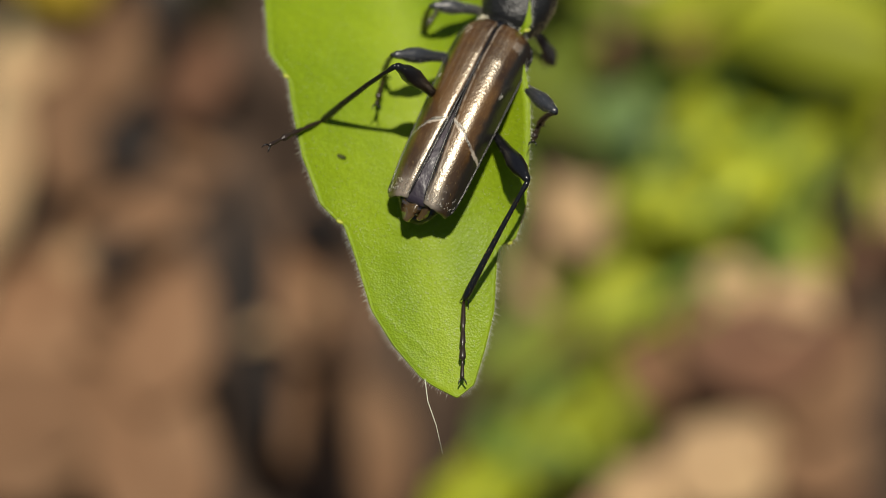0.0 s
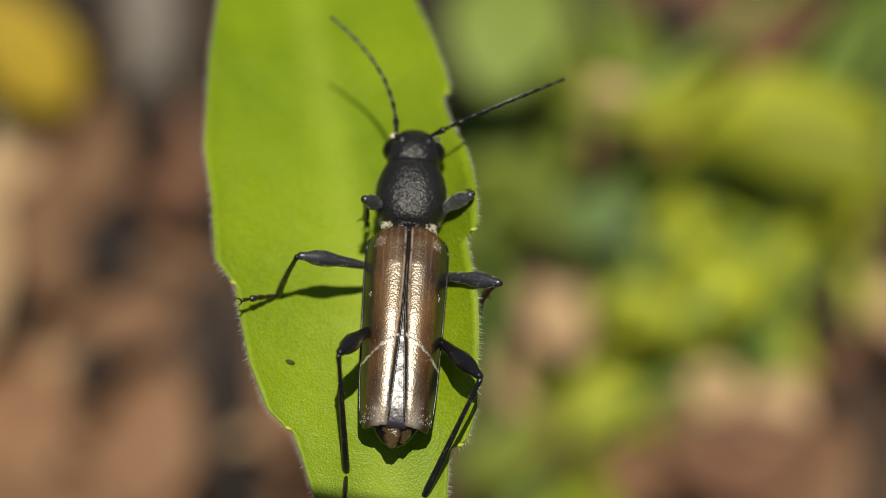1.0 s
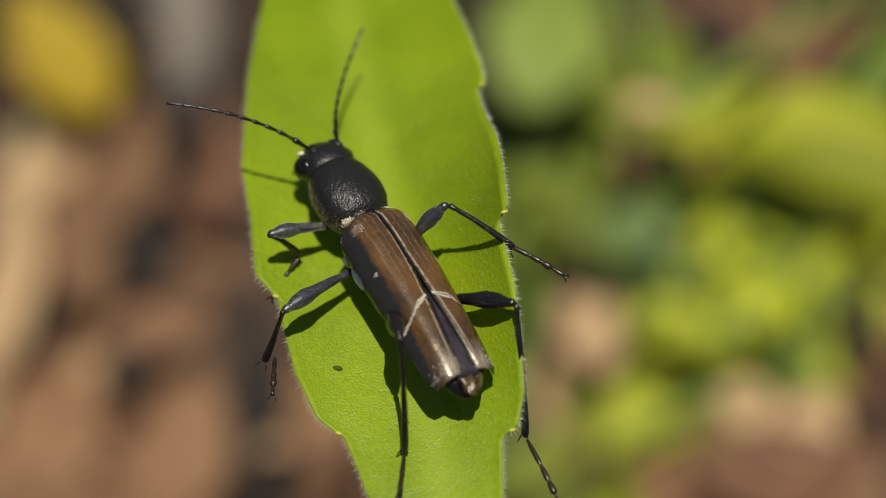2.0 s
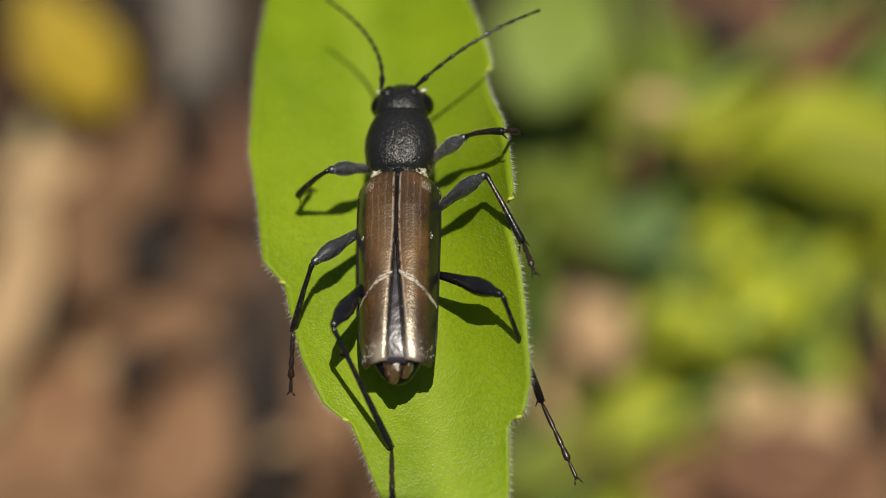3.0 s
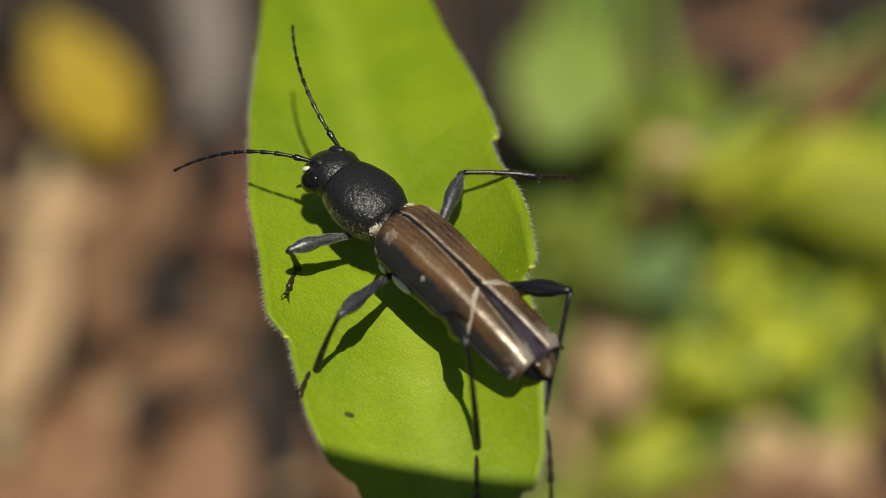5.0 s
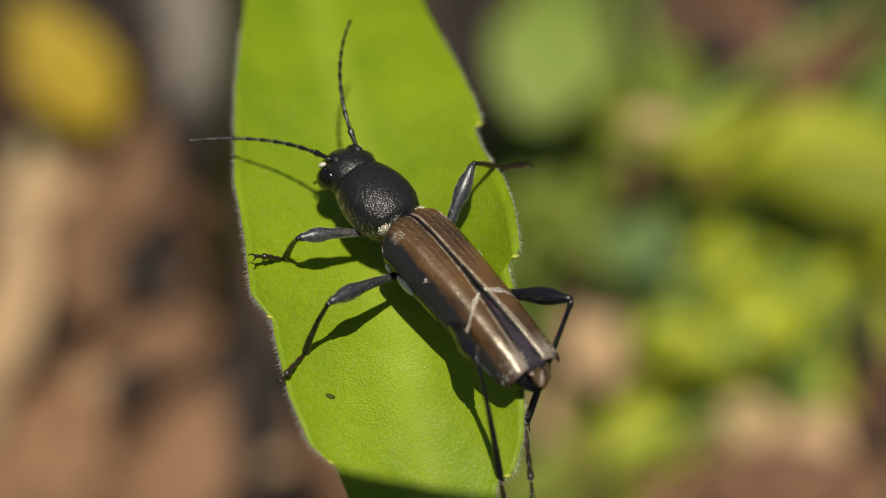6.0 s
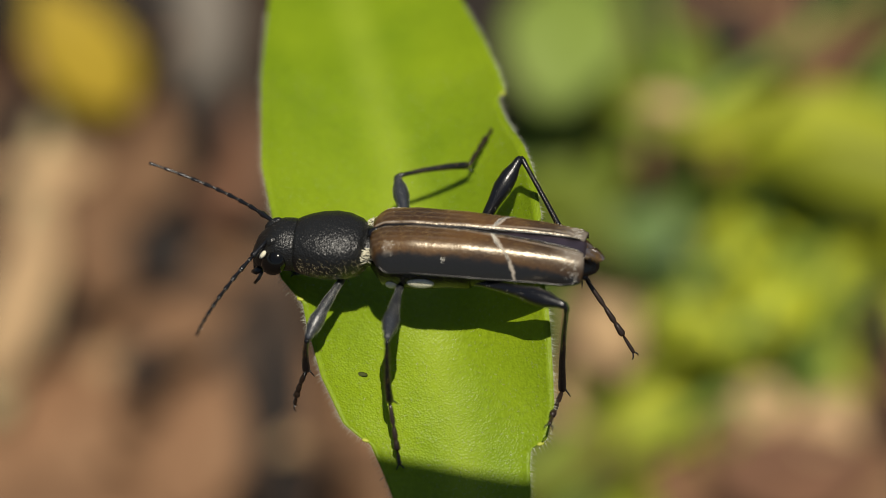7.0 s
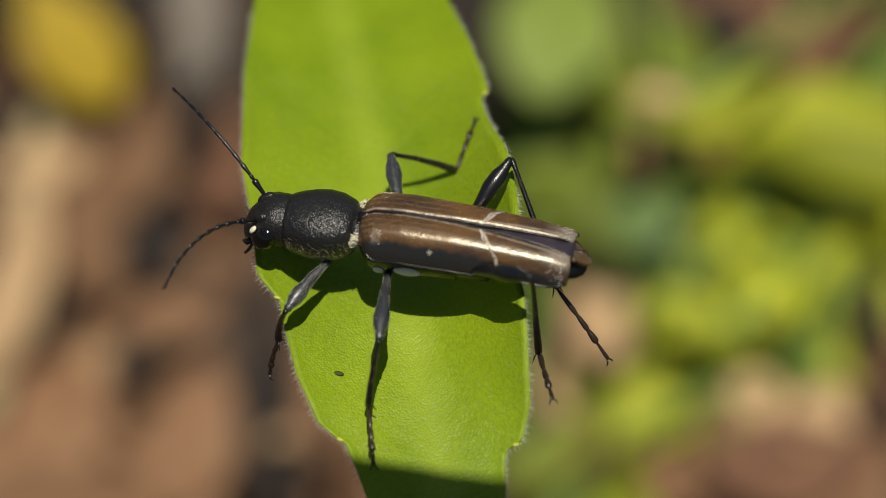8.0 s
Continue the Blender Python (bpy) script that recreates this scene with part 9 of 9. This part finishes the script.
    walk(limbs["R3"][2], [
        aim(0, -9.15, -2.56, -1.93, -11.78, -3.75, -1.76), aim(0.1, -9.99, -1.52, -0.94, -12.83, -1.93, -0.53), aim(0.2, -10.24, -1.09, -0.03, -13.13, -1.19, 0.18),
        aim(0.3, -9.53, -0.11, -1.32, -11.99, 0.36, 0.14), aim(0.4, -8.77, -0.28, -1.75, -11.25, -0.01, -0.27), aim(0.5, -8.81, -0.34, -1.99, -11.26, -0.08, -0.46),
        aim(0.7, -8.72, -0.73, -2.1, -11.11, -0.48, -0.48), aim(1, -8.87, -1.12, -1.98, -11.26, -1.09, -0.34), aim(1.1, -9.21, -0.73, -2.24, -11.72, -0.83, -0.81),
        aim(1.2, -9.59, 0.1, -1.73, -12.02, 1.04, -0.45), aim(1.3, -9.93, -1.26, -1.55, -12.07, -1.41, 0.4), aim(1.35, -9.23, -1.48, -2.78, -11.93, -1.33, -1.71),
        aim(1.4, -8.28, -1.74, -3.77, -11.15, -1.3, -3.73), aim(1.5, -8.5, -1.2, -3.62, -11.36, -0.87, -4.04), aim(1.7, -8.62, -1.87, -2.63, -11.5, -1.69, -2.84),
        aim(2.8, -7.81, -2.03, -3.5, -10.67, -1.73, -3.9), aim(2.9, -7.35, -3.88, -3.29, -10.21, -4.4, -3.23), aim(3, -6.94, -4.5, -3.72, -9.58, -5.62, -4.22),
        aim(3.1, -6.83, -4.75, -2.87, -9.36, -6.04, -3.47), aim(3.2, -8.4, -3.26, -2.4, -10.99, -3.87, -1.25), aim(3.3, -8.6, -3.63, -2.25, -11.14, -4.41, -1.09),
        aim(3.4, -10.15, -3.46, -3.28, -12.76, -4.13, -2.21), aim(3.5, -9.21, -4.04, -1.93, -11.84, -5.27, -1.91), aim(3.6, -10.48, -4.05, -0.85, -13.04, -5.35, -1.28),
        aim(3.7, -11.16, -3.05, -1.69, -13.83, -4.14, -1.93), aim(3.8, -11.2, -2.6, -0.74, -13.89, -3.63, -0.41), aim(3.9, -10.99, -0.93, -0.58, -13.88, -0.88, -0.37),
        aim(4, -10.17, 0.18, -1.24, -12.81, 1.25, -1.79), aim(4.1, -10.01, 0.8, -1.19, -12.72, 1.83, -1.35), aim(4.15, -9.27, -0.03, -3.08, -11.77, 1.41, -3.33),
        aim(4.2, -8.03, -1.15, -4.46, -10.27, 0.66, -4.79), aim(4.3, -8.31, -1.33, -4.41, -10.66, 0.12, -3.52), aim(4.4, -8.75, 0.18, -2.97, -11.07, 1.89, -2.66),
        aim(4.5, -8.08, -0.53, -3.24, -10.57, 0.95, -3.04), aim(4.7, -8.54, 0.58, -2.45, -10.64, 2.57, -2.21), aim(5.8, -7.32, 0.23, -3.08, -9.68, 1.88, -2.79),
        aim(6, -7.39, 0.19, -3.08, -9.79, 1.82, -3.01), aim(6.2, -7.37, 0.29, -2.83, -9.73, 1.96, -2.72), aim(6.4, -7.2, -0.09, -3.18, -9.49, 1.48, -4.03),
        aim(6.5, -7.96, -0.46, -3.53, -10.59, 0.54, -4.27), aim(6.6, -7.94, -0.39, -3.12, -10.49, 0.54, -4.12), aim(6.65, -7.4, -0.68, -3.12, -9.64, 0.24, -4.71),
        aim(6.7, -6.87, -0.95, -3.15, -8.69, -0.1, -5.24), aim(6.8, -6.52, -0.93, -2.68, -8, 0.12, -4.94), aim(6.9, -7.62, -1.39, -2.43, -9.67, -0.66, -4.35),
        aim(7, -6.98, -0.41, -2.2, -8.59, 0.85, -4.25), aim(7.2, -6.13, -0.39, -2.73, -7.31, 1.04, -4.96), aim(7.5, -6.33, -0.21, -2.71, -7.89, 0.93, -4.87),
        aim(8, -6.45, -0.16, -2.67, -8.3, 0.94, -4.61),
    ])
    walk(limbs["AL"], [
        feel(0.0, 1, 5.35, 1.96, 0.35, 7.04, 4.07, -0.16), feel(0.1, 1, 5.34, 2.04, 0.13, 6.80, 4.30, -0.44),
        feel(0.2, 1, 5.11, 2.31, 0.14, 6.34, 4.66, -0.56), feel(0.3, 1, 4.38, 2.76, 0.31, 5.62, 5.13, -0.31),
        feel(0.4, 1, 4.49, 2.43, 0.99, 5.69, 4.90, 0.96), feel(0.5, 1, 4.40, 2.31, 1.22, 5.66, 4.73, 1.52),
        feel(0.7, 1, 5.31, 1.96, -0.80, 6.67, 4.33, -0.51), feel(1.0, 1, 5.73, 1.28, -0.33, 7.71, 3.18, -0.25),
        feel(1.1, 1, 5.68, 1.42, 0.05, 7.61, 3.34, 0.44), feel(1.2, 1, 5.14, 1.86, -1.27, 6.91, 3.88, -1.85),
        feel(1.3, 1, 4.34, 2.80, 0.22, 5.81, 5.00, -0.52), feel(1.4, 1, 4.50, 2.74, 0.16, 5.92, 4.97, -0.58),
        feel(1.5, 1, 4.86, 2.47, 0.38, 6.62, 4.50, -0.18), feel(1.7, 1, 4.39, 2.56, 0.85, 5.95, 4.83, 0.77),
        feel(2.8, 1, 4.86, 2.41, 0.56, 6.68, 4.42, 0.14), feel(2.9, 1, 5.27, 2.13, -0.42, 7.17, 4.05, -0.95),
        feel(3.0, 1, 5.64, 1.37, -0.67, 7.95, 2.80, -1.09), feel(3.1, 1, 5.45, 1.26, -1.25, 7.72, 2.55, -2.12),
        feel(3.2, 1, 5.49, 1.50, -0.99, 7.84, 2.86, -1.45), feel(3.3, 1, 5.48, 1.51, -1.00, 7.67, 3.01, -1.73),
        feel(3.4, 1, 5.54, 1.57, -0.77, 7.70, 3.27, -0.87), feel(3.5, 1, 5.25, 1.75, -1.22, 7.43, 3.41, -1.38),
        feel(3.6, 1, 5.47, 1.37, -1.15, 7.69, 2.72, -2.05), feel(3.7, 1, 5.58, 1.10, -1.09, 8.01, 2.16, -1.81),
        feel(3.8, 1, 5.42, 1.23, -1.33, 7.77, 2.16, -2.40), feel(3.9, 1, 4.28, 2.81, -0.58, 4.74, 5.52, -0.64),
        feel(4.0, 1, 3.97, 2.94, -0.31, 5.05, 5.30, -1.22), feel(4.1, 1, 3.96, 2.94, -0.24, 5.01, 5.30, -1.20),
        feel(4.2, 1, 4.22, 2.87, -0.04, 4.08, 5.57, 0.47), feel(4.3, 1, 4.38, 2.70, -0.83, 5.94, 3.94, -2.73),
        feel(4.4, 1, 4.83, 2.40, -0.92, 5.42, 5.09, -1.00), feel(4.5, 1, 4.84, 2.54, -0.34, 6.59, 4.13, -1.75),
        feel(4.7, 1, 5.13, 2.30, -0.36, 6.99, 3.62, -1.89), feel(5.8, 1, 5.47, 1.75, -0.71, 7.22, 3.75, -1.42),
        feel(6.0, 1, 5.54, 1.51, -0.85, 7.33, 3.52, -1.42), feel(6.2, 1, 5.56, 1.61, -0.64, 7.54, 3.17, -1.74),
        feel(6.4, 1, 5.56, 1.61, -0.65, 7.37, 3.67, -0.83), feel(6.5, 1, 5.39, 2.00, -0.07, 6.78, 4.37, -0.08),
        feel(6.6, 1, 5.23, 2.17, -0.44, 6.35, 4.67, -0.72), feel(6.7, 1, 4.42, 2.75, 0.31, 5.19, 5.38, 0.45),
        feel(6.8, 1, 4.27, 2.83, 0.22, 4.38, 5.54, 0.64), feel(6.9, 1, 4.36, 2.82, -0.24, 4.55, 5.53, 0.15),
        feel(7.0, 1, 4.35, 2.82, -0.22, 4.68, 5.48, 0.40), feel(7.2, 1, 4.54, 2.70, 0.23, 5.04, 5.33, 0.86),
        feel(7.5, 1, 4.37, 2.66, 0.66, 5.25, 5.25, 0.96), feel(8.0, 1, 4.37, 2.64, 0.70, 5.15, 5.19, 1.39),
    ])
    walk(limbs["AR"], [
        feel(0.0, -1, 5.41, -1.70, 0.40, 7.22, -3.73, -0.04), feel(0.1, -1, 5.49, -1.65, 0.13, 7.25, -3.67, -0.50),
        feel(0.2, -1, 5.57, -1.43, -0.49, 7.26, -3.37, -1.47), feel(0.3, -1, 4.95, -0.96, -1.85, 6.97, -2.17, -3.27),
        feel(0.4, -1, 5.49, -1.37, -0.87, 7.59, -3.13, -0.59), feel(0.5, -1, 5.45, -1.53, -0.81, 7.37, -3.46, -0.44),
        feel(0.7, -1, 5.23, -1.97, -0.59, 6.70, -4.29, -0.43), feel(1.0, -1, 4.30, -2.57, 0.69, 5.64, -4.97, 0.61),
        feel(1.1, -1, 4.94, -2.21, -0.79, 6.78, -4.06, -1.65), feel(1.2, -1, 5.39, -1.27, -1.18, 7.78, -2.25, -2.14),
        feel(1.3, -1, 5.44, -1.66, -0.58, 7.56, -3.20, 0.26), feel(1.4, -1, 5.64, -1.27, -0.40, 8.11, -2.42, -0.79),
        feel(1.5, -1, 5.51, -1.64, -0.09, 7.80, -3.14, -0.39), feel(1.7, -1, 5.50, -1.64, -0.33, 7.55, -3.24, 0.56),
        feel(2.8, -1, 5.37, -1.86, -0.07, 7.02, -3.94, 0.67), feel(2.9, -1, 5.47, -1.64, -0.50, 7.43, -3.55, -0.20),
        feel(3.0, -1, 4.47, -2.48, 0.71, 5.90, -4.82, 0.54), feel(3.1, -1, 4.43, -2.61, 0.37, 5.85, -4.93, -0.04),
        feel(3.2, -1, 5.13, -2.03, -0.75, 6.40, -4.45, -0.46), feel(3.3, -1, 4.73, -2.40, 0.50, 6.21, -4.70, 0.19),
        feel(3.4, -1, 5.34, -1.82, -0.61, 6.86, -4.11, -0.68), feel(3.5, -1, 5.41, -1.22, -1.18, 7.67, -2.65, -1.81),
        feel(3.6, -1, 5.19, -1.67, -1.19, 7.34, -3.10, -2.12), feel(3.7, -1, 5.23, -1.89, -0.80, 7.07, -3.86, -1.33),
        feel(3.8, -1, 5.16, -1.82, -1.06, 7.11, -3.64, -1.73), feel(3.9, -1, 5.61, -0.50, -1.00, 8.15, -1.34, -1.62),
        feel(4.0, -1, 5.61, -0.35, -0.97, 8.28, -1.00, -1.07), feel(4.1, -1, 5.64, -0.46, -0.90, 8.26, -1.29, -0.93),
        feel(4.2, -1, 5.58, 0.36, -0.45, 8.03, 0.22, -1.68), feel(4.3, -1, 5.47, 0.50, 0.43, 8.21, 0.44, 0.27),
        feel(4.4, -1, 5.61, -0.13, 0.68, 8.28, -0.75, 0.72), feel(4.5, -1, 5.64, -0.88, 0.62, 8.08, -2.15, 0.55),
        feel(4.7, -1, 5.59, -1.01, 0.69, 7.99, -2.34, 0.69), feel(5.8, -1, 5.51, -1.59, 0.23, 7.63, -3.27, 0.71),
        feel(6.0, -1, 5.44, -1.60, 0.48, 7.58, -3.31, 0.81), feel(6.2, -1, 5.49, -1.61, 0.29, 7.69, -3.24, 0.45),
        feel(6.4, -1, 5.37, -1.86, -0.06, 7.41, -3.69, 0.22), feel(6.5, -1, 5.32, -1.79, 0.52, 7.55, -3.40, 0.52),
        feel(6.6, -1, 5.40, -1.81, 0.12, 7.61, -3.43, -0.13), feel(6.7, -1, 5.55, -1.48, 0.26, 8.18, -2.18, -0.17),
        feel(6.8, -1, 5.43, -1.65, 0.46, 7.86, -2.72, 1.17), feel(6.9, -1, 5.49, -1.61, -0.45, 8.17, -2.05, 0.03),
        feel(7.0, -1, 5.41, -1.81, -0.15, 7.99, -2.65, 0.32), feel(7.2, -1, 5.16, -2.13, 0.03, 7.59, -3.26, 0.64),
        feel(7.5, -1, 5.16, -1.70, 0.98, 7.28, -3.45, 1.08), feel(8.0, -1, 5.12, -1.76, 0.98, 7.23, -3.51, 1.19),
    ])


motions()
